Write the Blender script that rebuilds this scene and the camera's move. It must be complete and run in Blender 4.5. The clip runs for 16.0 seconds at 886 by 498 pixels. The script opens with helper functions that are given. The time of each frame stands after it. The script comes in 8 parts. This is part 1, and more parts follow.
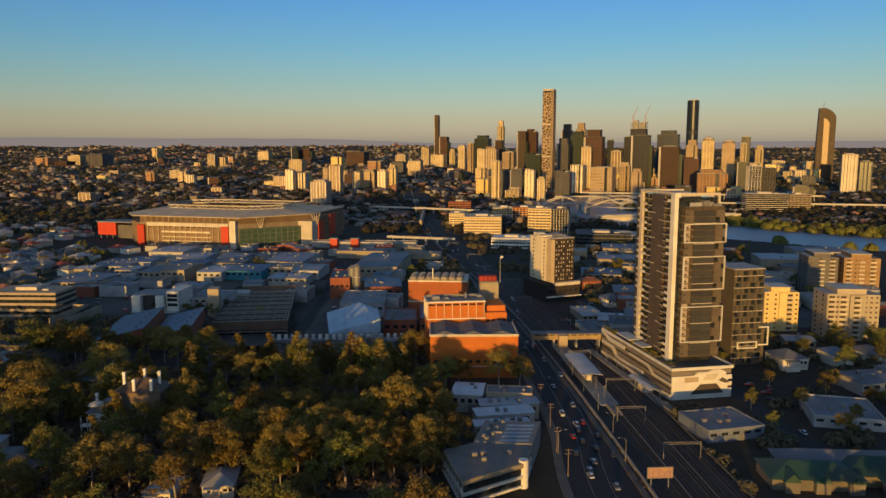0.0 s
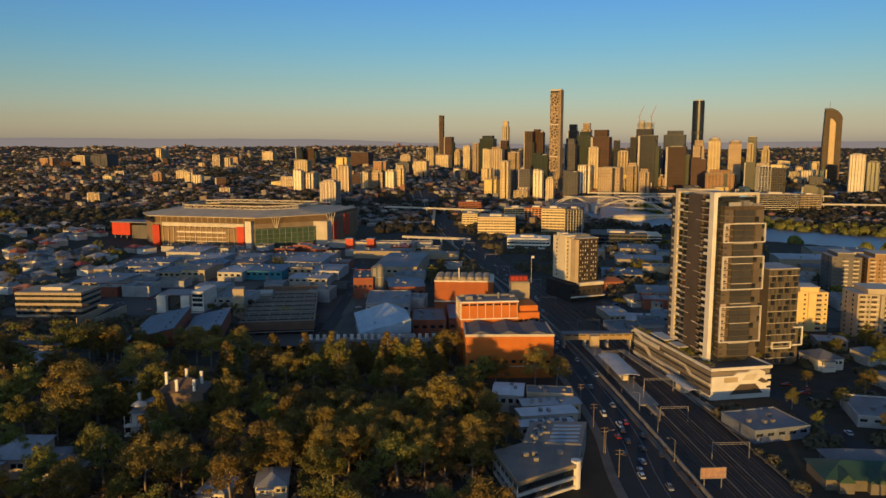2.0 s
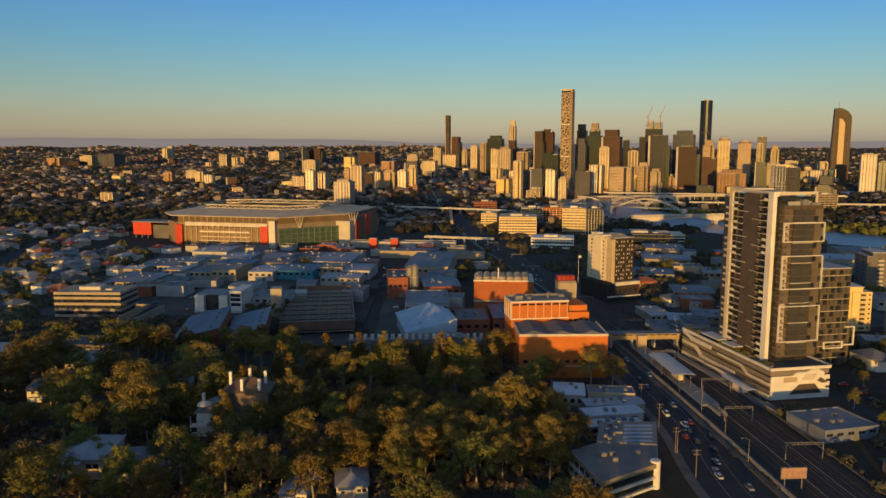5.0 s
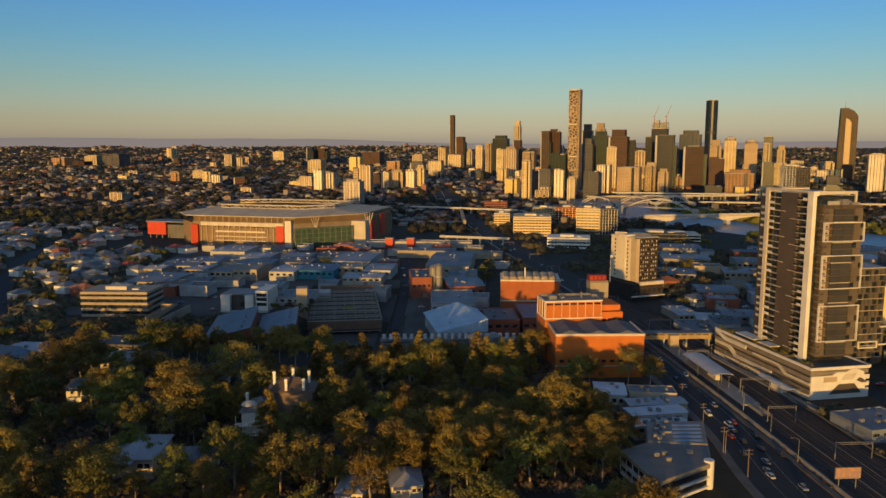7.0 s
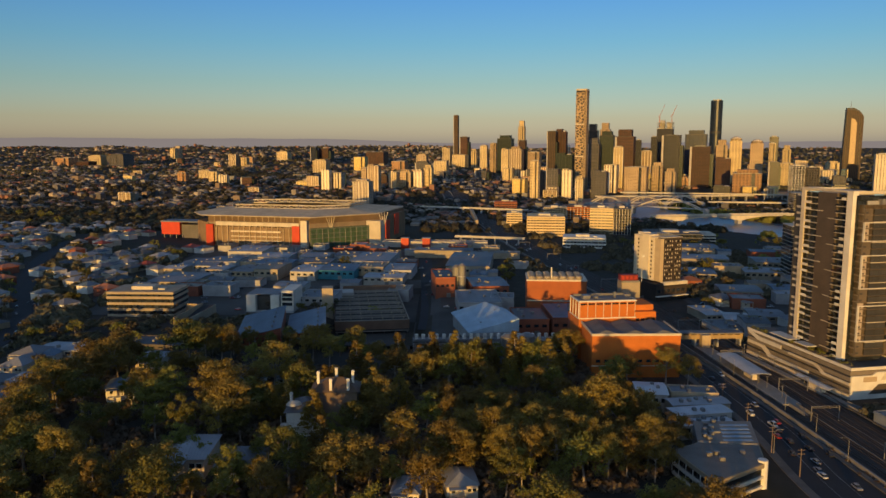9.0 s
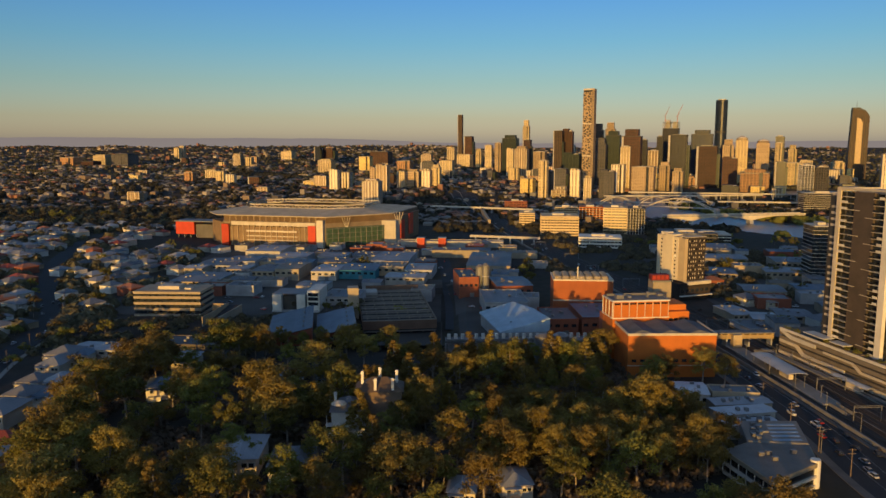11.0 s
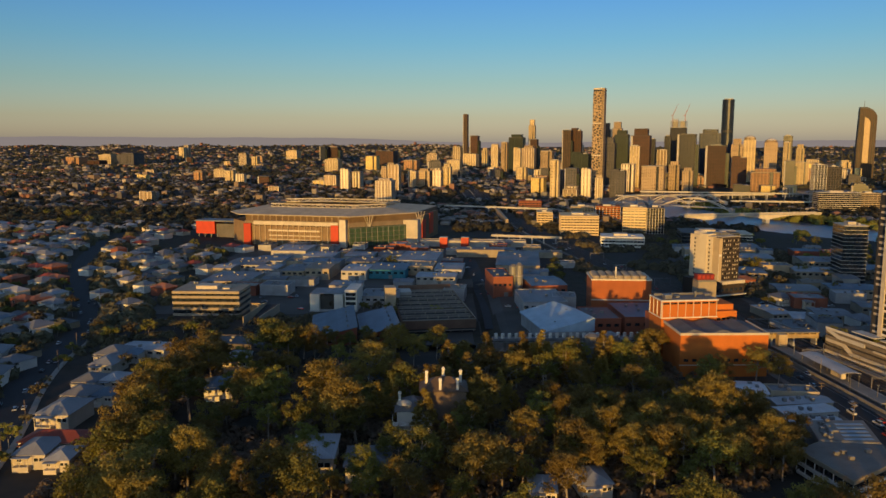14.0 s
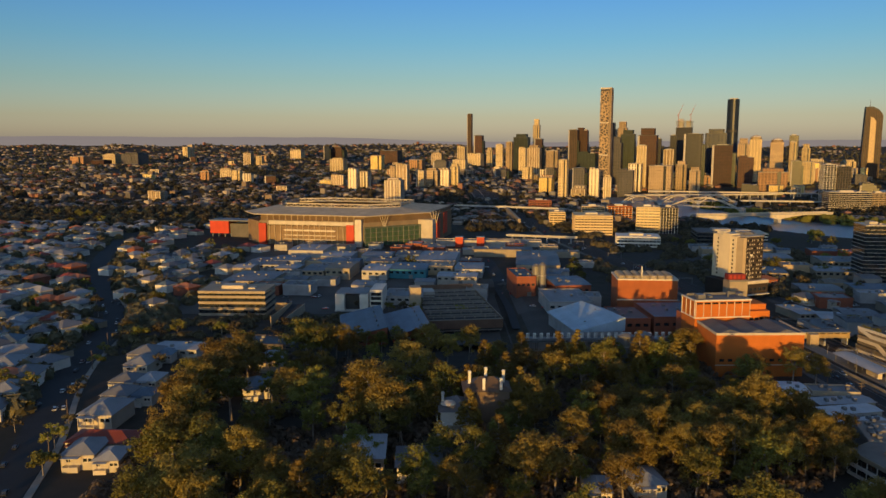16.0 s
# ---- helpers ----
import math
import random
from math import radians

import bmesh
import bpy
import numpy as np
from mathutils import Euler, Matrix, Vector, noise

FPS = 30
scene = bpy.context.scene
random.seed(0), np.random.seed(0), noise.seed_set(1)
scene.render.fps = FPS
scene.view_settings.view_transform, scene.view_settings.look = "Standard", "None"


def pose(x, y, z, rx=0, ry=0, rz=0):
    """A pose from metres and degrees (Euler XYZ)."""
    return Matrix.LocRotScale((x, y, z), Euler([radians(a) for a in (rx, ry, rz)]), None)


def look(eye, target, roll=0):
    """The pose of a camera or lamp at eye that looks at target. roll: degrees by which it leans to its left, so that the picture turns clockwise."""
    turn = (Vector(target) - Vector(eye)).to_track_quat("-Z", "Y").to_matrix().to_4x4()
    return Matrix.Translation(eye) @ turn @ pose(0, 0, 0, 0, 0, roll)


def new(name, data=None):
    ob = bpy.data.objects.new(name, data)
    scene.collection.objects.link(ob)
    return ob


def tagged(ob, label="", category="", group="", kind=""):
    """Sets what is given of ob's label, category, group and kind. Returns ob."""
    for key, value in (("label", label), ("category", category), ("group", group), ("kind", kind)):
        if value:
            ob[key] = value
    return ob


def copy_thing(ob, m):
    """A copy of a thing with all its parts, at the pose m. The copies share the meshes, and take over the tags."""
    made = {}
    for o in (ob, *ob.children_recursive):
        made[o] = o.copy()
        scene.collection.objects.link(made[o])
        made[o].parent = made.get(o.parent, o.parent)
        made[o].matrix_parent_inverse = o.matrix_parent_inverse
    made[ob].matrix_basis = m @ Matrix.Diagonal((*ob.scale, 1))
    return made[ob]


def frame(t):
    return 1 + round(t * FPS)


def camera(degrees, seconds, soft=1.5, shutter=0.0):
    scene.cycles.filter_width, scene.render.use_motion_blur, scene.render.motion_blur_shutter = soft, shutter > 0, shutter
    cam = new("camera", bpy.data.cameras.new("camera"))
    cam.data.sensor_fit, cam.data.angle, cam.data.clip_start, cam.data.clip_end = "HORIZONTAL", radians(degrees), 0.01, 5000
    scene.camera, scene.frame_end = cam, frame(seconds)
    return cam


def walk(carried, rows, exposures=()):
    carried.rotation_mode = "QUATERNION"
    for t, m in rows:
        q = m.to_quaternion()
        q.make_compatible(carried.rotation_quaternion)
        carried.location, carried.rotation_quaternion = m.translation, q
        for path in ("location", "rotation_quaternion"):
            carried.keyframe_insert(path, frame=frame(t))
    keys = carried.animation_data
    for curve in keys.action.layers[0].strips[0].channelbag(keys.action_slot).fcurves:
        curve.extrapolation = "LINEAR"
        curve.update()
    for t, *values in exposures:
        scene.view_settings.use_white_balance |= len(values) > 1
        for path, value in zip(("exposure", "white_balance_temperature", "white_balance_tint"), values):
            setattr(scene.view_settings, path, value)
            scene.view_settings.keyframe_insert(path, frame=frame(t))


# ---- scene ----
# ---- camera: a slow level flight sideways, 115 m up ----
cam = camera(61.0, 16.0)
PATH = [
    (0, (-0.138, -1.425, 115.595), (-0.137, 0.557, 115.323), -0.0),
    (0.5, (-4.56, -1.264, 115.53), (-4.559, 0.718, 115.258), -0.0),
    (1, (-8.921, -1.035, 115.427), (-8.92, 0.947, 115.156), -0.0),
    (1.5, (-13.237, -0.817, 115.301), (-13.237, 1.164, 115.03), -0.0),
    (2, (-17.696, -0.69, 115.233), (-17.696, 1.292, 114.962), -0.0),
    (2.5, (-22.125, -0.437, 115.138), (-22.126, 1.545, 114.868), -0.0),
    (3, (-26.495, -0.253, 115.055), (-26.495, 1.728, 114.784), -0.0),
    (3.5, (-30.781, -0.122, 114.986), (-30.782, 1.859, 114.716), -0.0),
    (4, (-35.174, 0.101, 114.907), (-35.175, 2.083, 114.636), -0.0),
    (6.5, (-57.706, 0.493, 114.67), (-57.707, 2.475, 114.399), -0.0),
    (7, (-62.052, 0.626, 114.584), (-62.054, 2.608, 114.313), -0.0),
    (7.5, (-66.515, 0.776, 114.519), (-66.516, 2.757, 114.249), -0.0),
    (8, (-71.065, 0.8, 114.492), (-71.066, 2.782, 114.221), -0.0),
    (8.5, (-75.623, 0.817, 114.466), (-75.623, 2.799, 114.195), -0.0),
    (9, (-80.23, 0.894, 114.466), (-80.231, 2.875, 114.195), -0.0),
    (11.5, (-102.637, 0.446, 114.705), (-102.638, 2.427, 114.432), -0.0),
    (12, (-107.084, 0.397, 114.766), (-107.084, 2.378, 114.492), 0.0),
    (12.5, (-111.522, 0.147, 114.874), (-111.522, 2.128, 114.6), 0.0),
    (13, (-115.828, -0.125, 114.973), (-115.828, 1.856, 114.699), 0.0),
    (13.5, (-120.239, -0.121, 115.001), (-120.238, 1.86, 114.727), 0.0),
    (14, (-124.724, -0.038, 114.982), (-124.723, 1.943, 114.708), 0.0),
    (14.5, (-129.212, 0.02, 114.967), (-129.21, 2.001, 114.693), 0.0),
    (15, (-133.622, 0.245, 114.995), (-133.621, 2.226, 114.72), 0.0),
    (15.5, (-137.981, 0.359, 115.029), (-137.979, 2.34, 114.755), -0.0),
    (16, (-142.389, 0.378, 115.035), (-142.388, 2.359, 114.76), -0.0),
]
walk(cam, [(t, look(eye, target, roll)) for t, eye, target, roll in PATH], [(0.0, 0.0, 6500, 10)])


# ---- light: low golden sun behind the camera, clear evening sky ----
SUN_EL, SUN_AZ = 2.8, -14.0
world = bpy.data.worlds.new("world")
scene.world = world
world.use_nodes = True
wn, wl = world.node_tree.nodes, world.node_tree.links
sky = wn.new("ShaderNodeTexSky")
sky.sky_type, sky.sun_disc = "NISHITA", False
sky.sun_elevation, sky.sun_rotation = radians(SUN_EL + 4.8), radians(180 - SUN_AZ)
sky.altitude, sky.air_density, sky.dust_density, sky.ozone_density = 100, 1.0, 1.0, 2.0
wc = wn.new("ShaderNodeTexCoord")
wz = wn.new("ShaderNodeSeparateXYZ")
wl.new(wc.outputs["Generated"], wz.inputs[0])
tone = wn.new("ShaderNodeValToRGB")
for pos, col in ((0.0, (0.96, 0.96, 1.5)), (0.015, (0.96, 0.91, 1.2)), (0.035, (0.86, 0.80, 0.92)), (0.08, (0.64, 0.75, 0.84)), (0.13, (0.46, 0.72, 0.93)), (0.19, (0.36, 0.66, 1.06))):
    e = tone.color_ramp.elements[0] if pos == 0.0 else tone.color_ramp.elements.new(pos)
    e.position, e.color = pos, (*col, 1)
tone.color_ramp.elements[-1].color = (1.64, 1.39, 1.32, 1)
wl.new(wz.outputs[2], tone.inputs[0])
tint = wn.new("ShaderNodeMix")
tint.data_type, tint.blend_type = "RGBA", "MULTIPLY"
tint.inputs[0].default_value = 1.0
wl.new(sky.outputs[0], tint.inputs[6])
wl.new(tone.outputs[0], tint.inputs[7])
wl.new(tint.outputs[2], wn["Background"].inputs[0])
wn["Background"].inputs[1].default_value = 0.15

sun_data = bpy.data.lights.new("sun", "SUN")
sun_data.energy, sun_data.angle, sun_data.color = 4.8, radians(0.6), (1.0, 0.57, 0.13)
sun = new("sun", sun_data)
sun.matrix_world = look((math.sin(radians(SUN_AZ)) * 1000, -math.cos(radians(SUN_AZ)) * 1000, 1000 * math.tan(radians(SUN_EL))), (0, 0, 0))


# ---- materials ----
MATS = {}


def nodes_of(name, rough=0.8, metal=0.0, spec=0.3):
    m = bpy.data.materials.new(name)
    m.use_nodes = True
    t = m.node_tree
    b = t.nodes["Principled BSDF"]
    b.inputs["Roughness"].default_value, b.inputs["Metallic"].default_value = rough, metal
    b.inputs["Specular IOR Level"].default_value = spec
    return m, t.nodes, t.links, b


def mathn(n, l, op, a, b=None):
    q = n.new("ShaderNodeMath")
    q.operation = op
    for i, v in enumerate((a, b)):
        if v is None:
            continue
        if isinstance(v, (int, float)):
            q.inputs[i].default_value = v
        else:
            l.new(v, q.inputs[i])
    return q.outputs[0]


def mixc(n, l, fac, a, b, mode="MIX"):
    q = n.new("ShaderNodeMix")
    q.data_type, q.blend_type = "RGBA", mode
    for i, v in ((0, fac), (6, a), (7, b)):
        if isinstance(v, (int, float)):
            q.inputs[i].default_value = v
        elif isinstance(v, tuple):
            q.inputs[i].default_value = (*v, 1)
        else:
            l.new(v, q.inputs[i])
    return q.outputs[2]


def noise_of(n, l, scale, detail=3, coord="Object"):
    c = n.new("ShaderNodeTexCoord")
    q = n.new("ShaderNodeTexNoise")
    q.inputs["Scale"].default_value, q.inputs["Detail"].default_value = scale, detail
    l.new(c.outputs[coord], q.inputs["Vector"])
    return q.outputs["Fac"]


def ramp_of(n, l, fac, lo, hi):
    q = n.new("ShaderNodeMapRange")
    q.inputs[1].default_value, q.inputs[2].default_value = lo, hi
    l.new(fac, q.inputs[0])
    return q.outputs[0]


def surface(name, col, dark=None, rough=0.8, metal=0.0, spec=0.3, big=0.15, fine=1.5, bump=0.15, vary=0.25):
    """A weathered surface: a base colour with stains at two scales, fine relief and a change from piece to piece."""
    if name in MATS:
        return MATS[name]
    m, n, l, b = nodes_of(name, rough, metal, spec)
    dark = dark or tuple(c * 0.6 for c in col)
    a = ramp_of(n, l, noise_of(n, l, big, 4), 0.35, 0.75)
    f = noise_of(n, l, fine, 5)
    c1 = mixc(n, l, mathn(n, l, "MULTIPLY", a, 0.7), col, dark)
    c2 = mixc(n, l, mathn(n, l, "MULTIPLY", ramp_of(n, l, f, 0.5, 0.8), 0.45), c1, dark)
    oi = n.new("ShaderNodeObjectInfo")
    h = n.new("ShaderNodeHueSaturation")
    l.new(c2, h.inputs["Color"])
    l.new(mathn(n, l, "ADD", mathn(n, l, "MULTIPLY", oi.outputs["Random"], vary), 1 - vary / 2), h.inputs["Value"])
    l.new(h.outputs[0], b.inputs["Base Color"])
    l.new(mathn(n, l, "ADD", mathn(n, l, "MULTIPLY", f, 0.25), rough - 0.12), b.inputs["Roughness"])
    if bump:
        bp = n.new("ShaderNodeBump")
        bp.inputs["Strength"].default_value, bp.inputs["Distance"].default_value = bump, 0.1
        l.new(f, bp.inputs["Height"])
        l.new(bp.outputs[0], b.inputs["Normal"])
    MATS[name] = m
    return m


def sheet_metal(name, col, dark=None, pitch=0.9, rough=0.6, vary=0.5, spec=0.25, rusty=0.4):
    """Ribbed roof sheeting with seams down its length, streaked and patched."""
    if name in MATS:
        return MATS[name]
    m, n, l, b = nodes_of(name, rough, 0.0, spec)
    dark = dark or tuple(c * 0.62 for c in col)
    c = n.new("ShaderNodeTexCoord")
    s = n.new("ShaderNodeSeparateXYZ")
    l.new(c.outputs["Object"], s.inputs[0])
    rib = mathn(n, l, "FRACT", mathn(n, l, "DIVIDE", s.outputs[0], pitch))
    seam = mathn(n, l, "LESS_THAN", rib, 0.12)
    lane = mathn(n, l, "FLOOR", mathn(n, l, "DIVIDE", s.outputs[0], pitch * 4))
    w = n.new("ShaderNodeTexWhiteNoise")
    w.noise_dimensions = "1D"
    l.new(lane, w.inputs["W"])
    st = ramp_of(n, l, noise_of(n, l, 0.12, 5), 0.35, 0.7)
    c1 = mixc(n, l, mathn(n, l, "MULTIPLY", st, 0.6), col, dark)
    rust = ramp_of(n, l, noise_of(n, l, 0.07, 6), 0.52, 0.72)
    c1 = mixc(n, l, mathn(n, l, "MULTIPLY", rust, rusty), c1, (0.13, 0.095, 0.07))
    c2 = mixc(n, l, mathn(n, l, "MULTIPLY", w.outputs[0], 0.35), c1, dark)
    c3 = mixc(n, l, mathn(n, l, "MULTIPLY", seam, 0.5), c2, dark)
    oi = n.new("ShaderNodeObjectInfo")
    h = n.new("ShaderNodeHueSaturation")
    l.new(c3, h.inputs["Color"])
    l.new(mathn(n, l, "ADD", mathn(n, l, "MULTIPLY", oi.outputs["Random"], vary), 1 - vary / 2), h.inputs["Value"])
    l.new(h.outputs[0], b.inputs["Base Color"])
    bp = n.new("ShaderNodeBump")
    bp.inputs["Strength"].default_value, bp.inputs["Distance"].default_value = 0.4, 0.08
    l.new(seam, bp.inputs["Height"])
    l.new(bp.outputs[0], b.inputs["Normal"])
    MATS[name] = m
    return m


def facade(name, wall, glass, floor=3.4, bay=3.2, wide=0.6, high=0.5, vary=0.5, rough_glass=0.5):
    """A far facade: wall and glass in rows and bays, every window a little different."""
    if name in MATS:
        return MATS[name]
    m, n, l, b = nodes_of(name, 0.7, 0.0, 0.25)
    c = n.new("ShaderNodeTexCoord")
    s = n.new("ShaderNodeSeparateXYZ")
    l.new(c.outputs["Object"], s.inputs[0])
    u = mathn(n, l, "DIVIDE", mathn(n, l, "ADD", s.outputs[0], s.outputs[1]), bay)
    v = mathn(n, l, "DIVIDE", s.outputs[2], floor)
    mu = mathn(n, l, "LESS_THAN", mathn(n, l, "FRACT", u), wide)
    mv = mathn(n, l, "LESS_THAN", mathn(n, l, "FRACT", v), high)
    g = n.new("ShaderNodeNewGeometry")
    gs = n.new("ShaderNodeSeparateXYZ")
    l.new(g.outputs["Normal"], gs.inputs[0])
    side = mathn(n, l, "LESS_THAN", mathn(n, l, "ABSOLUTE", gs.outputs[2]), 0.5)
    mask = mathn(n, l, "MULTIPLY", mathn(n, l, "MULTIPLY", mu, mv), side)
    cb = n.new("ShaderNodeCombineXYZ")
    l.new(mathn(n, l, "FLOOR", u), cb.inputs[0])
    l.new(mathn(n, l, "FLOOR", v), cb.inputs[1])
    w = n.new("ShaderNodeTexWhiteNoise")
    l.new(cb.outputs[0], w.inputs["Vector"])
    stain = ramp_of(n, l, noise_of(n, l, 0.035, 4), 0.4, 0.65)
    wc = mixc(n, l, mathn(n, l, "MULTIPLY", stain, 0.7), wall, tuple(q * 0.65 for q in wall))
    gc = mixc(n, l, w.outputs[0], glass, tuple(q * 0.45 for q in glass))
    col = mixc(n, l, mask, wc, gc)
    oi = n.new("ShaderNodeObjectInfo")
    h = n.new("ShaderNodeHueSaturation")
    l.new(col, h.inputs["Color"])
    l.new(mathn(n, l, "ADD", mathn(n, l, "MULTIPLY", oi.outputs["Random"], vary), 1 - vary / 2), h.inputs["Value"])
    l.new(h.outputs[0], b.inputs["Base Color"])
    l.new(mathn(n, l, "SUBTRACT", 0.75, mathn(n, l, "MULTIPLY", mask, 0.75 - rough_glass)), b.inputs["Roughness"])
    MATS[name] = m
    return m


def leaf_mat(name, a, bcol, trans=0.25):
    if name in MATS:
        return MATS[name]
    m, n, l, b = nodes_of(name, 0.65, 0.0, 0.25)
    g = n.new("ShaderNodeNewGeometry")
    oi = n.new("ShaderNodeObjectInfo")
    c1 = mixc(n, l, g.outputs["Random Per Island"], a, bcol)
    h = n.new("ShaderNodeHueSaturation")
    l.new(c1, h.inputs["Color"])
    l.new(mathn(n, l, "ADD", mathn(n, l, "MULTIPLY", oi.outputs["Random"], 0.026), 0.489), h.inputs["Hue"])
    l.new(mathn(n, l, "ADD", mathn(n, l, "MULTIPLY", oi.outputs["Random"], 0.6), 0.7), h.inputs["Value"])
    l.new(h.outputs[0], b.inputs["Base Color"])
    tr = n.new("ShaderNodeBsdfTranslucent")
    l.new(h.outputs[0], tr.inputs[0])
    mx = n.new("ShaderNodeMixShader")
    mx.inputs[0].default_value = trans
    l.new(b.outputs[0], mx.inputs[1])
    l.new(tr.outputs[0], mx.inputs[2])
    l.new(mx.outputs[0], n["Material Output"].inputs[0])
    MATS[name] = m
    return m


def glass_mat(name, col, rough=0.08, metal=0.0):
    if name in MATS:
        return MATS[name]
    m, n, l, b = nodes_of(name, rough, metal, 0.9)
    oi = n.new("ShaderNodeObjectInfo")
    f = noise_of(n, l, 0.35, 2)
    c1 = mixc(n, l, ramp_of(n, l, f, 0.35, 0.65), col, tuple(q * 0.45 for q in col))
    c2 = mixc(n, l, mathn(n, l, "MULTIPLY", oi.outputs["Random"], 0.5), c1, tuple(q * 0.5 for q in col))
    l.new(c2, b.inputs["Base Color"])
    MATS[name] = m
    return m


WHITE = surface("white_paint", (0.68, 0.63, 0.54), (0.48, 0.43, 0.36))
CREAM = surface("cream_render", (0.58, 0.50, 0.38), (0.40, 0.34, 0.26))
CONCRETE = surface("concrete", (0.40, 0.38, 0.36), (0.24, 0.23, 0.22), rough=0.9)
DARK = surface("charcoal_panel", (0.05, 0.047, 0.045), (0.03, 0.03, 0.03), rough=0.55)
BRONZE = surface("bronze_panel", (0.10, 0.075, 0.055), (0.05, 0.04, 0.03), rough=0.5)
BRICK = surface("orange_brick", (0.52, 0.15, 0.026), (0.36, 0.105, 0.02), rough=0.85)
BRICKD = surface("red_brick", (0.30, 0.095, 0.05), (0.18, 0.06, 0.035), rough=0.88)
RED = surface("red_panel", (0.48, 0.048, 0.018), (0.34, 0.034, 0.014), rough=0.55)
TEAL = surface("teal_paint", (0.05, 0.22, 0.28), (0.03, 0.14, 0.18))
TAN = surface("tan_render", (0.42, 0.32, 0.2), (0.3, 0.22, 0.14))
STEEL = surface("grey_steel", (0.22, 0.21, 0.20), (0.13, 0.125, 0.12), rough=0.5, metal=0.3)
ASPHALT = surface("asphalt", (0.036, 0.036, 0.038), (0.022, 0.022, 0.024), rough=0.9, big=0.08, vary=0.05)
KERB = surface("kerb_concrete", (0.27, 0.245, 0.21), rough=0.9)
BALLAST = surface("rail_ballast", (0.062, 0.048, 0.04), (0.034, 0.028, 0.025), rough=0.95, big=0.1, fine=2.5, bump=0.4)
RAIL = surface("steel_rail", (0.09, 0.07, 0.058), rough=0.6, metal=0.2)
PAINT = surface("road_paint", (0.22, 0.22, 0.21), rough=0.7)
BARK = surface("pale_bark", (0.30, 0.25, 0.2), (0.14, 0.11, 0.09), rough=0.9, big=0.6, fine=4)
TIMBER = surface("weathered_timber", (0.16, 0.12, 0.09), rough=0.9)
GLASS = glass_mat("dark_glass", (0.035, 0.04, 0.045))
GLASSB = glass_mat("bronze_glass", (0.13, 0.095, 0.06), 0.15)
GLASSG = glass_mat("green_glass", (0.07, 0.13, 0.06), 0.3)
GOLD_GLINT = glass_mat("gold_glint_glass", (0.40, 0.21, 0.05), 0.5)
ROOF_WHITE = sheet_metal("white_sheeting", (0.33, 0.335, 0.35), rusty=0.2)
ROOF_GREY = sheet_metal("grey_sheeting", (0.185, 0.185, 0.195), rusty=0.25)
ROOF_BLUE = sheet_metal("blue_sheeting", (0.12, 0.165, 0.215), rusty=0.15)
ROOF_DARK = sheet_metal("dark_sheeting", (0.10, 0.105, 0.11))
ROOF_RED = sheet_metal("red_sheeting", (0.32, 0.07, 0.04))
ROOF_TILE = sheet_metal("terracotta_tiles", (0.30, 0.12, 0.06), pitch=0.4)
ROOF_GREEN = sheet_metal("green_sheeting", (0.035, 0.085, 0.06))
ROOF_BRIGHT = sheet_metal("bright_sheeting", (0.55, 0.56, 0.58), vary=0.2, rusty=0.1)
ROOF_SKY = sheet_metal("pale_blue_sheeting", (0.15, 0.19, 0.24), vary=0.2, rusty=0.08)
ROOF_TAN = sheet_metal("tan_sheeting", (0.26, 0.215, 0.16))
LEAF_EUC = leaf_mat("eucalypt_leaves", (0.275, 0.195, 0.05), (0.215, 0.152, 0.042), 0.45)
LEAF_GREEN = leaf_mat("green_leaves", (0.21, 0.19, 0.045), (0.165, 0.15, 0.038), 0.45)
LEAF_DARK = leaf_mat("dark_leaves", (0.14, 0.112, 0.06), (0.08, 0.068, 0.04))
LEAF_UNDER = leaf_mat("dry_undergrowth", (0.19, 0.135, 0.092), (0.12, 0.09, 0.065), 0.35)
# white and cream renders with the shade on low walls put into the colour
RENDER_W = surface("shaded_white_render", (0.44, 0.40, 0.34), (0.28, 0.25, 0.21))
RENDER_C = surface("shaded_cream_render", (0.36, 0.29, 0.20), (0.22, 0.18, 0.13))
LEAF_FAR = leaf_mat("far_leaves", (0.085, 0.074, 0.042), (0.06, 0.054, 0.034))
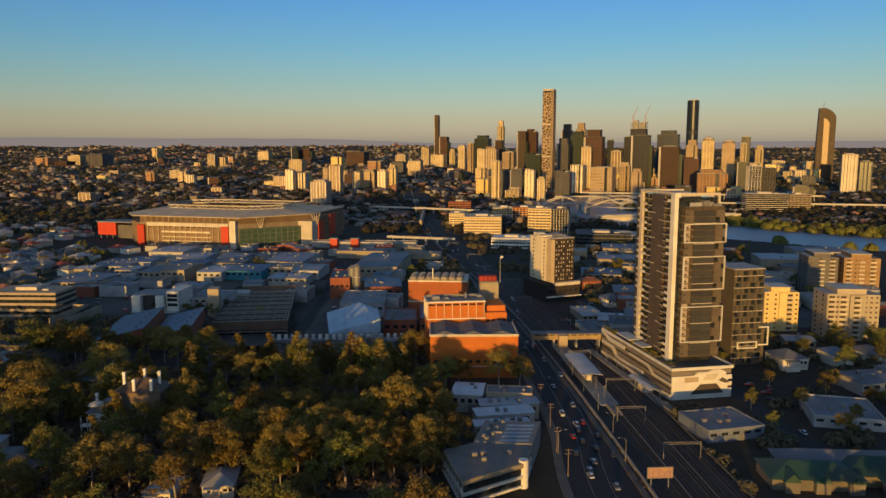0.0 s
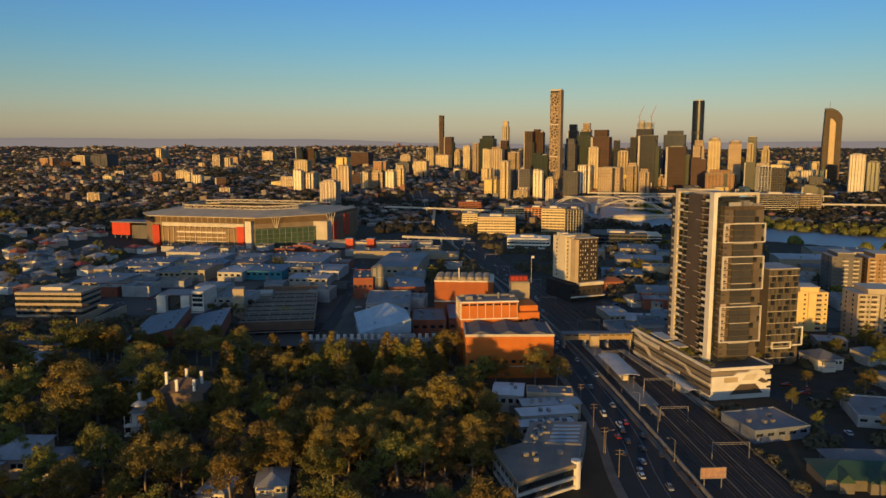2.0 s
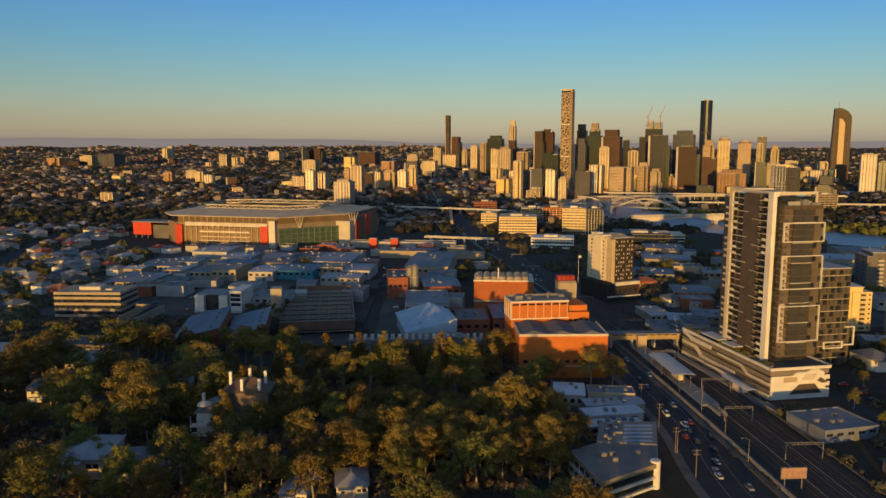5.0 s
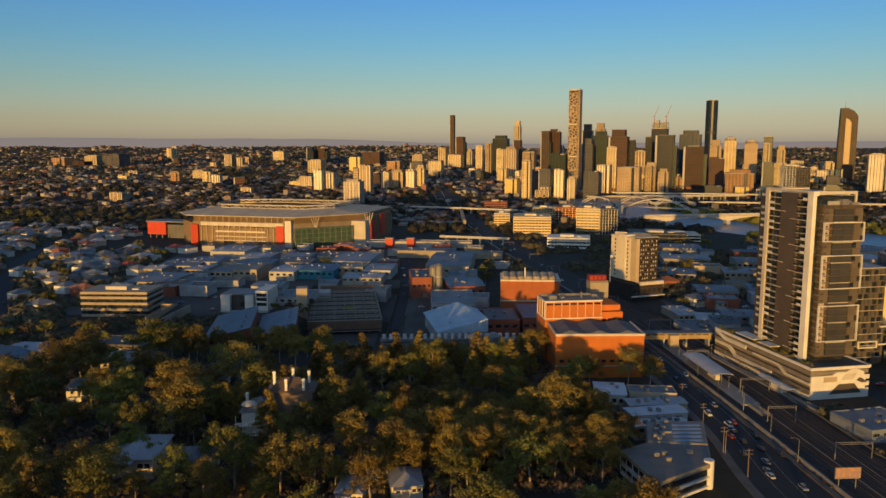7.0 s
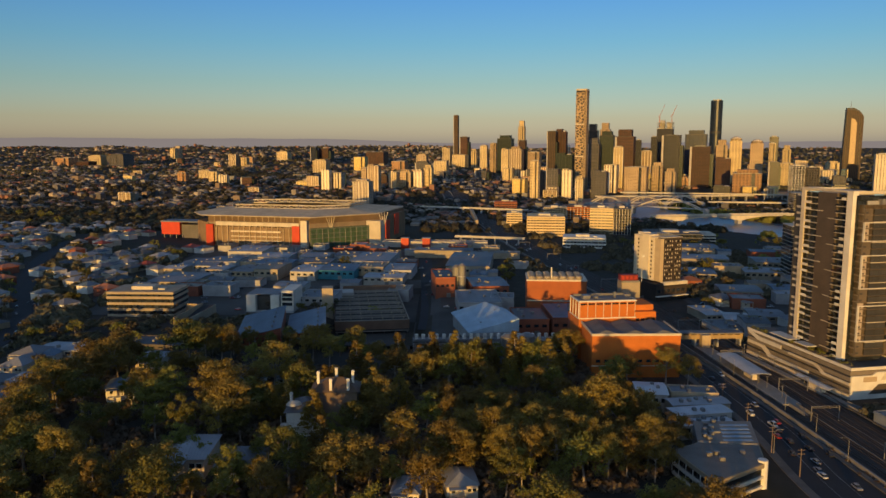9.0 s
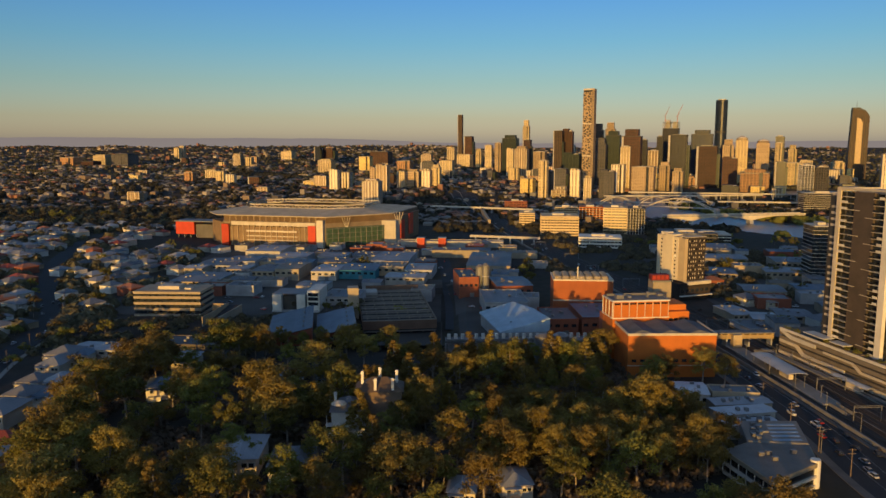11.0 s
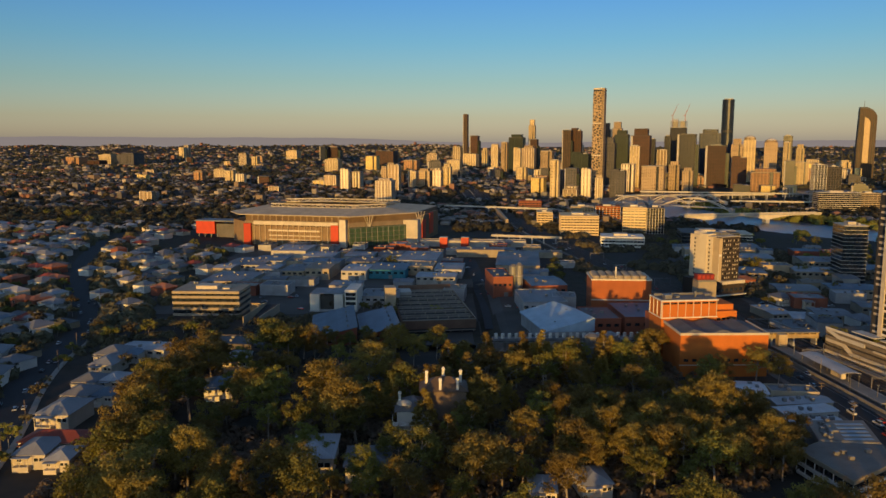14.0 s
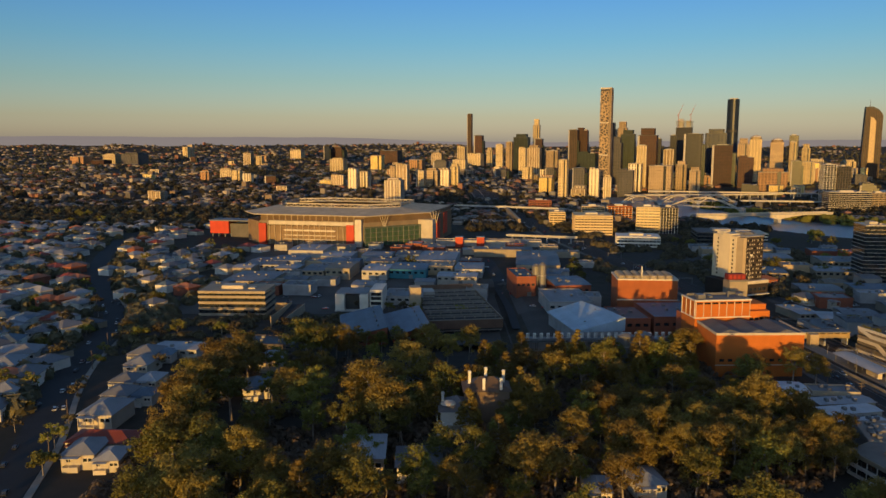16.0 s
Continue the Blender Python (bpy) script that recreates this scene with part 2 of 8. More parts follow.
STYLES = {
    "bronze": facade("facade_bronze", (0.10, 0.06, 0.034), (0.035, 0.026, 0.02), 3.6, 4.8, 0.6, 0.9),
    "brown": facade("facade_brown", (0.085, 0.04, 0.026), (0.03, 0.02, 0.017), 3.8, 6.0, 0.8, 0.5),
    "cream": facade("facade_cream", (0.55, 0.42, 0.22), (0.2, 0.14, 0.085), 3.3, 9.0, 0.75, 0.42),
    "beige": facade("facade_beige", (0.43, 0.31, 0.18), (0.15, 0.1, 0.065), 3.6, 5.0, 0.7, 0.45),
    "green": facade("facade_green", (0.034, 0.046, 0.034), (0.018, 0.028, 0.022), 3.8, 6.0, 0.85, 0.6, rough_glass=0.3),
    "white": facade("facade_white", (0.72, 0.60, 0.42), (0.2, 0.15, 0.1), 30.0, 7.0, 0.4, 0.94),
    "grey": facade("facade_grey", (0.115, 0.105, 0.10), (0.035, 0.037, 0.042), 3.8, 6.4, 0.8, 0.55),
    "dark": facade("facade_dark", (0.026, 0.027, 0.033), (0.012, 0.015, 0.022), 3.8, 6.0, 0.85, 0.7, rough_glass=0.3),
    "black": facade("facade_black", (0.018, 0.02, 0.026), (0.009, 0.011, 0.018), 3.6, 9.0, 0.85, 0.75, rough_glass=0.3),
    "navy": facade("facade_navy", (0.02, 0.03, 0.05), (0.01, 0.016, 0.032), 3.6, 9.0, 0.85, 0.75, rough_glass=0.3),
    "rust": facade("facade_rust", (0.03, 0.03, 0.034), (0.014, 0.016, 0.022), 3.8, 5.0, 0.7, 0.6),
    "yellow": facade("facade_yellow", (0.80, 0.58, 0.20), (0.3, 0.2, 0.08), 3.1, 3.6, 0.5, 0.45),
    "tan": facade("facade_tan", (0.40, 0.22, 0.105), (0.13, 0.08, 0.05), 3.6, 7.6, 0.65, 0.5),
    "stripe": facade("facade_stripe", (0.6, 0.5, 0.38), (0.2, 0.11, 0.08), 3.0, 9.0, 0.8, 0.5),
    "lattice": facade("facade_lattice", (0.42, 0.33, 0.2), (0.10, 0.075, 0.05), 3.2, 2.6, 0.55, 0.6),
}
STYLE_WORDS = {"bronze": "bronze glass", "brown": "brown stone and glass", "cream": "cream painted concrete", "beige": "beige concrete", "green": "green tinted glass",
               "white": "white concrete", "grey": "grey concrete and glass", "dark": "dark grey glass", "black": "black glass", "navy": "dark blue glass", "rust": "dark glass and bare concrete",
               "yellow": "warm yellow render", "tan": "tan brick", "stripe": "white and red banded concrete", "lattice": "gold lattice-clad glass"}


# ---- building helpers ----
FOOT = []


def box(bm, x0, y0, z0, x1, y1, z1, bevel=0.0):
    r = bmesh.ops.create_cube(bm, size=1.0, matrix=Matrix.Translation(((x0 + x1) / 2, (y0 + y1) / 2, (z0 + z1) / 2)) @ Matrix.Diagonal((x1 - x0, y1 - y0, z1 - z0, 1)))
    if bevel:
        es = list({e for v in r["verts"] for e in v.link_edges})
        bmesh.ops.bevel(bm, geom=es, offset=bevel, segments=1, affect="EDGES")
    return bm


def boxes(*rows):
    bm = bmesh.new()
    for r in rows:
        box(bm, *r)
    return bm


def tube(bm, pts, radii, sides=6):
    rings = []
    for i, (p, r) in enumerate(zip(pts, radii)):
        p = Vector(p)
        d = (Vector(pts[min(i + 1, len(pts) - 1)]) - Vector(pts[max(i - 1, 0)])).normalized()
        a = d.orthogonal().normalized()
        b = d.cross(a)
        rings.append([bm.verts.new(p + (a * math.cos(k * math.tau / sides) + b * math.sin(k * math.tau / sides)) * r) for k in range(sides)])
    for q, w in zip(rings, rings[1:]):
        for k in range(sides):
            bm.faces.new((q[k], q[(k + 1) % sides], w[(k + 1) % sides], w[k]))
    bm.faces.new(rings[-1])
    bm.faces.new(rings[0][::-1])
    return bm


def prism(bm, outline, z0, z1):
    lo = [bm.verts.new((x, y, z0)) for x, y in outline]
    hi = [bm.verts.new((x, y, z1)) for x, y in outline]
    n = len(outline)
    for k in range(n):
        bm.faces.new((lo[k], lo[(k + 1) % n], hi[(k + 1) % n], hi[k]))
    bm.faces.new(hi)
    bm.faces.new(lo[::-1])
    return bm


def mesh_of(name, bm, mat):
    bmesh.ops.recalc_face_normals(bm, faces=bm.faces)
    me = bpy.data.meshes.new(name)
    bm.to_mesh(me)
    bm.free()
    me.materials.append(mat)
    return me


def place(name, me, parent, x=0, y=0, z=0, rz=0, label=""):
    ob = new(name, me)
    ob.parent = parent
    ob.matrix_basis = pose(x, y, z, 0, 0, rz)
    return tagged(ob, label) if label else ob


def part(name, bm, mat, parent, label=""):
    return place(name, mesh_of(name, bm, mat), parent, label=label)


def thing(name, x, y, z=0, rz=0, label="", category="", group="", kind=""):
    ob = new(name)
    ob.matrix_basis = pose(x, y, z, 0, 0, rz)
    return tagged(ob, label, category, group, kind)


def solid(name, bm, mat, label, category, group="", kind=""):
    return tagged(new(name, mesh_of(name, bm, mat)), label, category, group, kind)


def raw_mesh(name, verts, faces, mat):
    me = bpy.data.meshes.new(name)
    me.from_pydata(verts, [], faces)
    me.materials.append(mat)
    me.update()
    return me


def smooth(a, b, x):
    t = min(1, max(0, (x - a) / (b - a)))
    return t * t * (3 - 2 * t)


# ---- ground, river, road, railway ----
RIVER = [(1300, 560), (800, 720), (560, 890), (430, 1000), (350, 1130), (290, 1280), (262, 1450), (280, 1620), (420, 1800), (800, 1900), (1500, 1950)]


def river_gap(x, y):
    best = 1e9
    p = Vector((x, y))
    for a, b in zip(RIVER, RIVER[1:]):
        a, b = Vector(a), Vector(b)
        k = min(1, max(0, (p - a).dot(b - a) / (b - a).length_squared))
        best = min(best, (a + (b - a) * k - p).length)
    return best


def hollow(x, y):
    """The low ground under the car park, below the streets round it."""
    return -7.5 * smooth(-172, -154, x) * smooth(-84, -98, x) * smooth(425, 446, y) * smooth(630, 608, y)


def land(x, y):
    if y < 700:
        # unseen rise behind the viewpoint, added to block the low sun
        return hollow(x, y) + 33 * smooth(-250, -520, y)
    s = min(1.3, max(0, (y - 1500) / 3300))
    h = 96 * s * s
    h += 14 * smooth(1700, 3000, y) * noise.noise((x / 520, y / 520, 3.1))
    h += 20 * smooth(1150, 1700, y) * smooth(-150, -600, x) * (0.6 + noise.noise((x / 300, y / 300, 7.7)))
    h += 16 * smooth(1450, 1600, y) * smooth(120, -40, x) * smooth(-420, -250, x)
    return h


def ground_height(x, y):
    return land(x, y) - 9 * smooth(95, 72, river_gap(x, y)) * smooth(500, 600, y)


def axis(lo, hi, near, far, mid_lo, mid_hi):
    out, v = [], lo
    while v < hi:
        out.append(v)
        v += near if mid_lo <= v < mid_hi else far
    return out + [hi]


gx = axis(-5200, 5200, 10, 160, -700, 1000)
gy = axis(-1600, 6400, 12, 120, 400, 2100)
gverts = [(x, y, ground_height(x, y)) for y in gy for x in gx]
nx = len(gx)
gfaces = [(j * nx + i, j * nx + i + 1, (j + 1) * nx + i + 1, (j + 1) * nx + i) for j in range(len(gy) - 1) for i in range(nx - 1)]


def ground_mat():
    m, n, l, b = nodes_of("town_ground", 0.95, 0.0, 0.1)
    a = ramp_of(n, l, noise_of(n, l, 0.012, 5), 0.4, 0.6)
    f = ramp_of(n, l, noise_of(n, l, 0.12, 6), 0.35, 0.7)
    c1 = mixc(n, l, a, (0.05, 0.045, 0.04), (0.045, 0.041, 0.027))
    c2 = mixc(n, l, mathn(n, l, "MULTIPLY", f, 0.6), c1, (0.08, 0.064, 0.05))
    l.new(c2, b.inputs["Base Color"])
    return m


tagged(new("ground", raw_mesh("ground", gverts, gfaces, ground_mat())), "dark town ground of asphalt, grass and dirt", "ground", kind="structure")


def water_mat():
    m, n, l, b = nodes_of("river_water", 0.3, 0.0, 0.5)
    b.inputs["Base Color"].default_value = (0.045, 0.075, 0.11, 1)
    bp = n.new("ShaderNodeBump")
    bp.inputs["Strength"].default_value, bp.inputs["Distance"].default_value = 0.6, 0.8
    l.new(noise_of(n, l, 0.25, 4), bp.inputs["Height"])
    l.new(bp.outputs[0], b.inputs["Normal"])
    return m


solid("water", boxes((150, 480, -8.5, 1600, 2050, -4.0)), water_mat(), "calm blue-grey river water between the banks", "water", kind="structure")


def ribbon(name, pts, half, z, mat, label, thick=0.25, cat="road"):
    bm = bmesh.new()
    rows = []
    for i, p in enumerate(pts):
        p = Vector(p)
        d = (Vector(pts[min(i + 1, len(pts) - 1)]) - Vector(pts[max(i - 1, 0)])).normalized()
        s = Vector((d.y, -d.x)) * half
        h = z + land(p.x, p.y) + (1.2 if p.y > 1450 else 0.0)
        rows.append([bm.verts.new((p.x - s.x, p.y - s.y, h)), bm.verts.new((p.x + s.x, p.y + s.y, h)), bm.verts.new((p.x + s.x, p.y + s.y, h - thick)), bm.verts.new((p.x - s.x, p.y - s.y, h - thick))])
    for a, b in zip(rows, rows[1:]):
        for k in range(4):
            bm.faces.new((a[k], b[k], b[(k + 1) % 4], a[(k + 1) % 4]))
    bm.faces.new(rows[0][::-1])
    bm.faces.new(rows[-1])
    return solid(name, bm, mat, label, cat, kind="structure")


def bezier(pts, n=10):
    out = []
    q = [Vector(p) for p in pts]
    for i in range(len(q) - 1):
        a, b, c, d = q[max(i - 1, 0)], q[i], q[i + 1], q[min(i + 2, len(q) - 1)]
        for k in range(n):
            t = k / n
            out.append(0.5 * ((2 * b) + (c - a) * t + (2 * a - 5 * b + 4 * c - d) * t * t + (3 * b - a - 3 * c + d) * t ** 3))
    return out + [q[-1]]


def shifted(pts, s):
    out = []
    for i, p in enumerate(pts):
        d = (pts[min(i + 1, len(pts) - 1)] - pts[max(i - 1, 0)]).normalized()
        out.append(p + Vector((d.y, -d.x)) * s)
    return out


ROAD = bezier([(60, 120), (54, 234), (57, 295), (54, 372), (48, 500), (36, 656), (4, 890), (-24, 1120), (-50, 1376), (-90, 1776)])
LINE = bezier([(92, 120), (86, 240), (82, 310), (77, 380), (66, 500), (50, 620), (30, 740), (8, 900), (-12, 1120), (-30, 1376), (-65, 1776)])
ribbon("road", ROAD, 10.5, 0.12, ASPHALT, "wide dark asphalt road beside the railway")
# pavement in a darker copy of the kerb concrete
ribbon("pavement", shifted(ROAD, -12.2), 1.7, 0.27, surface("dark_kerb", (0.13, 0.115, 0.10), (0.07, 0.062, 0.056), rough=0.92), "raised concrete pavement along the road", cat="pavement")
ribbon("railway_bed", LINE, 14.5, 0.35, BALLAST, "brown ballast bed of the railway", 0.4, cat="railway")
for k, s in enumerate((-11, -6.5, -2, 2.5, 7, 11.5)):
    for side in (-0.72, 0.72):
        ribbon("rail", shifted(LINE, s + side), 0.09, 0.62, RAIL, "worn steel rail on the ballast", 0.27, cat="rail")
for s in (-3.5, 3.5):
    ribbon("lane_line", shifted(ROAD, s), 0.09, 0.128, PAINT, "white painted lane line", 0.01, cat="marking")
ribbon("road", bezier([(-268, 150), (-296, 262), (-308, 300), (-324, 344), (-337, 391), (-345, 438), (-357, 480), (-370, 512), (-420, 600), (-490, 760), (-530, 900)]), 8, 0.1, ASPHALT, "dark suburban street lined with houses and poles")
ribbon("road", bezier([(-91, 478), (-91, 560), (-96, 700), (-100, 800)]), 6, 0.1, ASPHALT, "dark asphalt side street between workshops")
ribbon("road", bezier([(-190, 540), (-230, 470), (-262, 425)]), 5, 0.11, ASPHALT, "dark asphalt lane by the office building")
ribbon("road", bezier([(215, 205), (152, 266), (140, 294), (139, 335), (132, 400), (114, 520), (97, 640)]), 4.5, 0.1, ASPHALT, "dark asphalt street behind the tower")
ribbon("track_wall", shifted(LINE, -16.2), 0.3, 1.7, KERB, "low pale concrete wall beside the tracks", 1.7, cat="wall")
for off, wide, tall in ((-18.6, 1.1, 0.5), (15.6, 0.25, 1.3), (-4.3, 0.35, 0.75), (4.8, 0.3, 0.7)):
    ribbon("track_wall", shifted(LINE[:40], off), wide, tall, surface("dark_kerb", (0.13, 0.115, 0.10), (0.07, 0.062, 0.056), rough=0.92), "low concrete kerb beside the tracks", 0.6, cat="wall")
ribbon("pavement", bezier([(-258, 150), (-286, 262), (-298, 300), (-314, 344), (-327, 391), (-335, 438), (-347, 480), (-360, 512), (-410, 600)]), 1.3, 0.25, KERB, "pale concrete footpath along the street", cat="pavement")
YARD = surface("yard_concrete", (0.095, 0.085, 0.072), (0.04, 0.037, 0.034), rough=0.92, big=0.04)
def yard(x0, y0, x1, y1, lift):
    """A slab of stained concrete that follows the lie of the land."""
    nx_, ny_ = max(1, int((x1 - x0) / 8)), max(1, int((y1 - y0) / 8))
    top = [(x0 + (x1 - x0) * i / nx_, y0 + (y1 - y0) * j / ny_) for j in range(ny_ + 1) for i in range(nx_ + 1)]
    V = [(x, y, land(x, y) + lift) for x, y in top]
    w = nx_ + 1
    F = [(j * w + i, j * w + i + 1, (j + 1) * w + i + 1, (j + 1) * w + i) for j in range(ny_) for i in range(nx_)]
    rim = [i for i in range(w)] + [j * w + nx_ for j in range(1, ny_ + 1)] + [ny_ * w + i for i in range(nx_ - 1, -1, -1)] + [j * w for j in range(ny_ - 1, 0, -1)]
    base = len(V)
    V += [(V[i][0], V[i][1], V[i][2] - 0.4) for i in rim]
    m = len(rim)
    F += [(rim[(k + 1) % m], rim[k], base + k, base + (k + 1) % m) for k in range(m)]
    tagged(new("yard", raw_mesh("yard", V, F, YARD)), "stained concrete yards between the workshops", "ground", kind="structure")


for k, corners in enumerate(((-345, 505, -205, 830), (-195, 515, -50, 640), (-195, 645, -108, 830), (-100, 432, -15, 515), (100, 470, 260, 800), (-215, 432, -105, 514))):
    yard(*corners, 0.05 + 0.004 * k)


# ---- the apartment tower on its podium beside the railway ----
def podium_tower():
    t = thing("apartment_tower", 104.5, 331, 0, 11, "tall bronze and white apartment tower on a stepped white podium", "tower")
    # podium
    stone = surface("podium_stone", (0.21, 0.17, 0.125), (0.13, 0.105, 0.08))
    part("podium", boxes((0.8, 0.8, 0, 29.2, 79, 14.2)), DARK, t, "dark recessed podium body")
    me = mesh_of("podium_band", boxes((0, 0.2, 0, 30, 80, 2.0, 0.08)), stone)
    for z in (2.4, 5.3, 8.2, 11.1):
        place("podium_band", me, t, z=z)
    part("podium_deck", boxes((0.3, 0.3, 14.2, 31.3, 79.5, 14.3)), surface("terrace_paving", (0.12, 0.10, 0.08), (0.07, 0.06, 0.05)), t, "dark paved terrace")
    part("podium_parapet", boxes((-0.3, -0.3, 13.5, 30.4, 0.3, 14.9), (-0.3, 0.3, 13.5, 0.3, 80, 14.9), (31.3, 0.3, 13.5, 30.4, 80, 14.9)), WHITE, t)
    part("podium_base", boxes((-0.5, 0.3, 0, 29.6, 79.5, 2.2)), CREAM, t, "pale base wall")

    def panel(name, outline, y0, y1, mat, label=""):
        bm = bmesh.new()
        lo = [bm.verts.new((x, y0, z)) for x, z in outline]
        hi = [bm.verts.new((x, y1, z)) for x, z in outline]
        n = len(outline)
        for k in range(n):
            bm.faces.new((lo[k], lo[(k + 1) % n], hi[(k + 1) % n], hi[k]))
        bm.faces.new(hi)
        bm.faces.new(lo[::-1])
        part(name, bm, mat, t, label)

    def side_panel(outline, mat, label):
        bm = bmesh.new()
        lo = [bm.verts.new((-0.55, y, z)) for y, z in outline]
        hi = [bm.verts.new((-0.02, y, z)) for y, z in outline]
        n = len(outline)
        for k in range(n):
            bm.faces.new((lo[k], lo[(k + 1) % n], hi[(k + 1) % n], hi[k]))
        bm.faces.new(hi)
        bm.faces.new(lo[::-1])
        part("side_screen", bm, mat, t, label)

    # the front: a white folded screen with brown openings
    panel("front_screen", [(0, 0), (30, 0), (30, 4.2), (28, 4.2), (28, 5.4), (30, 5.4), (30, 7.4), (28, 7.4), (28, 8.6), (30, 8.6), (30, 10.6), (27, 10.6), (27, 12), (24, 13.4), (20, 13.4), (18, 12.4), (13, 12.4), (11, 11), (0, 11)], -0.6, 0.15, WHITE, "white folded metal screen")
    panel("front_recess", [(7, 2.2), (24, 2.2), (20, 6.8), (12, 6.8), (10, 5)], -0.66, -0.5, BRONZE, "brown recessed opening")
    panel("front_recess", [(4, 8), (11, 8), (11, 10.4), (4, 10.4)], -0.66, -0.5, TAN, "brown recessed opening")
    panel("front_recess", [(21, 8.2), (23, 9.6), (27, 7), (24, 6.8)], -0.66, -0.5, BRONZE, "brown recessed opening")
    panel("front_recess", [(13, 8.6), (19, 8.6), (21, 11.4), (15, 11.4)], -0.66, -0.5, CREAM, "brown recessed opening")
    side_panel([(0, 6.5), (18, 6.5), (24, 9.5), (44, 9.5), (44, 10.6), (23, 10.6), (17, 7.8), (0, 7.8)], CREAM, "angular cream side screen")
    side_panel([(28, 3.5), (60, 3.5), (66, 7), (79, 7), (79, 8.6), (64, 8.6), (58, 5.2), (28, 5.2)], CREAM, "angular cream side screen")
    side_panel([(50, 10.2), (70, 10.2), (79, 13), (79, 14.4), (69, 12.2), (50, 12.2)], WHITE, "angular white side screen")
    part("garden_bed", boxes((1.2, 20, 14.2, 4.2, 44, 15.2), (1.2, 3, 14.2, 3.5, 13, 15)), TIMBER, t)
    part("terrace_canopy", boxes((-0.5, 30, 16.6, 5, 40, 17.1), (-0.5, 44, 16.6, 6, 60, 17.1)), WHITE, t)
    # body of the tower: wide dark side, front block, lower rear wing
    part("core", boxes((4.5, 12.5, 14, 24, 48, 92)), GLASS, t, "dark glazed tower core")
    part("side_wall", boxes((3.4, 24, 14, 5, 37, 92.5), (3.9, 13.5, 14, 5, 17, 92)), BRONZE, t, "dark bronze side wall")
    part("rear_wing", boxes((4.3, 48.3, 14, 22, 55, 90.5)), DARK, t, "dark rear wing")
    part("front_core", boxes((6.3, 8.9, 17, 25.6, 26, 88)), GLASSB, t, "bronze glazed front block")
    floors = 25
    fh = 78 / floors
    me = mesh_of("side_slab", boxes((2.8, 17, 0, 5, 24, 0.24)), CREAM)
    me1 = mesh_of("side_slab", boxes((2.8, 37, 0, 5, 45.5, 0.24)), CREAM)
    me8 = mesh_of("rear_panel", boxes((4.0, 50, 0.2, 4.3, 53.4, 1.35)), CREAM)
    me2 = mesh_of("balcony_rail", boxes((2.85, 20.2, 0.3, 2.95, 23.8, 1.25)), GLASS)
    me3 = mesh_of("balcony_panel", boxes((2.7, 41, 0.2, 2.95, 45.4, 1.3)), WHITE)
    me3b = mesh_of("balcony_panel", boxes((2.7, 17.2, 0.2, 2.95, 20.0, 1.3)), WHITE)
    lightb = surface("light_bronze", (0.125, 0.096, 0.068), (0.08, 0.063, 0.046), rough=0.5)
    me4 = mesh_of("front_band", boxes((6.0, 8.4, 0, 26.0, 26, 0.6)), lightb)
    me5 = mesh_of("front_mullion", boxes((6.05, 8.45, 0, 10.0, 9.2, 3.1)), lightb)
    me5p = mesh_of("front_mullion", boxes((6.05, 8.45, 0, 8.6, 9.2, 3.1)), surface("pinkish_panel", (0.42, 0.34, 0.27), (0.32, 0.26, 0.2)))
    me14 = mesh_of("dark_slot", boxes((6.3, 8.3, 0.9, 7.7, 8.44, 1.7)), DARK)
    me9d = mesh_of("balcony_slab", boxes((10.4, 7.85, 0.0, 20.8, 8.6, 0.22)), lightb)
    me6 = mesh_of("balcony_front", boxes((10.4, 7.9, 0.3, 20.8, 8.0, 1.2)), DARK)
    me9 = mesh_of("balcony_slab", boxes((10.4, 7.75, 0.0, 20.8, 8.6, 0.3)), CREAM)
    me10 = mesh_of("side_ledge", boxes((3.1, 24, 0, 3.4, 29, 0.3)), CREAM)
    me11 = mesh_of("side_ledge", boxes((3.1, 33, 0, 3.4, 37, 0.3)), CREAM)
    me12 = mesh_of("balcony_recess", boxes((10.6, 8.2, 0.62, 20.6, 8.88, 2.9), (15.3, 8.0, 0.3, 15.9, 8.2, 3.1)), DARK)
    me13 = mesh_of("bay_panel", boxes((21.2, 8.2, 0.62, 23.0, 8.42, 3.0)), GLASS)
    for k in range(floors):
        z = 14.6 + fh * k
        place("side_slab", me, t, z=z)
        place("side_slab", me1, t, z=z)
        if k % 5 != 3:
            place("rear_panel", me8, t, z=z)
        place("balcony_rail", me2, t, z=z)
        if k % 7 in (1, 2, 5, 6):
            place("balcony_panel", me3, t, z=z)
        if k % 8 in (0, 1, 2):
            place("balcony_panel", me3b, t, z=z)
        if 17 < z < 85.5:
            framed = any(a < z + 1 < b for a, b in ((24.5, 41.5), (49.3, 65), (71.3, 80.2)))
            place("front_band", me4, t, z=z)
            place("front_mullion", me5p if framed else me5, t, z=z)
            place("dark_slot", me14, t, z=z)
            place("front_mullion", me5, t, x=15.6, z=z)
            place("balcony_recess", me12, t, z=z)
            slab = place("balcony_slab", me9 if k % 3 == 0 else me9d, t, z=z)
            place("balcony_front", me6, slab)
            if k % 3 != 1:
                place("bay_panel", me13, t, x=0.0 if k % 2 else 3.6, z=z)
        if k % 4 == 1:
            place("side_ledge", me10, t, z=z)
        if k % 4 == 2:
            place("side_ledge", me11, t, z=z)
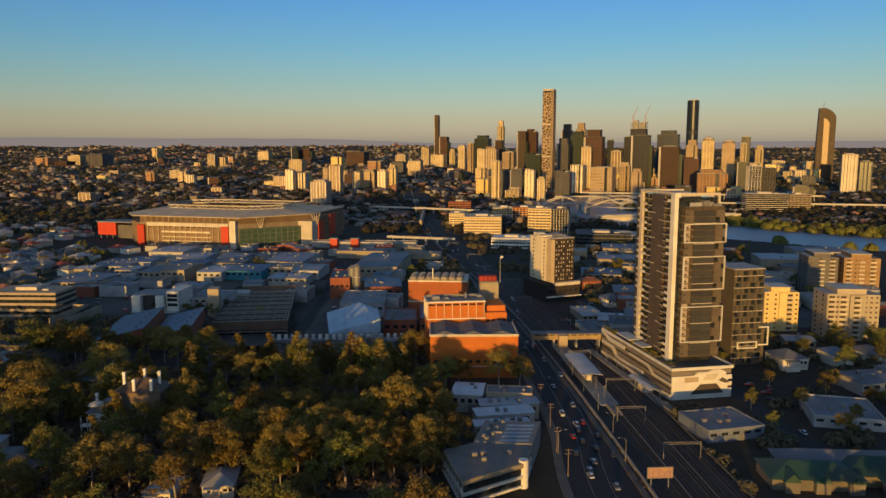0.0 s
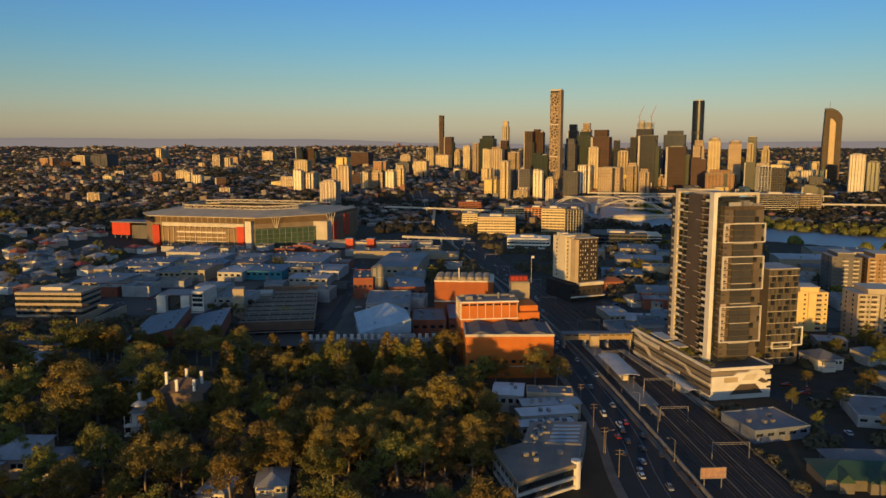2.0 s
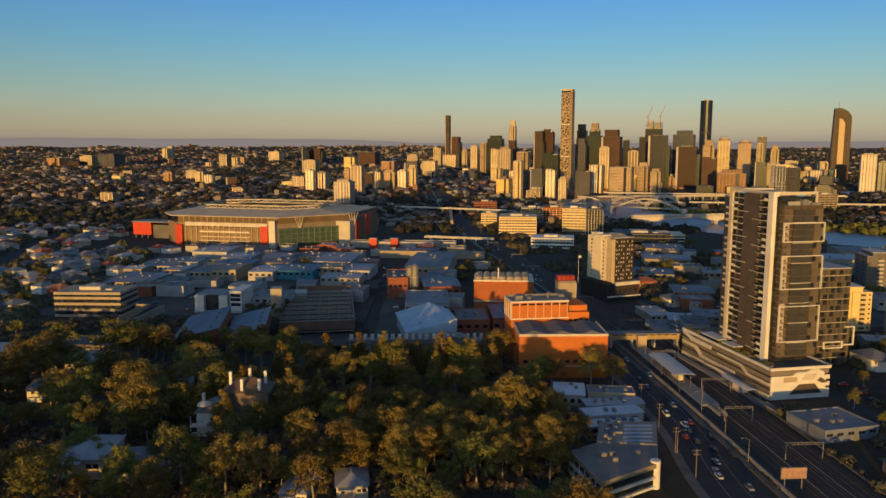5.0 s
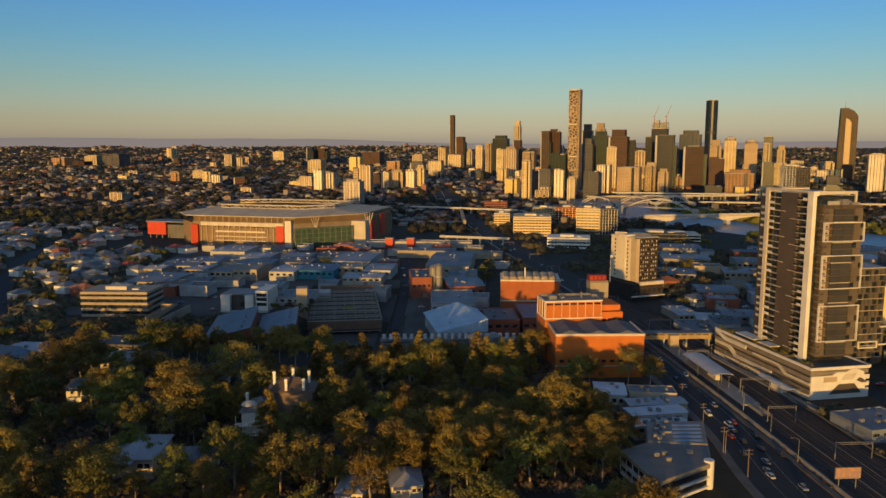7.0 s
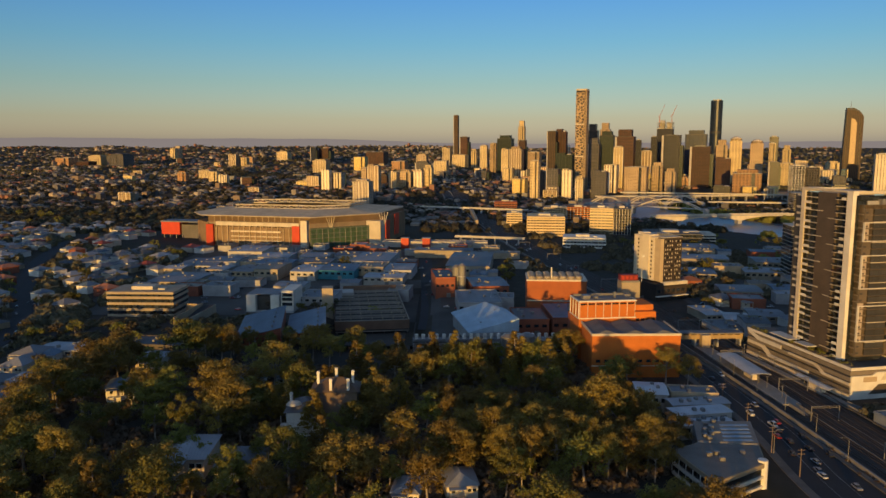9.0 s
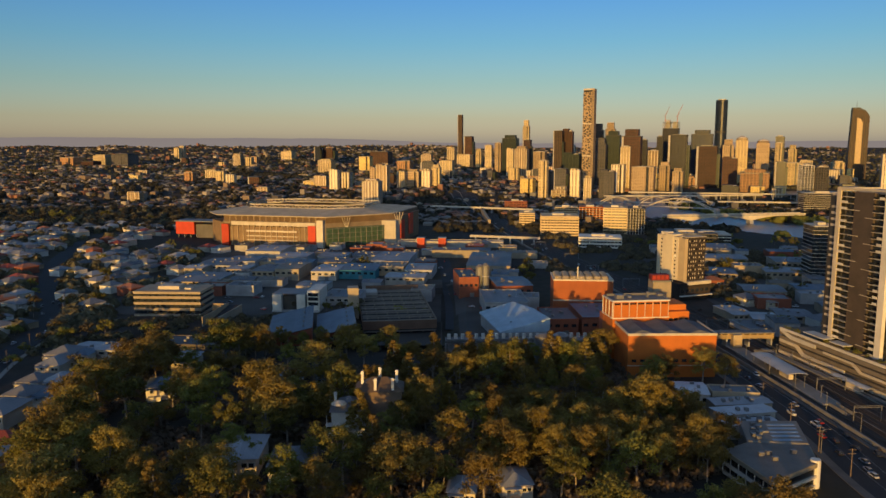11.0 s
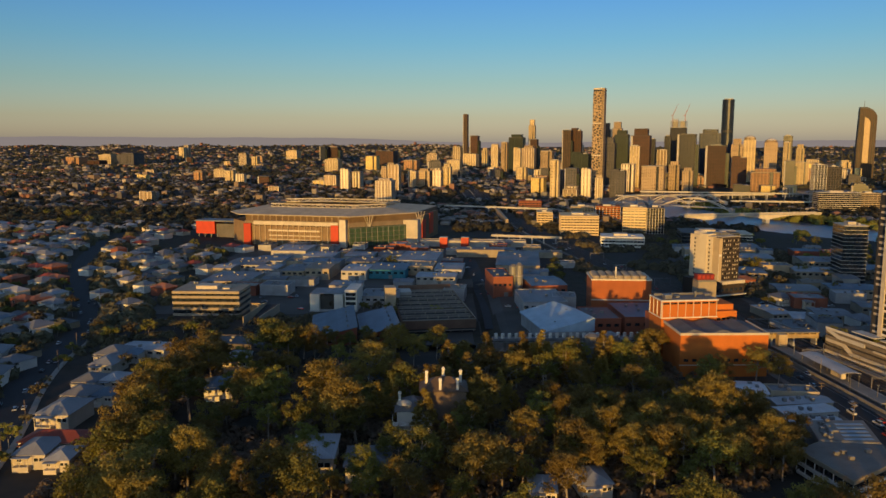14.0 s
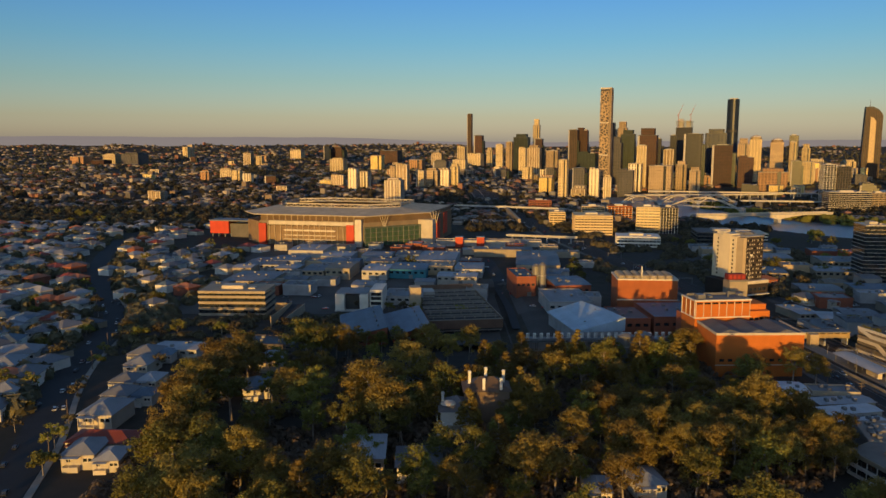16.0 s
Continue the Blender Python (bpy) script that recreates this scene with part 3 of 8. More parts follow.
    # white frames on the front block, white fins and roof portal
    for i, (z0, z1) in enumerate(((24.5, 41.5), (49.3, 65), (71.3, 80.2))):
        part("white_frame", boxes((5.5, 7.5, z0, 5.9, 8.6, z1), (26.1, 7.5, z0, 26.45, 8.6, z1), (5.9, 7.5, z0, 26.1, 8.6, z0 + 0.38), (5.9, 7.5, z1 - 0.38, 26.1, 8.6, z1)), WHITE, t)
    part("fin", boxes((2.6, 12.6, 14, 5.6, 13.6, 94), (2.6, 13.6, 14, 3.4, 16.4, 94)), WHITE, t, "tall cream edge fin")
    part("fin", boxes((2.6, 47.2, 14, 5.4, 48.3, 94), (2.6, 45.6, 14, 3.3, 47.2, 94)), CREAM, t, "tall cream edge fin")
    part("roof_portal", boxes((2.7, 12.9, 92.6, 10, 14, 94.2), (2.7, 42, 92.6, 12, 48.2, 94.2), (10, 44, 92.6, 24, 45.2, 94.0), (23, 16, 88, 24.2, 17.4, 93.6), (12, 16, 92.4, 24.2, 17.4, 93.6), (2.7, 14, 93.2, 4.2, 42, 94.2), (10, 12.9, 92.8, 25.8, 14, 94.0), (24.8, 12.9, 88, 25.8, 14, 92.8)), CREAM, t, "cream roof portal frame")
    part("plant_room", boxes((8, 20, 92, 20, 40, 93.4), (10, 12, 88, 22, 15, 89.6)), CONCRETE, t)
    part("roof_lift", boxes((16, 10, 88, 19, 12.5, 90.5), (20, 9.5, 88, 24.5, 10, 89.2)), STEEL, t)
    for o in t.children:
        if "podium" not in o.name and "screen" not in o.name and "garden" not in o.name and "terrace" not in o.name and "podium" not in o.name:
            o.location.x += 2.2
    return t


podium_tower()


# ---- stadium ----
def stadium():
    t = thing("stadium", -357, 878, 0, -13.4, "large stadium with a flat grey roof ring and red stair towers", "stadium")
    outer = [(0, 0), (129, 0), (193, 64), (193, 165), (20, 172), (0, 150)]
    inner = [(46, 44), (128, 44), (150, 66), (150, 128), (56, 130), (46, 120)]
    bm = bmesh.new()
    for (a, b), (c, d) in zip(zip(outer, outer[1:] + outer[:1]), zip(inner, inner[1:] + inner[:1])):
        q = [(*a, 3.5), (*b, 3.5), (*d, 3.0), (*c, 3.0)]
        r = [(*a, 21), (*b, 21), (*d, 4), (*c, 4)]
        v = [bm.verts.new(p) for p in q + r]
        for f in ((3, 2, 1, 0), (4, 5, 6, 7), (0, 1, 5, 4), (2, 3, 7, 6)):
            bm.faces.new([v[k] for k in f])
    part("stand", bm, surface("stand_concrete", (0.24, 0.18, 0.12), (0.16, 0.12, 0.08)), t, "tan concrete seating stand")
    bm = bmesh.new()
    seats = surface("stadium_seats", (0.25, 0.05, 0.04), (0.14, 0.05, 0.06))
    for (a, b), (c, d) in zip(zip(outer, outer[1:] + outer[:1]), zip(inner, inner[1:] + inner[:1])):
        a, b, c, d = (Vector(p) for p in (a, b, c, d))
        for k in range(10):
            s0, s1 = k / 10 + 0.02, (k + 1) / 10
            z = 20.5 - 16 * s0 + 0.8
            p = [a.lerp(c, s0), b.lerp(d, s0), b.lerp(d, s1), a.lerp(c, s1)]
            lo = [bm.verts.new((*w, z - 2.2)) for w in p]
            hi = [bm.verts.new((*w, z)) for w in p]
            for e in range(4):
                bm.faces.new((lo[e], lo[(e + 1) % 4], hi[(e + 1) % 4], hi[e]))
            bm.faces.new(hi)
            bm.faces.new(lo[::-1])
    part("seating_tier", bm, seats, t, "dark red seating tiers")
    part("pitch", boxes((47, 45, 0.2, 149, 129, 2.6)), surface("pitch_grass", (0.05, 0.10, 0.02)), t, "green playing field")
    # roof ring
    ro = [(-33, 27), (-4, -6), (134, -8), (190, 58), (190, 168), (10, 176), (-33, 142)]
    t.matrix_basis = t.matrix_basis @ Matrix.Diagonal((1, 1, 1.3, 1))
    ri = [(-2, 64), (14, 42), (122, 38), (152, 66), (152, 130), (40, 138), (-2, 118)]
    bm = bmesh.new()
    for (a, b), (c, d) in zip(zip(ro, ro[1:] + ro[:1]), zip(ri, ri[1:] + ri[:1])):
        q = [(*a, 26.6), (*b, 26.6), (*d, 30.6), (*c, 30.6), (*a, 27.3), (*b, 27.3), (*d, 31.3), (*c, 31.3)]
        v = [bm.verts.new(p) for p in q]
        for f in ((3, 2, 1, 0), (4, 5, 6, 7), (0, 1, 5, 4), (2, 3, 7, 6)):
            bm.faces.new([v[k] for k in f])
    bmesh.ops.remove_doubles(bm, verts=bm.verts, dist=0.01)
    # the bright tan puts grazing sunlight into the sheet's base colour
    part("roof", bm, sheet_metal("stadium_roof", (0.56, 0.46, 0.32), pitch=2.5, vary=0.0, rough=0.85, spec=0.1, rusty=0.1), t, "flat grey metal roof ring with low-sun tan in its colour")
    # truss round the opening
    for (a, b) in list(zip(ri, ri[1:] + ri[:1]))[1:]:
        a, b = Vector(a), Vector(b)
        n = max(2, int((b - a).length / 8))
        bm = bmesh.new()
        tube(bm, [(*a, 34.2), (*b, 34.2)], [0.5, 0.5], 5)
        tube(bm, [(*a, 31.3), (*b, 31.3)], [0.45, 0.45], 5)
        for k in range(n):
            p, q = a.lerp(b, k / n), a.lerp(b, (k + 1) / n)
            mid = (p + q) / 2
            tube(bm, [(*p, 31.3), (*mid, 34.2)], [0.35, 0.35], 4)
            tube(bm, [(*mid, 34.2), (*q, 31.3)], [0.35, 0.35], 4)
        part("truss", bm, CREAM, t, "cream steel truss")
    # corner supports
    for cx, cy in ((148, 14), (196, 62)):
        bm = bmesh.new()
        for dx, dy in ((-6, 0), (-2, 0), (2, 0), (6, 0)):
            tube(bm, [(cx + dx * 0.2, cy + 2, 17), (cx + dx, cy + dy, 28.4)], [0.4, 0.35], 5)
        part("roof_strut", bm, CREAM, t)
    # front facade
    part("front_wall", boxes((2, -3, 0, 127, 1, 17)), surface("stadium_front", (0.25, 0.165, 0.09), (0.13, 0.085, 0.05)), t, "tan front wall with brown screens")
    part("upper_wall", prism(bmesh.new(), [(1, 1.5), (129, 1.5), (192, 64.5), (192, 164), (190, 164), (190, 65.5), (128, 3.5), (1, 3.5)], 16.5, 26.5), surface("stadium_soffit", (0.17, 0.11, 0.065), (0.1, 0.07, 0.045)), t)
    part("upper_beam", boxes((14, -5, 18.2, 118, -1, 21.5)), CREAM, t)
    part("front_ledge", boxes((33, -5.5, 12.6, 96, -3.1, 14.0), (33, -5, 8.5, 96, -3.1, 9.2), (33, -5, 5, 96, -3.1, 5.6)), CREAM, t, "cream ledge")
    me = mesh_of("front_column", boxes((0, -4.4, 0, 0.9, -3.05, 18.4)), TAN)
    for k in range(16):
        place("front_column", me, t, x=14 + 7 * k)
    me = mesh_of("raker", boxes((0, -4.8, 17, 0.6, 2, 18.2), (0, -4.8, 18, 0.6, -4.2, 26.6)), TAN)
    for k in range(15):
        place("raker", me, t, x=12 + 7.6 * k)
    me = mesh_of("stair_tower", boxes((0, -6.5, 0, 9, -2, 19)), RED)
    place("stair_tower", me, t, x=2, label="bright red stair tower")
    place("stair_tower", me, t, x=110, label="bright red stair tower")
    part("pale_pier", boxes((120.5, -6.6, 0, 128, 0, 24)), CREAM, t)
    # glazed corner and side
    bm = prism(bmesh.new(), [(130, -2.4), (193.4, 61), (190, 64), (129, 3)], 0, 17)
    part("glazed_corner", bm, GLASSG, t, "green glazed corner")
    bm = bmesh.new()
    for k in range(12):
        x, y = 131 + k * 5, -1.9 + k * 5
        tube(bm, [(x, y, 0), (x, y, 16.4)], [0.3, 0.3], 4)
    for z in (4, 8, 12, 16.2):
        tube(bm, [(130.2, -2.6, z), (189, 56.4, z)], [0.3, 0.3], 4)
    part("glazing_bar", bm, STEEL, t)
    part("side_pier", boxes((178, 50, 0, 196.5, 66, 21)), CREAM, t, "broad cream stair tower")
    part("side_panel", boxes((194, 68, 2, 197.6, 84, 20)), RED, t, "red wall panel")
    part("side_panel", boxes((194, 104, 4, 197.6, 122, 24)), RED, t, "red wall panel")
    part("side_wall", boxes((190, 67, 0, 196.6, 150, 24)), surface("stadium_front", (0.36, 0.25, 0.15)), t)
    part("annex", boxes((-92, 46, 3.5, -66, 70, 15.5, 0.2)), RED, t, "bright red raised box")
    part("annex_roof", boxes((-93, 45, 15.5, -34, 71, 16.6)), ROOF_GREY, t)
    part("west_wall", prism(bmesh.new(), [(2, -1), (-30, 29), (-30, 140), (2, 152)], 0, 20), surface("stadium_front", (0.25, 0.165, 0.09)), t, "tan west stand wall")
    part("annex_link", boxes((-65.9, 50, 0, -30.1, 70, 13)), surface("grey_cladding", (0.15, 0.135, 0.12)), t, "grey link building")
    me = mesh_of("annex_leg", boxes((-90, 48, 0, -89, 49, 3.5)), STEEL)
    for k in range(4):
        place("annex_leg", me, t, x=8.5 * k)
        place("annex_leg", me, t, x=8.5 * k, y=17)


stadium()


# ---- blocks with real floors, bands and piers ----
def banded_building(name, x, y, rz, w, d, floors, fh, band, glass, label, band_h=1.3, piers=0, base=0.0, group="", roof=None, plant=True, pier_mat=None):
    """Front-left corner at x, y. A glazed core, a proud band a floor, piers across the front and sides, a parapet and roof plant."""
    t = thing(name, x, y, 0, rz, label, "building", group)
    FOOT.append((x + w / 2, y + d / 2, max(w, d) * 0.5 + 1, min(w, d)))
    h = base + floors * fh
    part("core", boxes((0.5, 0.5, 0, w - 0.5, d - 0.5, h)), glass, t)
    me = mesh_of("floor_band", boxes((0, 0, 0, w, d, band_h)), band)
    for k in range(floors + 1):
        place("floor_band", me, t, z=base + k * fh - (band_h if k == floors else 0) + (0.0 if k < floors else 0.9))
    if piers:
        pm = mesh_of("pier", boxes((-0.25, -0.06, base, 0.25, 0.52, h)), pier_mat or band)
        for k in range(piers + 1):
            place("pier", pm, t, x=0.25 + (w - 0.5) * k / piers)
        pm2 = mesh_of("pier", boxes((-0.06, -0.25, base, 0.52, 0.25, h)), pier_mat or band)
        n2 = max(1, int(piers * d / w))
        for k in range(1, n2 + 1):
            place("pier", pm2, t, y=0.3 + (d - 0.6) * k / n2)
            place("pier", pm2, t, x=w - 0.46, y=0.3 + (d - 0.6) * k / n2)
    part("roof_deck", boxes((0.6, 0.6, h, w - 0.6, d - 0.6, h + 0.5)), roof or CONCRETE, t)
    if plant:
        part("plant_room", boxes((w * 0.3, d * 0.3, h + 0.5, w * 0.62, d * 0.68, h + 3.2), (w * 0.7, d * 0.3, h + 0.5, w * 0.8, d * 0.5, h + 1.8)), CREAM, t)
    return t


def mid_tower():
    t = thing("apartment_tower", 80.8, 553.6, 0, 23.2, "white and brown apartment tower with small windows", "tower")
    FOOT.append((83, 572, 26, 30))
    wallb = surface("brown_cladding", (0.05, 0.036, 0.027), (0.034, 0.025, 0.02))
    pale = surface("warm_white_render", (0.74, 0.62, 0.42), (0.62, 0.51, 0.34))
    part("white_wall", boxes((-0.4, 6.4, 14, 9, 30.5, 46.6), (-0.9, 12, 14, 8, 20, 48.2)), pale, t, "plain cream side wall")
    part("corner_wall", boxes((-0.1, -0.2, 14, 3.0, 6.4, 46.2)), surface("tan_corner_render", (0.46, 0.35, 0.21), (0.36, 0.27, 0.16)), t, "tan corner strip")
    part("brown_wall", boxes((3.0, 0.1, 14, 20, 30, 46.8)), wallb, t, "dark brown front wall")
    part("roof_edge", boxes((2.8, -0.1, 46.8, 20.2, 30.2, 47.3), (-0.6, 20.2, 46.6, 9.2, 30.7, 47.0), (-0.6, 6.2, 46.6, 9.2, 11.8, 47.0)), CREAM, t)
    slot = mesh_of("window", boxes((0, -0.06, 0, 0.6, 0.2, 1.3)), CREAM)
    pane = mesh_of("window", boxes((0, -0.04, 0.1, 1.7, 0.2, 1.4)), GLASS)
    for k in range(10):
        for i, x in enumerate((4.4, 6.4, 8.6, 10.6, 14.0, 15.8, 18.0)):
            place("window", (pane if (i * 5 + k * 3) % 4 == 0 else slot), t, x=x, z=15.6 + 3.1 * k)
    side = mesh_of("window", boxes((-0.5, 0, 0, 0.1, 1.3, 1.3)), GLASS)
    for k in range(10):
        place("window", side, t, y=9.0, z=16 + 3.0 * k)
        place("window", side, t, y=24.5, z=16 + 3.0 * k)
    part("roof_plant", boxes((1, 21, 47, 7, 28, 49.2)), CREAM, t)
    part("roof_plant", boxes((9, 8, 47.3, 15, 16, 49.4), (16.4, 9, 47.3, 18.4, 12, 48.6)), STEEL, t)
    part("podium", boxes((-5, -2.5, 0, 24, 32, 13)), wallb, t, "brown podium")
    part("podium_cap", boxes((2, -2.9, 11.6, 24.3, 1.2, 14)), CREAM, t)
    part("awning", boxes((-5, -5, 3.4, 24, -2.5, 4.0)), WHITE, t)
    me = mesh_of("podium_window", boxes((0, -2.62, 6.2, 3.0, -2.4, 8.6)), GLASS)
    for k in range(6):
        place("podium_window", me, t, x=-3.6 + 4.5 * k)


mid_tower()


# ---- the brewery: orange brick blocks ----
def brewery():
    t = thing("brewery_hall", -8.2, 391.7, 0, 7, "orange brick factory hall with tall white-framed windows", "factory")
    part("wall", boxes((0, 0, 0, 31, 16, 33)), BRICK, t, "orange brick wall")
    me = mesh_of("pier", boxes((-0.14, -0.4, 23.9, 0.14, 0.0, 32.2)), CREAM)
    for k in range(8):
        place("pier", me, t, x=0.3 + 30.4 * k / 7)
    part("cornice", boxes((-0.4, -0.6, 32.5, 31.4, 16.4, 33.2), (-0.4, -0.5, 23.4, 31.4, -0.004, 23.9), (-0.5, -0.4, 23.4, -0.004, 16, 23.9)), WHITE, t)
    me = mesh_of("window", boxes((0, -0.18, 0, 3.4, 0.05, 0.9)), GLASS)
    for k in range(7):
        place("window", me, t, x=0.7 + 4.34 * k, z=30.9)
    me = mesh_of("side_pier", boxes((-0.4, -0.14, 23.9, 0, 0.14, 32.2)), WHITE)
    for k in range(4):
        place("side_pier", me, t, y=0.3 + 5.1 * k)
    part("roof_deck", boxes((0.4, 0.4, 33, 30.6, 15.6, 33.4)), surface("grey_membrane", (0.16, 0.16, 0.17)), t)
    part("rear_hall", boxes((2, 16.1, 0, 31, 27, 22)), BRICKD, t, "lower red brick rear hall")
    part("roof_rail", boxes((0.5, 0.3, 34.2, 30.5, 0.4, 34.3), (0.5, 12, 33.4, 30.5, 12.3, 34.6)), STEEL, t)
    part("roof_unit", boxes((3, 3, 32.4, 7, 7, 35.4), (10, 5, 32.4, 12, 8, 34.4), (21, 6, 32.4, 22, 7, 36.5), (28, 8, 32.4, 31, 11, 34.6)), STEEL, t)
    part("wing", boxes((31.2, 2, 0, 43.5, 22, 26), (33, 6, 26, 43.5, 22, 29)), BRICK, t, "orange brick side wing")
    me = mesh_of("wing_window", boxes((0, -0.15, 0, 2, 0.05, 1.3)), GLASS)
    for k in range(4):
        for j in range(5):
            place("wing_window", me, t, x=32.2 + 2.9 * k, y=2, z=3.5 + 4.4 * j)
    part("wing_band", boxes((31.0, 1.7, 20, 43.8, 2.0, 20.7)), WHITE, t)
    g = thing("sign_tower", 20.5, 421.5, 12.5, 3, "cream brick stair tower with a deep red rooftop sign", "tower")
    part("wall", boxes((1, 1, -12.5, 11.5, 10, 25)), RENDER_C, g)
    part("sign_box", boxes((0.5, 2, 26, 10.5, 7, 29.2)), surface("deep_red_sign", (0.22, 0.03, 0.025)), g, "deep red sign box")
    part("sign_base", boxes((0.6, 0.8, 25, 11.2, 8.5, 26)), STEEL, g)
    me = mesh_of("sign_bar", boxes((0, 1.6, 0, 1.3, 1.99, 1.9)), surface("red_letters", (0.36, 0.045, 0.03)))
    for k in range(4):
        place("sign_bar", me, g, x=1.1 + 2.45 * k, z=26.7)
    bm = tube(bmesh.new(), [(12.5, 2, 25), (12.5, 2, 41)], [0.12, 0.08], 5)
    box(bm, 12.6, 1.95, 39.4, 14, 2.05, 40.6)
    part("flagpole", bm, WHITE, g)

    s = thing("brewery_shed", -6.4, 364, 1.8, 1, "long orange brick shed with a ridged grey roof", "factory")
    part("wall", boxes((0, 0, -2, 44, 27.2, 20)), BRICK, s, "orange brick wall")
    bm = bmesh.new()
    for k in range(3):
        x0, x1 = 0.5 + 14.33 * k, 0.5 + 14.33 * (k + 1)
        xm = (x0 + x1) / 2
        v = [bm.verts.new(p) for p in ((x0, 0.6, 20), (x1, 0.6, 20), (x1, 26.8, 20), (x0, 26.8, 20), (xm, 2.5, 21.8), (xm, 26.8, 21.8))]
        for f in ((0, 1, 4), (1, 2, 5, 4), (2, 3, 5), (3, 0, 4, 5), (3, 2, 1, 0)):
            bm.faces.new([v[i] for i in f])
    part("roof", bm, surface("dark_roof_felt", (0.15, 0.145, 0.145), (0.09, 0.086, 0.085), rough=0.9), s, "grey ridged sheet roof")
    part("parapet", boxes((-0.3, -0.3, 19.5, 44.3, 0.4, 20.7), (-0.3, 0.4, 19.5, 0.4, 27.2, 20.7), (43.6, 0.4, 19.5, 44.3, 27.2, 20.7)), CREAM, s)
    me = mesh_of("window", boxes((0, -0.1, 0, 2.2, 0.1, 1.4)), GLASS)
    for k in range(10):
        place("window", me, s, x=2 + 4.2 * k, z=6)
    part("base_band", boxes((-0.2, -0.2, 4, 44.2, -0.004, 4.5)), CREAM, s)

    c = thing("brewery_block", -26.4, 503, 2.0, -4, "orange brick block with round rooftop tanks", "factory")
    # brick colour darkened for the shadow that partly covers this block
    part("wall", boxes((3, 0, -6, 43, 28, 22.5)), surface("shaded_red_brick", (0.36, 0.105, 0.035), (0.25, 0.075, 0.028), rough=0.88), c, "orange brick wall")
    part("cornice", boxes((2.7, -0.3, 22, 43.3, 28.3, 23.0), (2.8, -0.25, 8.2, 43.2, -0.004, 9.0)), CREAM, c)
    me_t = bmesh.new()
    tube(me_t, [(0, 0, 0), (0, 0, 1.7), (0, 0, 2.3)], [2.5, 2.5, 1.4], 12)
    me = mesh_of("roof_tank", me_t, RENDER_C)
    for k in range(7):
        for j in range(4):
            place("roof_tank", me, c, x=6.2 + 5.3 * k, y=3.6 + 5.6 * j, z=23.0)
    part("flue", boxes((19, 3, 22.9, 19.8, 3.8, 31)), WHITE, c)


brewery()


# ---- the city centre ----
def city_block(name, x, y, w, d, h, rz, style):
    z0 = ground_height(x, y) - 1
    group = "far city towers"
    t = thing(name, x, y, z0, rz, "far " + STYLE_WORDS[style] + " city " + ("tower" if "tower" in name else "block"), "building", group)
    h -= z0
    mat = STYLES[style]
    w2, d2 = w / 2, d / 2
    if name == "curved_tower":
        part("body", prism(bmesh.new(), [(w2 * math.cos(a) * 1.1, d2 * math.sin(a) * 1.1) for a in [k * math.tau / 20 for k in range(20)]], 0, h), mat, t)
        part("mechanical_band", prism(bmesh.new(), [(w2 * math.cos(a) * 1.12, d2 * math.sin(a) * 1.12) for a in [k * math.tau / 20 for k in range(20)]], h * 0.56, h * 0.59), DARK, t)
        part("crown", boxes((-w2 * 0.7, -d2 * 0.7, h, w2 * 0.8, d2 * 0.7, h + 3)), STEEL, t)
    elif name == "domed_tower":
        part("body", boxes((-w2, -d2, 0, w2, d2, h * 0.9)), mat, t)
        part("upper_body", prism(bmesh.new(), [(w2 * math.cos(a) * 0.92, d2 * math.sin(a) * 0.92) for a in [k * math.tau / 12 for k in range(12)]], h * 0.9, h * 0.95), mat, t)
        bm = bmesh.new()
        tube(bm, [(0, 0, h * 0.95), (0, 0, h * 0.98), (0, 0, h)], [w2 * 0.85, w2 * 0.6, w2 * 0.15], 14)
        part("dome", bm, CREAM, t)
    elif name == "construction_tower":
        part("body", boxes((-w2, -d2, 0, w2, d2, h * 0.86)), mat, t)
        part("lift_core", boxes((-w2 * 0.7, -d2 * 0.5, h * 0.86, -w2 * 0.1, d2 * 0.5, h), (w2 * 0.2, -d2 * 0.5, h * 0.86, w2 * 0.8, d2 * 0.5, h * 0.97)), CONCRETE, t)
        me = mesh_of("floor_slab", boxes((-w2 * 1.05, -d2 * 1.05, 0, w2 * 1.05, d2 * 1.05, 0.8)), CONCRETE)
        for k in range(6):
            place("floor_slab", me, t, z=h * (0.86 + 0.02 * k))
        for sx in (-0.8, 0.75):
            bm = bmesh.new()
            tube(bm, [(w2 * sx, 0, h * 0.85), (w2 * sx, 0, h + 14)], [1.2, 1.0], 4)
            tube(bm, [(w2 * sx - 5, 0, h + 12), (w2 * sx, 0, h + 13), (w2 * sx + 14, 0, h + 48)], [1.2, 1.0, 0.4], 4)
            part("crane", bm, surface("crane_red", (0.35, 0.10, 0.05)), t, "red luffing crane")
    else:
        seed = int(abs(x) * 7 + abs(y) * 3) % 6
        pale = style in ("cream", "white", "beige", "yellow", "stripe", "tan")
        cut = {0: 0.985, 1: 0.92, 2: 0.97, 3: 0.88, 4: 0.975, 5: 0.95}[seed]
        part("body", boxes((-w2, -d2, 0, w2, d2, h * cut)), mat, t)
        if seed in (1, 3):
            part("setback", boxes((-w2 * 0.72, -d2 * 0.72, h * cut, w2 * 0.72, d2 * 0.72, h)), mat, t)
            part("cornice", boxes((-w2 - 0.5, -d2 - 0.5, h * cut - 1.2, w2 + 0.5, d2 + 0.5, h * cut + 0.6)), RENDER_C if pale else DARK, t)
        elif seed == 5:
            part("upper_block", boxes((-w2, -d2, h * cut, w2 * 0.15, d2, h)), mat, t)
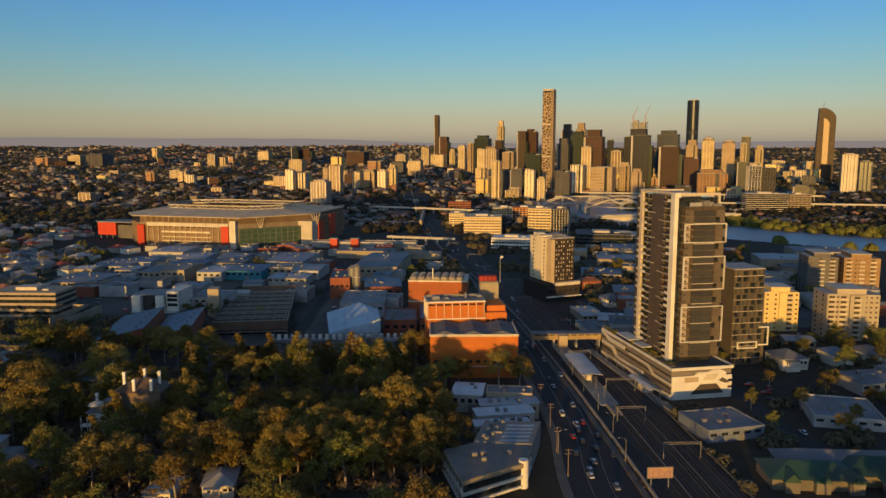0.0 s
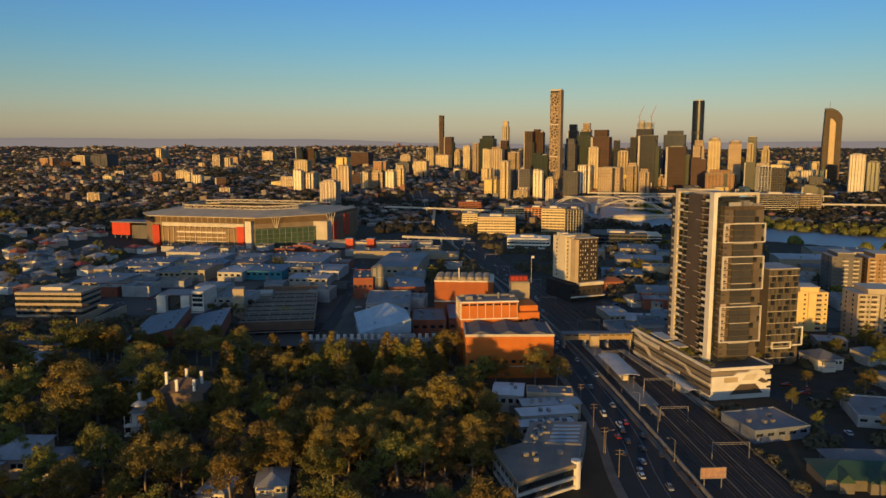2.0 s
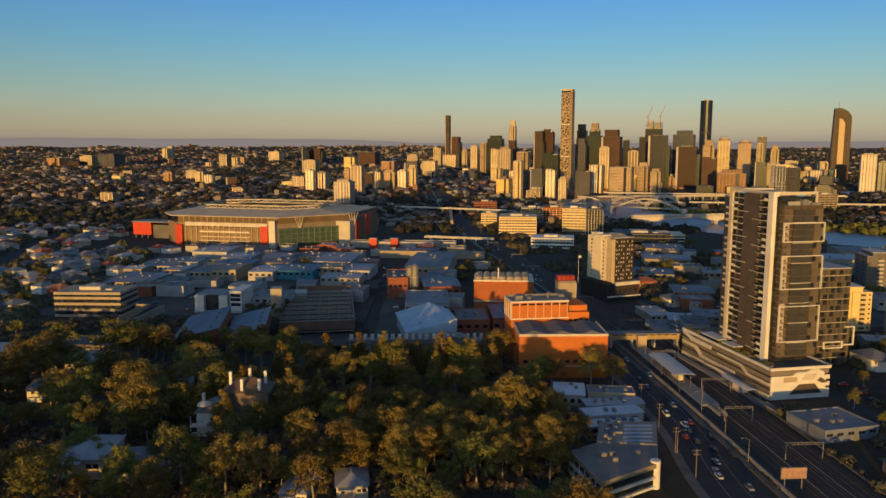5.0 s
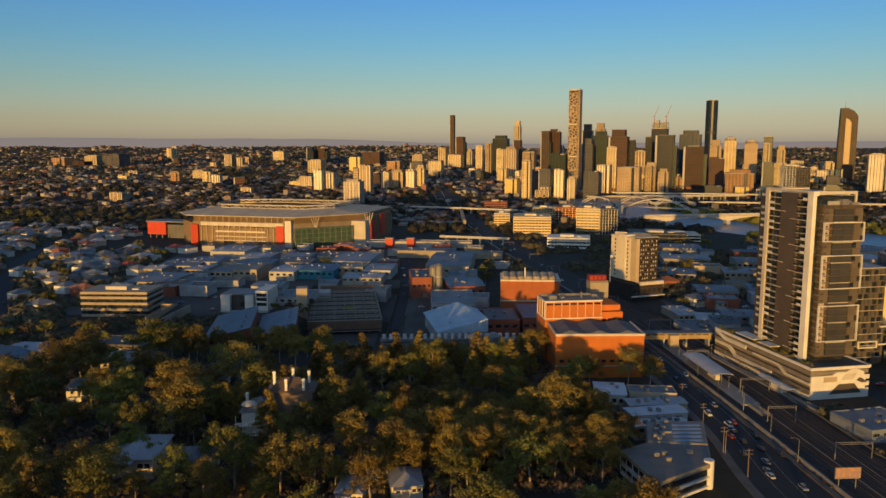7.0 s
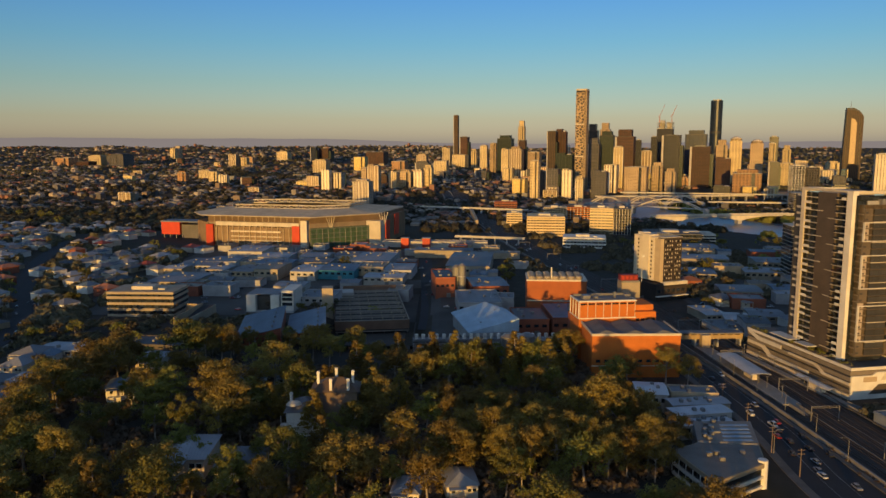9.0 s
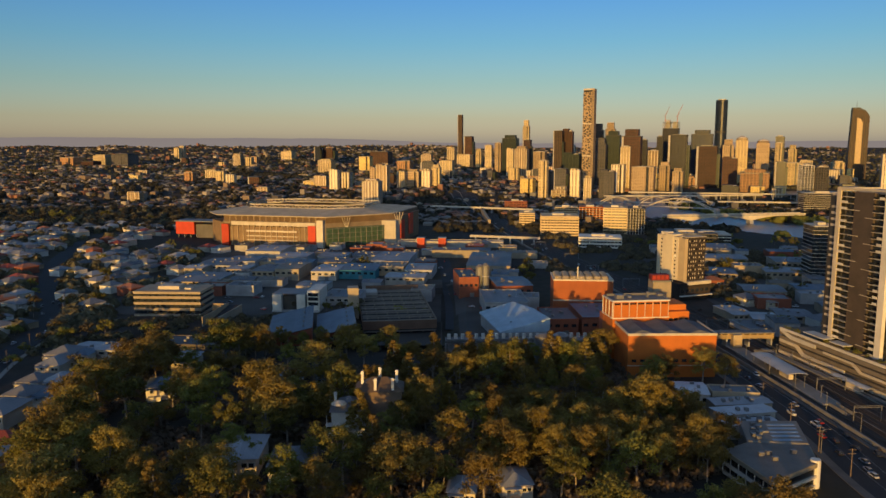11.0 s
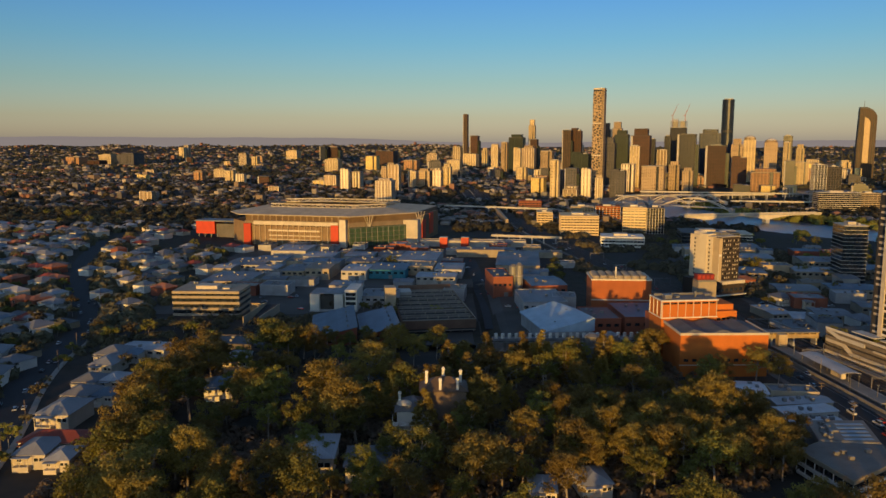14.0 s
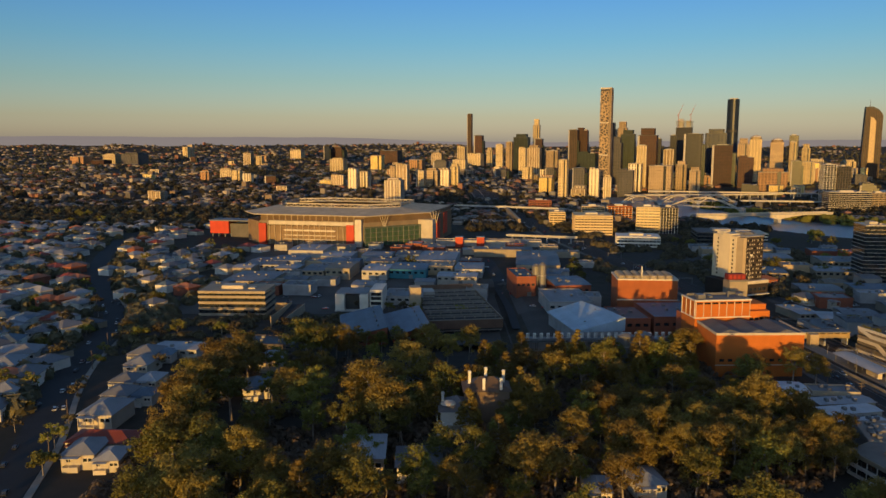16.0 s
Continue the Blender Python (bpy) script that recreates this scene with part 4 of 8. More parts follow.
            part("plant_room", boxes((w2 * 0.3, -d2 * 0.6, h * cut, w2 * 0.8, d2 * 0.6, h * (cut + 0.025))), CONCRETE, t)
        else:
            part("plant_room", boxes((-w2 * 0.6, -d2 * 0.6, h * cut, w2 * 0.55, d2 * 0.6, h)), CONCRETE if pale else STEEL, t)
            part("parapet", boxes((-w2 - 0.4, -d2 - 0.4, h * cut - 0.8, w2 + 0.4, d2 + 0.4, h * cut + 1.2)), RENDER_C if pale else DARK, t)
        if seed in (0, 3, 4):
            strip = boxes((w2 * 0.3, -d2 - 0.7, 0, w2 * 0.55, -d2 + 0.3, h * cut)) if pale else boxes((-w2 - 0.5, -d2 - 0.5, 0, -w2 + max(1.4, w * 0.09), -d2 + 0.5, h * cut))
            part("dark_bay" if pale else "edge_strip", strip, STYLES["dark"] if pale else RENDER_W, t)
        if seed in (1, 2, 5) and w > 14:
            n = 3 if w < 30 else 5
            me = mesh_of("edge_pier", boxes((-0.7, -0.9, 0, 0.7, 0.5, h * cut)), STYLES["white"] if pale else mat)
            for k in range(n + 1):
                place("edge_pier", me, t, x=-w2 + w * k / n, y=-d2)
        if seed in (0, 4) and w > 20 and not pale:
            part("side_wing", boxes((w2, -d2 * 0.7, 0, w2 * 1.35, d2, h * 0.8)), STYLES["green" if style != "green" else "dark"], t, "lower glazed wing")
    return t


city_block("slim_tower", -24, 3300, 19, 18, 248, -20, "bronze")
city_block("tower", 7, 3117, 33, 30, 154, -20, "brown")
city_block("apartment_tower", -65, 3014, 29, 26, 110, -20, "cream")
city_block("office_block", -14, 2925, 50, 45, 83, -20, "cream")
city_block("apartment_tower", 39, 2910, 21, 19, 104, -20, "cream")
city_block("apartment_tower", 74, 2862, 24, 21, 119, -20, "cream")
city_block("apartment_tower", 106, 2812, 23, 21, 127, -20, "beige")
city_block("tower", 148, 2775, 51, 46, 153, -20, "green")
city_block("slim_tower", 234, 3043, 25, 23, 215, -20, "cream")
city_block("tower", 202, 2714, 27, 25, 137, -20, "brown")
city_block("office_block", 134, 2611, 22, 20, 107, -20, "cream")
city_block("office_block", 163, 2520, 40, 36, 113, -20, "beige")
city_block("office_block", 217, 2469, 38, 34, 97, -20, "beige")
city_block("tower", 222, 2112, 24, 21, 157, -22, "bronze")
city_block("tower", 254, 2143, 27, 24, 162, -22, "brown")
city_block("tower", 298, 2307, 14, 12, 117, -22, "white")
city_block("office_block", 242, 2001, 43, 38, 97, -22, "green")
city_block("tower", 405, 2466, 32, 29, 185, -22, "dark")
city_block("tower", 477, 2616, 32, 29, 193, -22, "beige")
city_block("tower", 388, 2169, 38, 35, 156, -22, "green")
city_block("tower", 330, 2065, 31, 27, 136, -22, "grey")
city_block("tower", 405, 2024, 48, 43, 158, -22, "brown")
city_block("tower", 500, 2258, 16, 15, 135, -22, "dark")
city_block("tower", 575, 2359, 18, 16, 146, -22, "dark")
city_block("construction_tower", 621, 2404, 48, 43, 195, -22, "rust")
city_block("tower", 540, 2064, 47, 43, 145, -22, "black")
city_block("tower", 679, 2280, 60, 54, 161, -22, "navy")
city_block("tower", 613, 2045, 51, 46, 116, -22, "brown")
city_block("curved_tower", 893, 2722, 37, 33, 275, -22, "navy")
city_block("tower", 696, 2115, 30, 27, 132, -22, "beige")
city_block("domed_tower", 805, 2298, 35, 32, 144, -22, "cream")
city_block("domed_tower", 848, 2248, 36, 32, 135, -22, "beige")
city_block("tower", 908, 2272, 24, 22, 145, -22, "dark")
city_block("apartment_tower", 877, 2209, 18, 17, 125, -22, "cream")
city_block("apartment_tower", 975, 2332, 24, 21, 117, -22, "cream")
city_block("tower", 1031, 1917, 34, 31, 97, -22, "white")
city_block("tower", 1088, 1944, 29, 26, 78, -22, "navy")
city_block("apartment_tower", 115, 1609, 18, 16, 85, -22, "cream")
city_block("apartment_tower", 149, 1758, 17, 15, 60, -22, "grey")
city_block("office_block", 172, 1734, 28, 25, 63, -22, "grey")
city_block("office_block", 194, 1669, 19, 17, 65, -22, "white")
city_block("office_block", 94, 1714, 29, 26, 42, -22, "yellow")
city_block("office_block", 214, 1627, 15, 13, 50, -22, "cream")
city_block("office_block", 275, 1716, 32, 28, 61, -22, "grey")
city_block("office_block", 334, 1866, 31, 28, 70, -22, "white")
city_block("apartment_tower", 374, 1962, 23, 21, 115, -22, "cream")
city_block("office_block", 394, 1856, 53, 47, 65, -22, "beige")
city_block("office_block", 476, 2072, 25, 22, 104, -22, "beige")
city_block("office_block", 462, 1913, 26, 24, 74, -22, "beige")
city_block("office_block", 480, 1863, 25, 23, 60, -22, "beige")
city_block("office_block", 659, 1998, 36, 32, 86, -22, "brown")
city_block("office_block", 636, 1781, 63, 57, 60, -22, "tan")
city_block("office_block", 799, 2013, 26, 24, 74, -22, "dark")
city_block("office_block", 856, 2066, 32, 29, 70, -22, "cream")
city_block("apartment_tower", -344, 1709, 18, 17, 63, -14, "white")
city_block("apartment_tower", -322, 1732, 25, 22, 55, -14, "white")
city_block("apartment_tower", -248, 1605, 11, 9, 71, -14, "beige")
city_block("apartment_tower", -227, 1612, 23, 21, 76, -14, "beige")
city_block("apartment_tower", -235, 1456, 31, 28, 51, -14, "stripe")
city_block("apartment_tower", -191, 1688, 16, 15, 59, -14, "cream")
city_block("apartment_tower", -165, 1714, 29, 26, 62, -14, "beige")
city_block("apartment_tower", -136, 1709, 18, 17, 63, -14, "white")
city_block("apartment_tower", -114, 1729, 19, 17, 72, -14, "cream")
city_block("apartment_tower", -1329, 3513, 25, 23, 105, -14, "cream")
city_block("apartment_tower", -1322, 3562, 23, 21, 115, -14, "beige")
city_block("office_block", -1375, 3038, 75, 68, 84, -14, "grey")
city_block("office_block", -1480, 3077, 55, 49, 79, -14, "cream")
city_block("office_block", -1587, 3031, 61, 55, 68, -14, "tan")
city_block("office_block", -1459, 2926, 52, 47, 57, -14, "brown")
city_block("tower", -645, 3313, 26, 23, 110, -14, "navy")
city_block("tower", -607, 3375, 50, 45, 105, -14, "brown")
city_block("office_block", -914, 3015, 30, 27, 84, -14, "beige")
city_block("office_block", -856, 2962, 25, 22, 71, -14, "cream")
city_block("office_block", -778, 3325, 49, 44, 93, -14, "cream")
city_block("office_block", -502, 2623, 47, 42, 69, -14, "cream")
city_block("office_block", -376, 2720, 40, 36, 77, -14, "yellow")
city_block("office_block", -362, 3238, 76, 69, 91, -14, "brown")
city_block("office_block", -231, 2623, 47, 42, 63, -14, "tan")
city_block("office_block", -147, 2522, 45, 40, 65, -14, "grey")
city_block("office_block", -163, 3020, 39, 35, 84, -14, "beige")
city_block("office_block", -86, 2420, 40, 36, 69, -14, "cream")
city_block("office_block", 1250, 2821, 42, 38, 63, -14, "cream")
city_block("office_block", 1215, 2616, 31, 28, 53, -14, "tan")
city_block("office_block", 1317, 2720, 40, 36, 61, -14, "cream")


# lower blocks between the towers
rnd = random.Random(31)
for k in range(170):
    y = rnd.uniform(1560, 2700)
    x = y * rnd.uniform(-0.04, 0.5)
    if x < 0.09 * y and y < 2250:
        continue
    if river_gap(x, y) < 110:
        continue
    w = rnd.uniform(14, 38)
    city_block("office_block", round(x), round(y), w, w * rnd.uniform(0.6, 1), ground_height(x, y) + rnd.uniform(9, 34) * (1.3 if y > 2000 else 1), -22, rnd.choice(("cream", "beige", "cream", "tan", "beige", "grey", "white", "yellow", "dark")))
for k in range(30):
    y = rnd.uniform(1500, 3300)
    x = y * rnd.uniform(-0.52, -0.04)
    w = rnd.uniform(16, 34)
    city_block("apartment_block", round(x), round(y), w, w * 0.6, ground_height(x, y) + rnd.uniform(14, 34), -14, rnd.choice(("cream", "beige", "tan", "white", "yellow", "brown")))


# the tall lattice tower and the golden riverside tower
def lattice_tower():
    t = thing("lattice_tower", 266, 1897, 0, -24, "very tall slim tower with a gold lattice skin", "building", "far city towers")
    part("body", boxes((-14, -12, 0, 12, 12, 251)), STYLES["dark"], t)
    m, n, l, b = nodes_of("gold_lattice", 0.5, 0.2, 0.5)
    w = n.new("ShaderNodeTexVoronoi")
    w.feature = "DISTANCE_TO_EDGE"
    w.inputs["Scale"].default_value = 0.14
    c = n.new("ShaderNodeTexCoord")
    l.new(c.outputs["Object"], w.inputs["Vector"])
    e = mathn(n, l, "LESS_THAN", w.outputs["Distance"], 0.13)
    l.new(mixc(n, l, e, (0.022, 0.018, 0.015), (0.30, 0.20, 0.105)), b.inputs["Base Color"])
    me = mesh_of("lattice_panel", boxes((-14.6, -12.7, 0, 7, -12.05, 76)), m)
    for k in range(3):
        place("lattice_panel", me, t, z=12 + 79 * k)
    part("side_skin", boxes((12.05, -12, 0, 12.8, 12, 250), (7.4, -12.8, 0, 12.8, -12.05, 252)), STYLES["beige"], t)
    part("crown", boxes((-14.6, -12.7, 250, 12.8, 12.2, 254)), CREAM, t)
    me = mesh_of("sky_band", boxes((-14.8, -12.9, 0, 7.2, -12, 2.4)), CREAM)
    for z in (88.2, 167.2):
        place("sky_band", me, t, z=z)


def golden_tower():
    t = thing("golden_tower", 1187, 2360, 0, -20, "tall bronze glass tower with a painted gold glint, curved top and mast", "building", "far city towers")

    def slab(outline, y0, y1):
        bm = bmesh.new()
        lo = [bm.verts.new((x, y0, z)) for x, z in outline]
        hi = [bm.verts.new((x, y1, z)) for x, z in outline]
        k = len(outline)
        for i in range(k):
            bm.faces.new((lo[i], lo[(i + 1) % k], hi[(i + 1) % k], hi[i]))
        bm.faces.new(lo)
        bm.faces.new(hi[::-1])
        return bm

    top = [(27 - 50 * (1 - math.cos(a)) * 0.9, 200 + 26 * math.sin(a)) for a in [k * math.pi / 16 for k in range(9)]]
    part("body", slab([(-27, 0), (27, 0)] + top + [(-21, 226)], -16, 16), STYLES["bronze"], t)
    # reflection of the low sun, painted as a gold strip on the facade
    part("golden_front", slab([(-7, 60), (9, 60), (9, 186), (2, 196), (-7, 200)], -17.4, -16.05), GOLD_GLINT, t, "gold sunset glint painted on the glass front")
    part("crown", slab([(-21, 222), (-2, 224), (14, 216), (24, 206), (24, 210), (15, 222), (-2, 231), (-21, 231)], -14, 12), DARK, t, "dark curved roof crown")
    part("side_fin", boxes((-20, -17.2, 0, -17, -16.05, 210), (18, -17.2, 0, 21, -16.05, 196)), STYLES["bronze"], t)
    part("mast", tube(bmesh.new(), [(-8, 0, 228), (-8, 0, 252)], [0.9, 0.3], 5), STEEL, t)


lattice_tower()
golden_tower()


# ---- workshops and sheds ----
def shed(x, y, w, d, h, rz, roof, wall, label, pitch=0.9, kind_of="low", windows=True):
    """Front-left corner at x, y: walls, a shallow gabled or flat sheet roof with overhang, doors, windows and roof vents."""
    FOOT.append((x + w / 2, y + d / 2, max(w, d) * 0.5 + 1, min(w, d)))
    # swap white and cream for the copies darkened as if in shade
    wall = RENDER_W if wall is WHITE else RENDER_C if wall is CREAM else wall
    t = thing("workshop", x, y, land(x + w / 2, y + d / 2), rz, label, "building", "workshops and low commercial buildings")
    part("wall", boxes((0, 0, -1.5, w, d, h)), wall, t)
    bm = bmesh.new()
    if kind_of == "flat":
        box(bm, 0.35, 0.35, h, w - 0.35, d - 0.35, h + 0.12)
        part("parapet", boxes((-0.15, -0.15, h - 0.3, w + 0.15, 0.3, h + 0.7), (-0.15, d - 0.3, h - 0.3, w + 0.15, d + 0.15, h + 0.7), (-0.15, 0.3, h - 0.3, 0.3, d - 0.3, h + 0.7), (w - 0.3, 0.3, h - 0.3, w + 0.15, d - 0.3, h + 0.7)), wall, t)
    else:
        o = 0.5
        v = [bm.verts.new(p) for p in ((-o, -o, h), (w + o, -o, h), (w + o, d + o, h), (-o, d + o, h), (-o, d / 2, h + pitch), (w + o, d / 2, h + pitch))]
        for f in ((0, 1, 5, 4), (2, 3, 4, 5), (1, 2, 5), (3, 0, 4), (3, 2, 1, 0)):
            bm.faces.new([v[i] for i in f])
    part("roof", bm, roof, t)
    if windows and y < 700:
        ww = min(4.0, w / 5)
        me = mesh_of("window", boxes((0, -0.1, 0, ww * 0.7, 0.06, min(1.8, h * 0.25))), GLASS)
        n = max(2, int(w / (ww * 1.25)))
        for k in range(n):
            place("window", me, t, x=(k + 0.15) * w / n, z=h * 0.55)
        part("door", boxes((w * 0.55, -0.12, 0, w * 0.55 + 3.2, 0.05, min(3.4, h * 0.5))), STEEL, t)
    rnd = random.Random(int(x * 13 + y * 7))
    me = mesh_of("roof_unit", boxes((-0.9, -0.7, 0, 0.9, 0.7, 1.4, 0.08)), STEEL)
    for k in range(rnd.randint(2, 5)):
        place("roof_unit", me, t, rnd.uniform(0.15, 0.85) * w, rnd.uniform(0.2, 0.8) * d, h + (0.1 if kind_of == "flat" else pitch * 0.35), rnd.choice((0, 90)))
    return t


shed(-265, 644, 20, 38, 7, -6, ROOF_GREY, TAN, "low tan workshop with a grey sheet roof")
shed(-243, 638, 21, 40, 10, -6, ROOF_TAN, CREAM, "cream two-storey workshop with large windows")
shed(-212, 638, 22, 38, 8, -6, ROOF_WHITE, WHITE, "white workshop with a pale sheet roof")
shed(-189, 644, 32, 40, 8, -6, ROOF_BLUE, TEAL, "teal workshop with a blue sheet roof")
shed(-167, 698, 36, 62, 8, -6, ROOF_WHITE, CONCRETE, "long workshop with a white sheet roof")
shed(-157, 660, 24, 30, 8, -6, ROOF_TAN, TAN, "tan brick workshop with a flat roof", kind_of="flat")
shed(-132, 646, 24, 38, 8, -6, ROOF_WHITE, CONCRETE, "concrete workshop with a white sheet roof")
shed(-147, 620, 33, 24, 6, -6, ROOF_WHITE, WHITE, "low white workshop with a pale roof")
shed(-78, 650, 38, 86, 11, -6, ROOF_GREY, CREAM, "long hall with a grey roof and red end wall", 1.8)
shed(-299, 756, 36, 46, 9, -6, ROOF_WHITE, WHITE, "white community hall with a pale roof")
shed(-326, 684, 36, 46, 6, -6, ROOF_GREY, CONCRETE, "low concrete workshop with a grey roof")
shed(-86, 564, 15, 40, 15, 6, ROOF_DARK, BRICKD, "tall red brick plant building", kind_of="flat")
shed(-58, 552, 27, 40, 11, 6, ROOF_BLUE, BRICKD, "red brick plant building with a blue roof")
shed(-320, 600, 38, 48, 6, -6, ROOF_GREY, CREAM, "low cream workshop with a grey roof")
shed(-305, 702, 30, 34, 7, -6, ROOF_BLUE, CONCRETE, "low workshop with a blue-grey roof")
shed(-222, 730, 28, 34, 7, -6, ROOF_WHITE, WHITE, "white workshop with a pale roof")
shed(-190, 748, 24, 30, 6, -6, ROOF_GREY, CONCRETE, "low grey workshop with a sheet roof")
shed(-262, 730, 30, 34, 7, -6, ROOF_WHITE, CONCRETE, "low workshop with a white roof")
shed(-255, 692, 34, 26, 7, -6, ROOF_BLUE, CONCRETE, "low workshop with a blue-grey roof")
shed(-215, 690, 30, 28, 8, -6, ROOF_GREY, CREAM, "cream workshop with a grey roof")
shed(-290, 655, 20, 24, 7, -6, ROOF_WHITE, CREAM, "low cream workshop with a pale roof")
shed(-110, 770, 60, 22, 8, -4, ROOF_GREY, CREAM, "long low hall with a grey roof")


def office_white():
    t = thing("white_office", -217, 513, 3, -3, "white office with a dark recessed entrance court", "building", "workshops and low commercial buildings")
    part("wall", boxes((0, 0, -2, 6.4, 22, 9), (17, 0, -2, 23, 22, 9), (0, 14, -2, 23, 24, 9.4)), WHITE, t)
    part("plinth", boxes((-0.5, -0.5, -3.2, 33, 29, -2)), CONCRETE, t, "stained concrete plinth")
    part("dark_court", boxes((6.404, 4, -2, 16.996, 13.9, 8)), DARK, t)
    part("roof", boxes((-0.3, 3, 9, 22.3, 24, 9.5)), ROOF_GREY, t)
    part("side_block", boxes((24, 2, -2, 32.6, 28, 12)), WHITE, t)
    me = mesh_of("window", boxes((24.8, 1.85, 0, 31.8, 2.05, 2.2)), GLASS)
    for z in (1.5, 5, 8):
        place("window", me, t, z=z)


office_white()
shed(-186, 535, 26, 30, 6, -6, ROOF_GREY, CONCRETE, "low concrete store with a cluttered roof", kind_of="flat")


def car_park():
    t = thing("car_park", -150.5, 478, -8.4, 8, "open multi-deck concrete car park with sloping decks", "car park")
    FOOT.append((-140, 535, 62, 50))
    worn = surface("stained_concrete", (0.27, 0.23, 0.19), (0.16, 0.135, 0.11))
    dark_deck = surface("stained_deck", (0.045, 0.042, 0.04), (0.028, 0.027, 0.026))
    part("core", boxes((0.8, 0.8, 0, 47, 111, 1.0)), ASPHALT, t)
    deck = mesh_of("deck", boxes((0, 0, 0, 48, 112, 0.35)), dark_deck)
    for z in (3.2, 6.0, 8.2):
        place("deck", deck, t, z=z)
    rail = mesh_of("deck_edge", boxes((0.4, 0, 0, 47.6, 0.45, 1.0), (0.4, 0.45, 0.0, 47.6, 1.6, 0.12)), worn)
    for k in range(15):
        place("deck_edge", rail, t, y=2.4 + 7.4 * k, z=8.9 + (0.35 if k % 2 else 0.0))
    beam = mesh_of("beam", boxes((0, 0, 0, 48, 1.2, 0.8)), worn)
    for k in range(4):
        place("beam", beam, t, y=37 * k, z=5.2)
        place("beam", beam, t, y=37 * k, z=2.4)
    post = mesh_of("column", boxes((-0.3, -0.2, 0, 0.3, 0.4, 8.9)), worn)
    for k in range(8):
        for j in range(7):
            place("column", post, t, x=1 + 7.7 * j, y=2.4 + 14.8 * k)
    stub = mesh_of("stub_column", boxes((-0.22, -0.3, 8.5, 0.22, 0.3, 10.2)), RENDER_C)
    for k in range(1, 14, 2):
        for j in range(7):
            place("stub_column", stub, t, x=3.4 + 7.0 * j, y=2.4 + 7.4 * k)
    brown = surface("brown_brick", (0.19, 0.11, 0.07), (0.11, 0.068, 0.045))
    part("parapet", boxes((-0.3, -0.4, 4.0, 48.3, 0, 9.9), (47.9, 0, 6.5, 48.4, 112, 10.2), (-0.4, 0, 6.5, 0.1, 112, 9.7)), brown, t, "brown brick parapet wall")
    part("parapet_cap", boxes((-0.4, -0.5, 9.9, 48.4, 0.1, 10.1), (47.8, 0.1, 10.2, 48.5, 112, 10.4)), RENDER_C, t)
    part("rear_wall", boxes((6, 111, 8, 48, 112.4, 12.6)), brown, t, "brown brick rear wall")
    part("stair_tower", boxes((-9, 40, 0, -1.4, 50, 24.5)), RENDER_C, t, "tan stair tower")
    part("lift_house", boxes((2, 84, 8.5, 14, 100, 12.4)), RENDER_W, t, "pale lift house")


car_park()
banded_building("office_building", -308, 500, -2, 46, 27, 4, 4.05, surface("office_render", (0.38, 0.30, 0.2), (0.26, 0.2, 0.14)), GLASS, "tan office building with long dark window bands", 1.7, 0, roof=ROOF_GREY)


def ramp_yard(x, y, rz):
    """A walled ramp that climbs beside the office."""
    t = thing("ramp", x, y, 0, rz, "tan walled concrete ramp beside the office", "ramp")
    bm = bmesh.new()
    v = [bm.verts.new(p) for p in ((0, 0, 0), (9, 0, 0), (9, 44, 5), (0, 44, 5), (0, 0, -0.4), (9, 0, -0.4), (9, 44, -0.4), (0, 44, -0.4))]
    for f in ((0, 1, 2, 3), (7, 6, 5, 4), (0, 4, 5, 1), (1, 5, 6, 2), (2, 6, 7, 3), (3, 7, 4, 0)):
        bm.faces.new([v[k] for k in f])
    part("deck", bm, ASPHALT, t, "dark asphalt ramp deck")
    part("side_wall", boxes((-0.5, 0, 0, -0.004, 44, 6.4)), TAN, t, "tan rendered wall")
    part("side_wall", boxes((9.004, 0, 0, 9.5, 44, 5.6)), RENDER_C, t)
    part("end_wall", boxes((-12, 43.5, 0, -0.6, 44, 5.8)), TAN, t)


ramp_yard(-252, 470, -6)


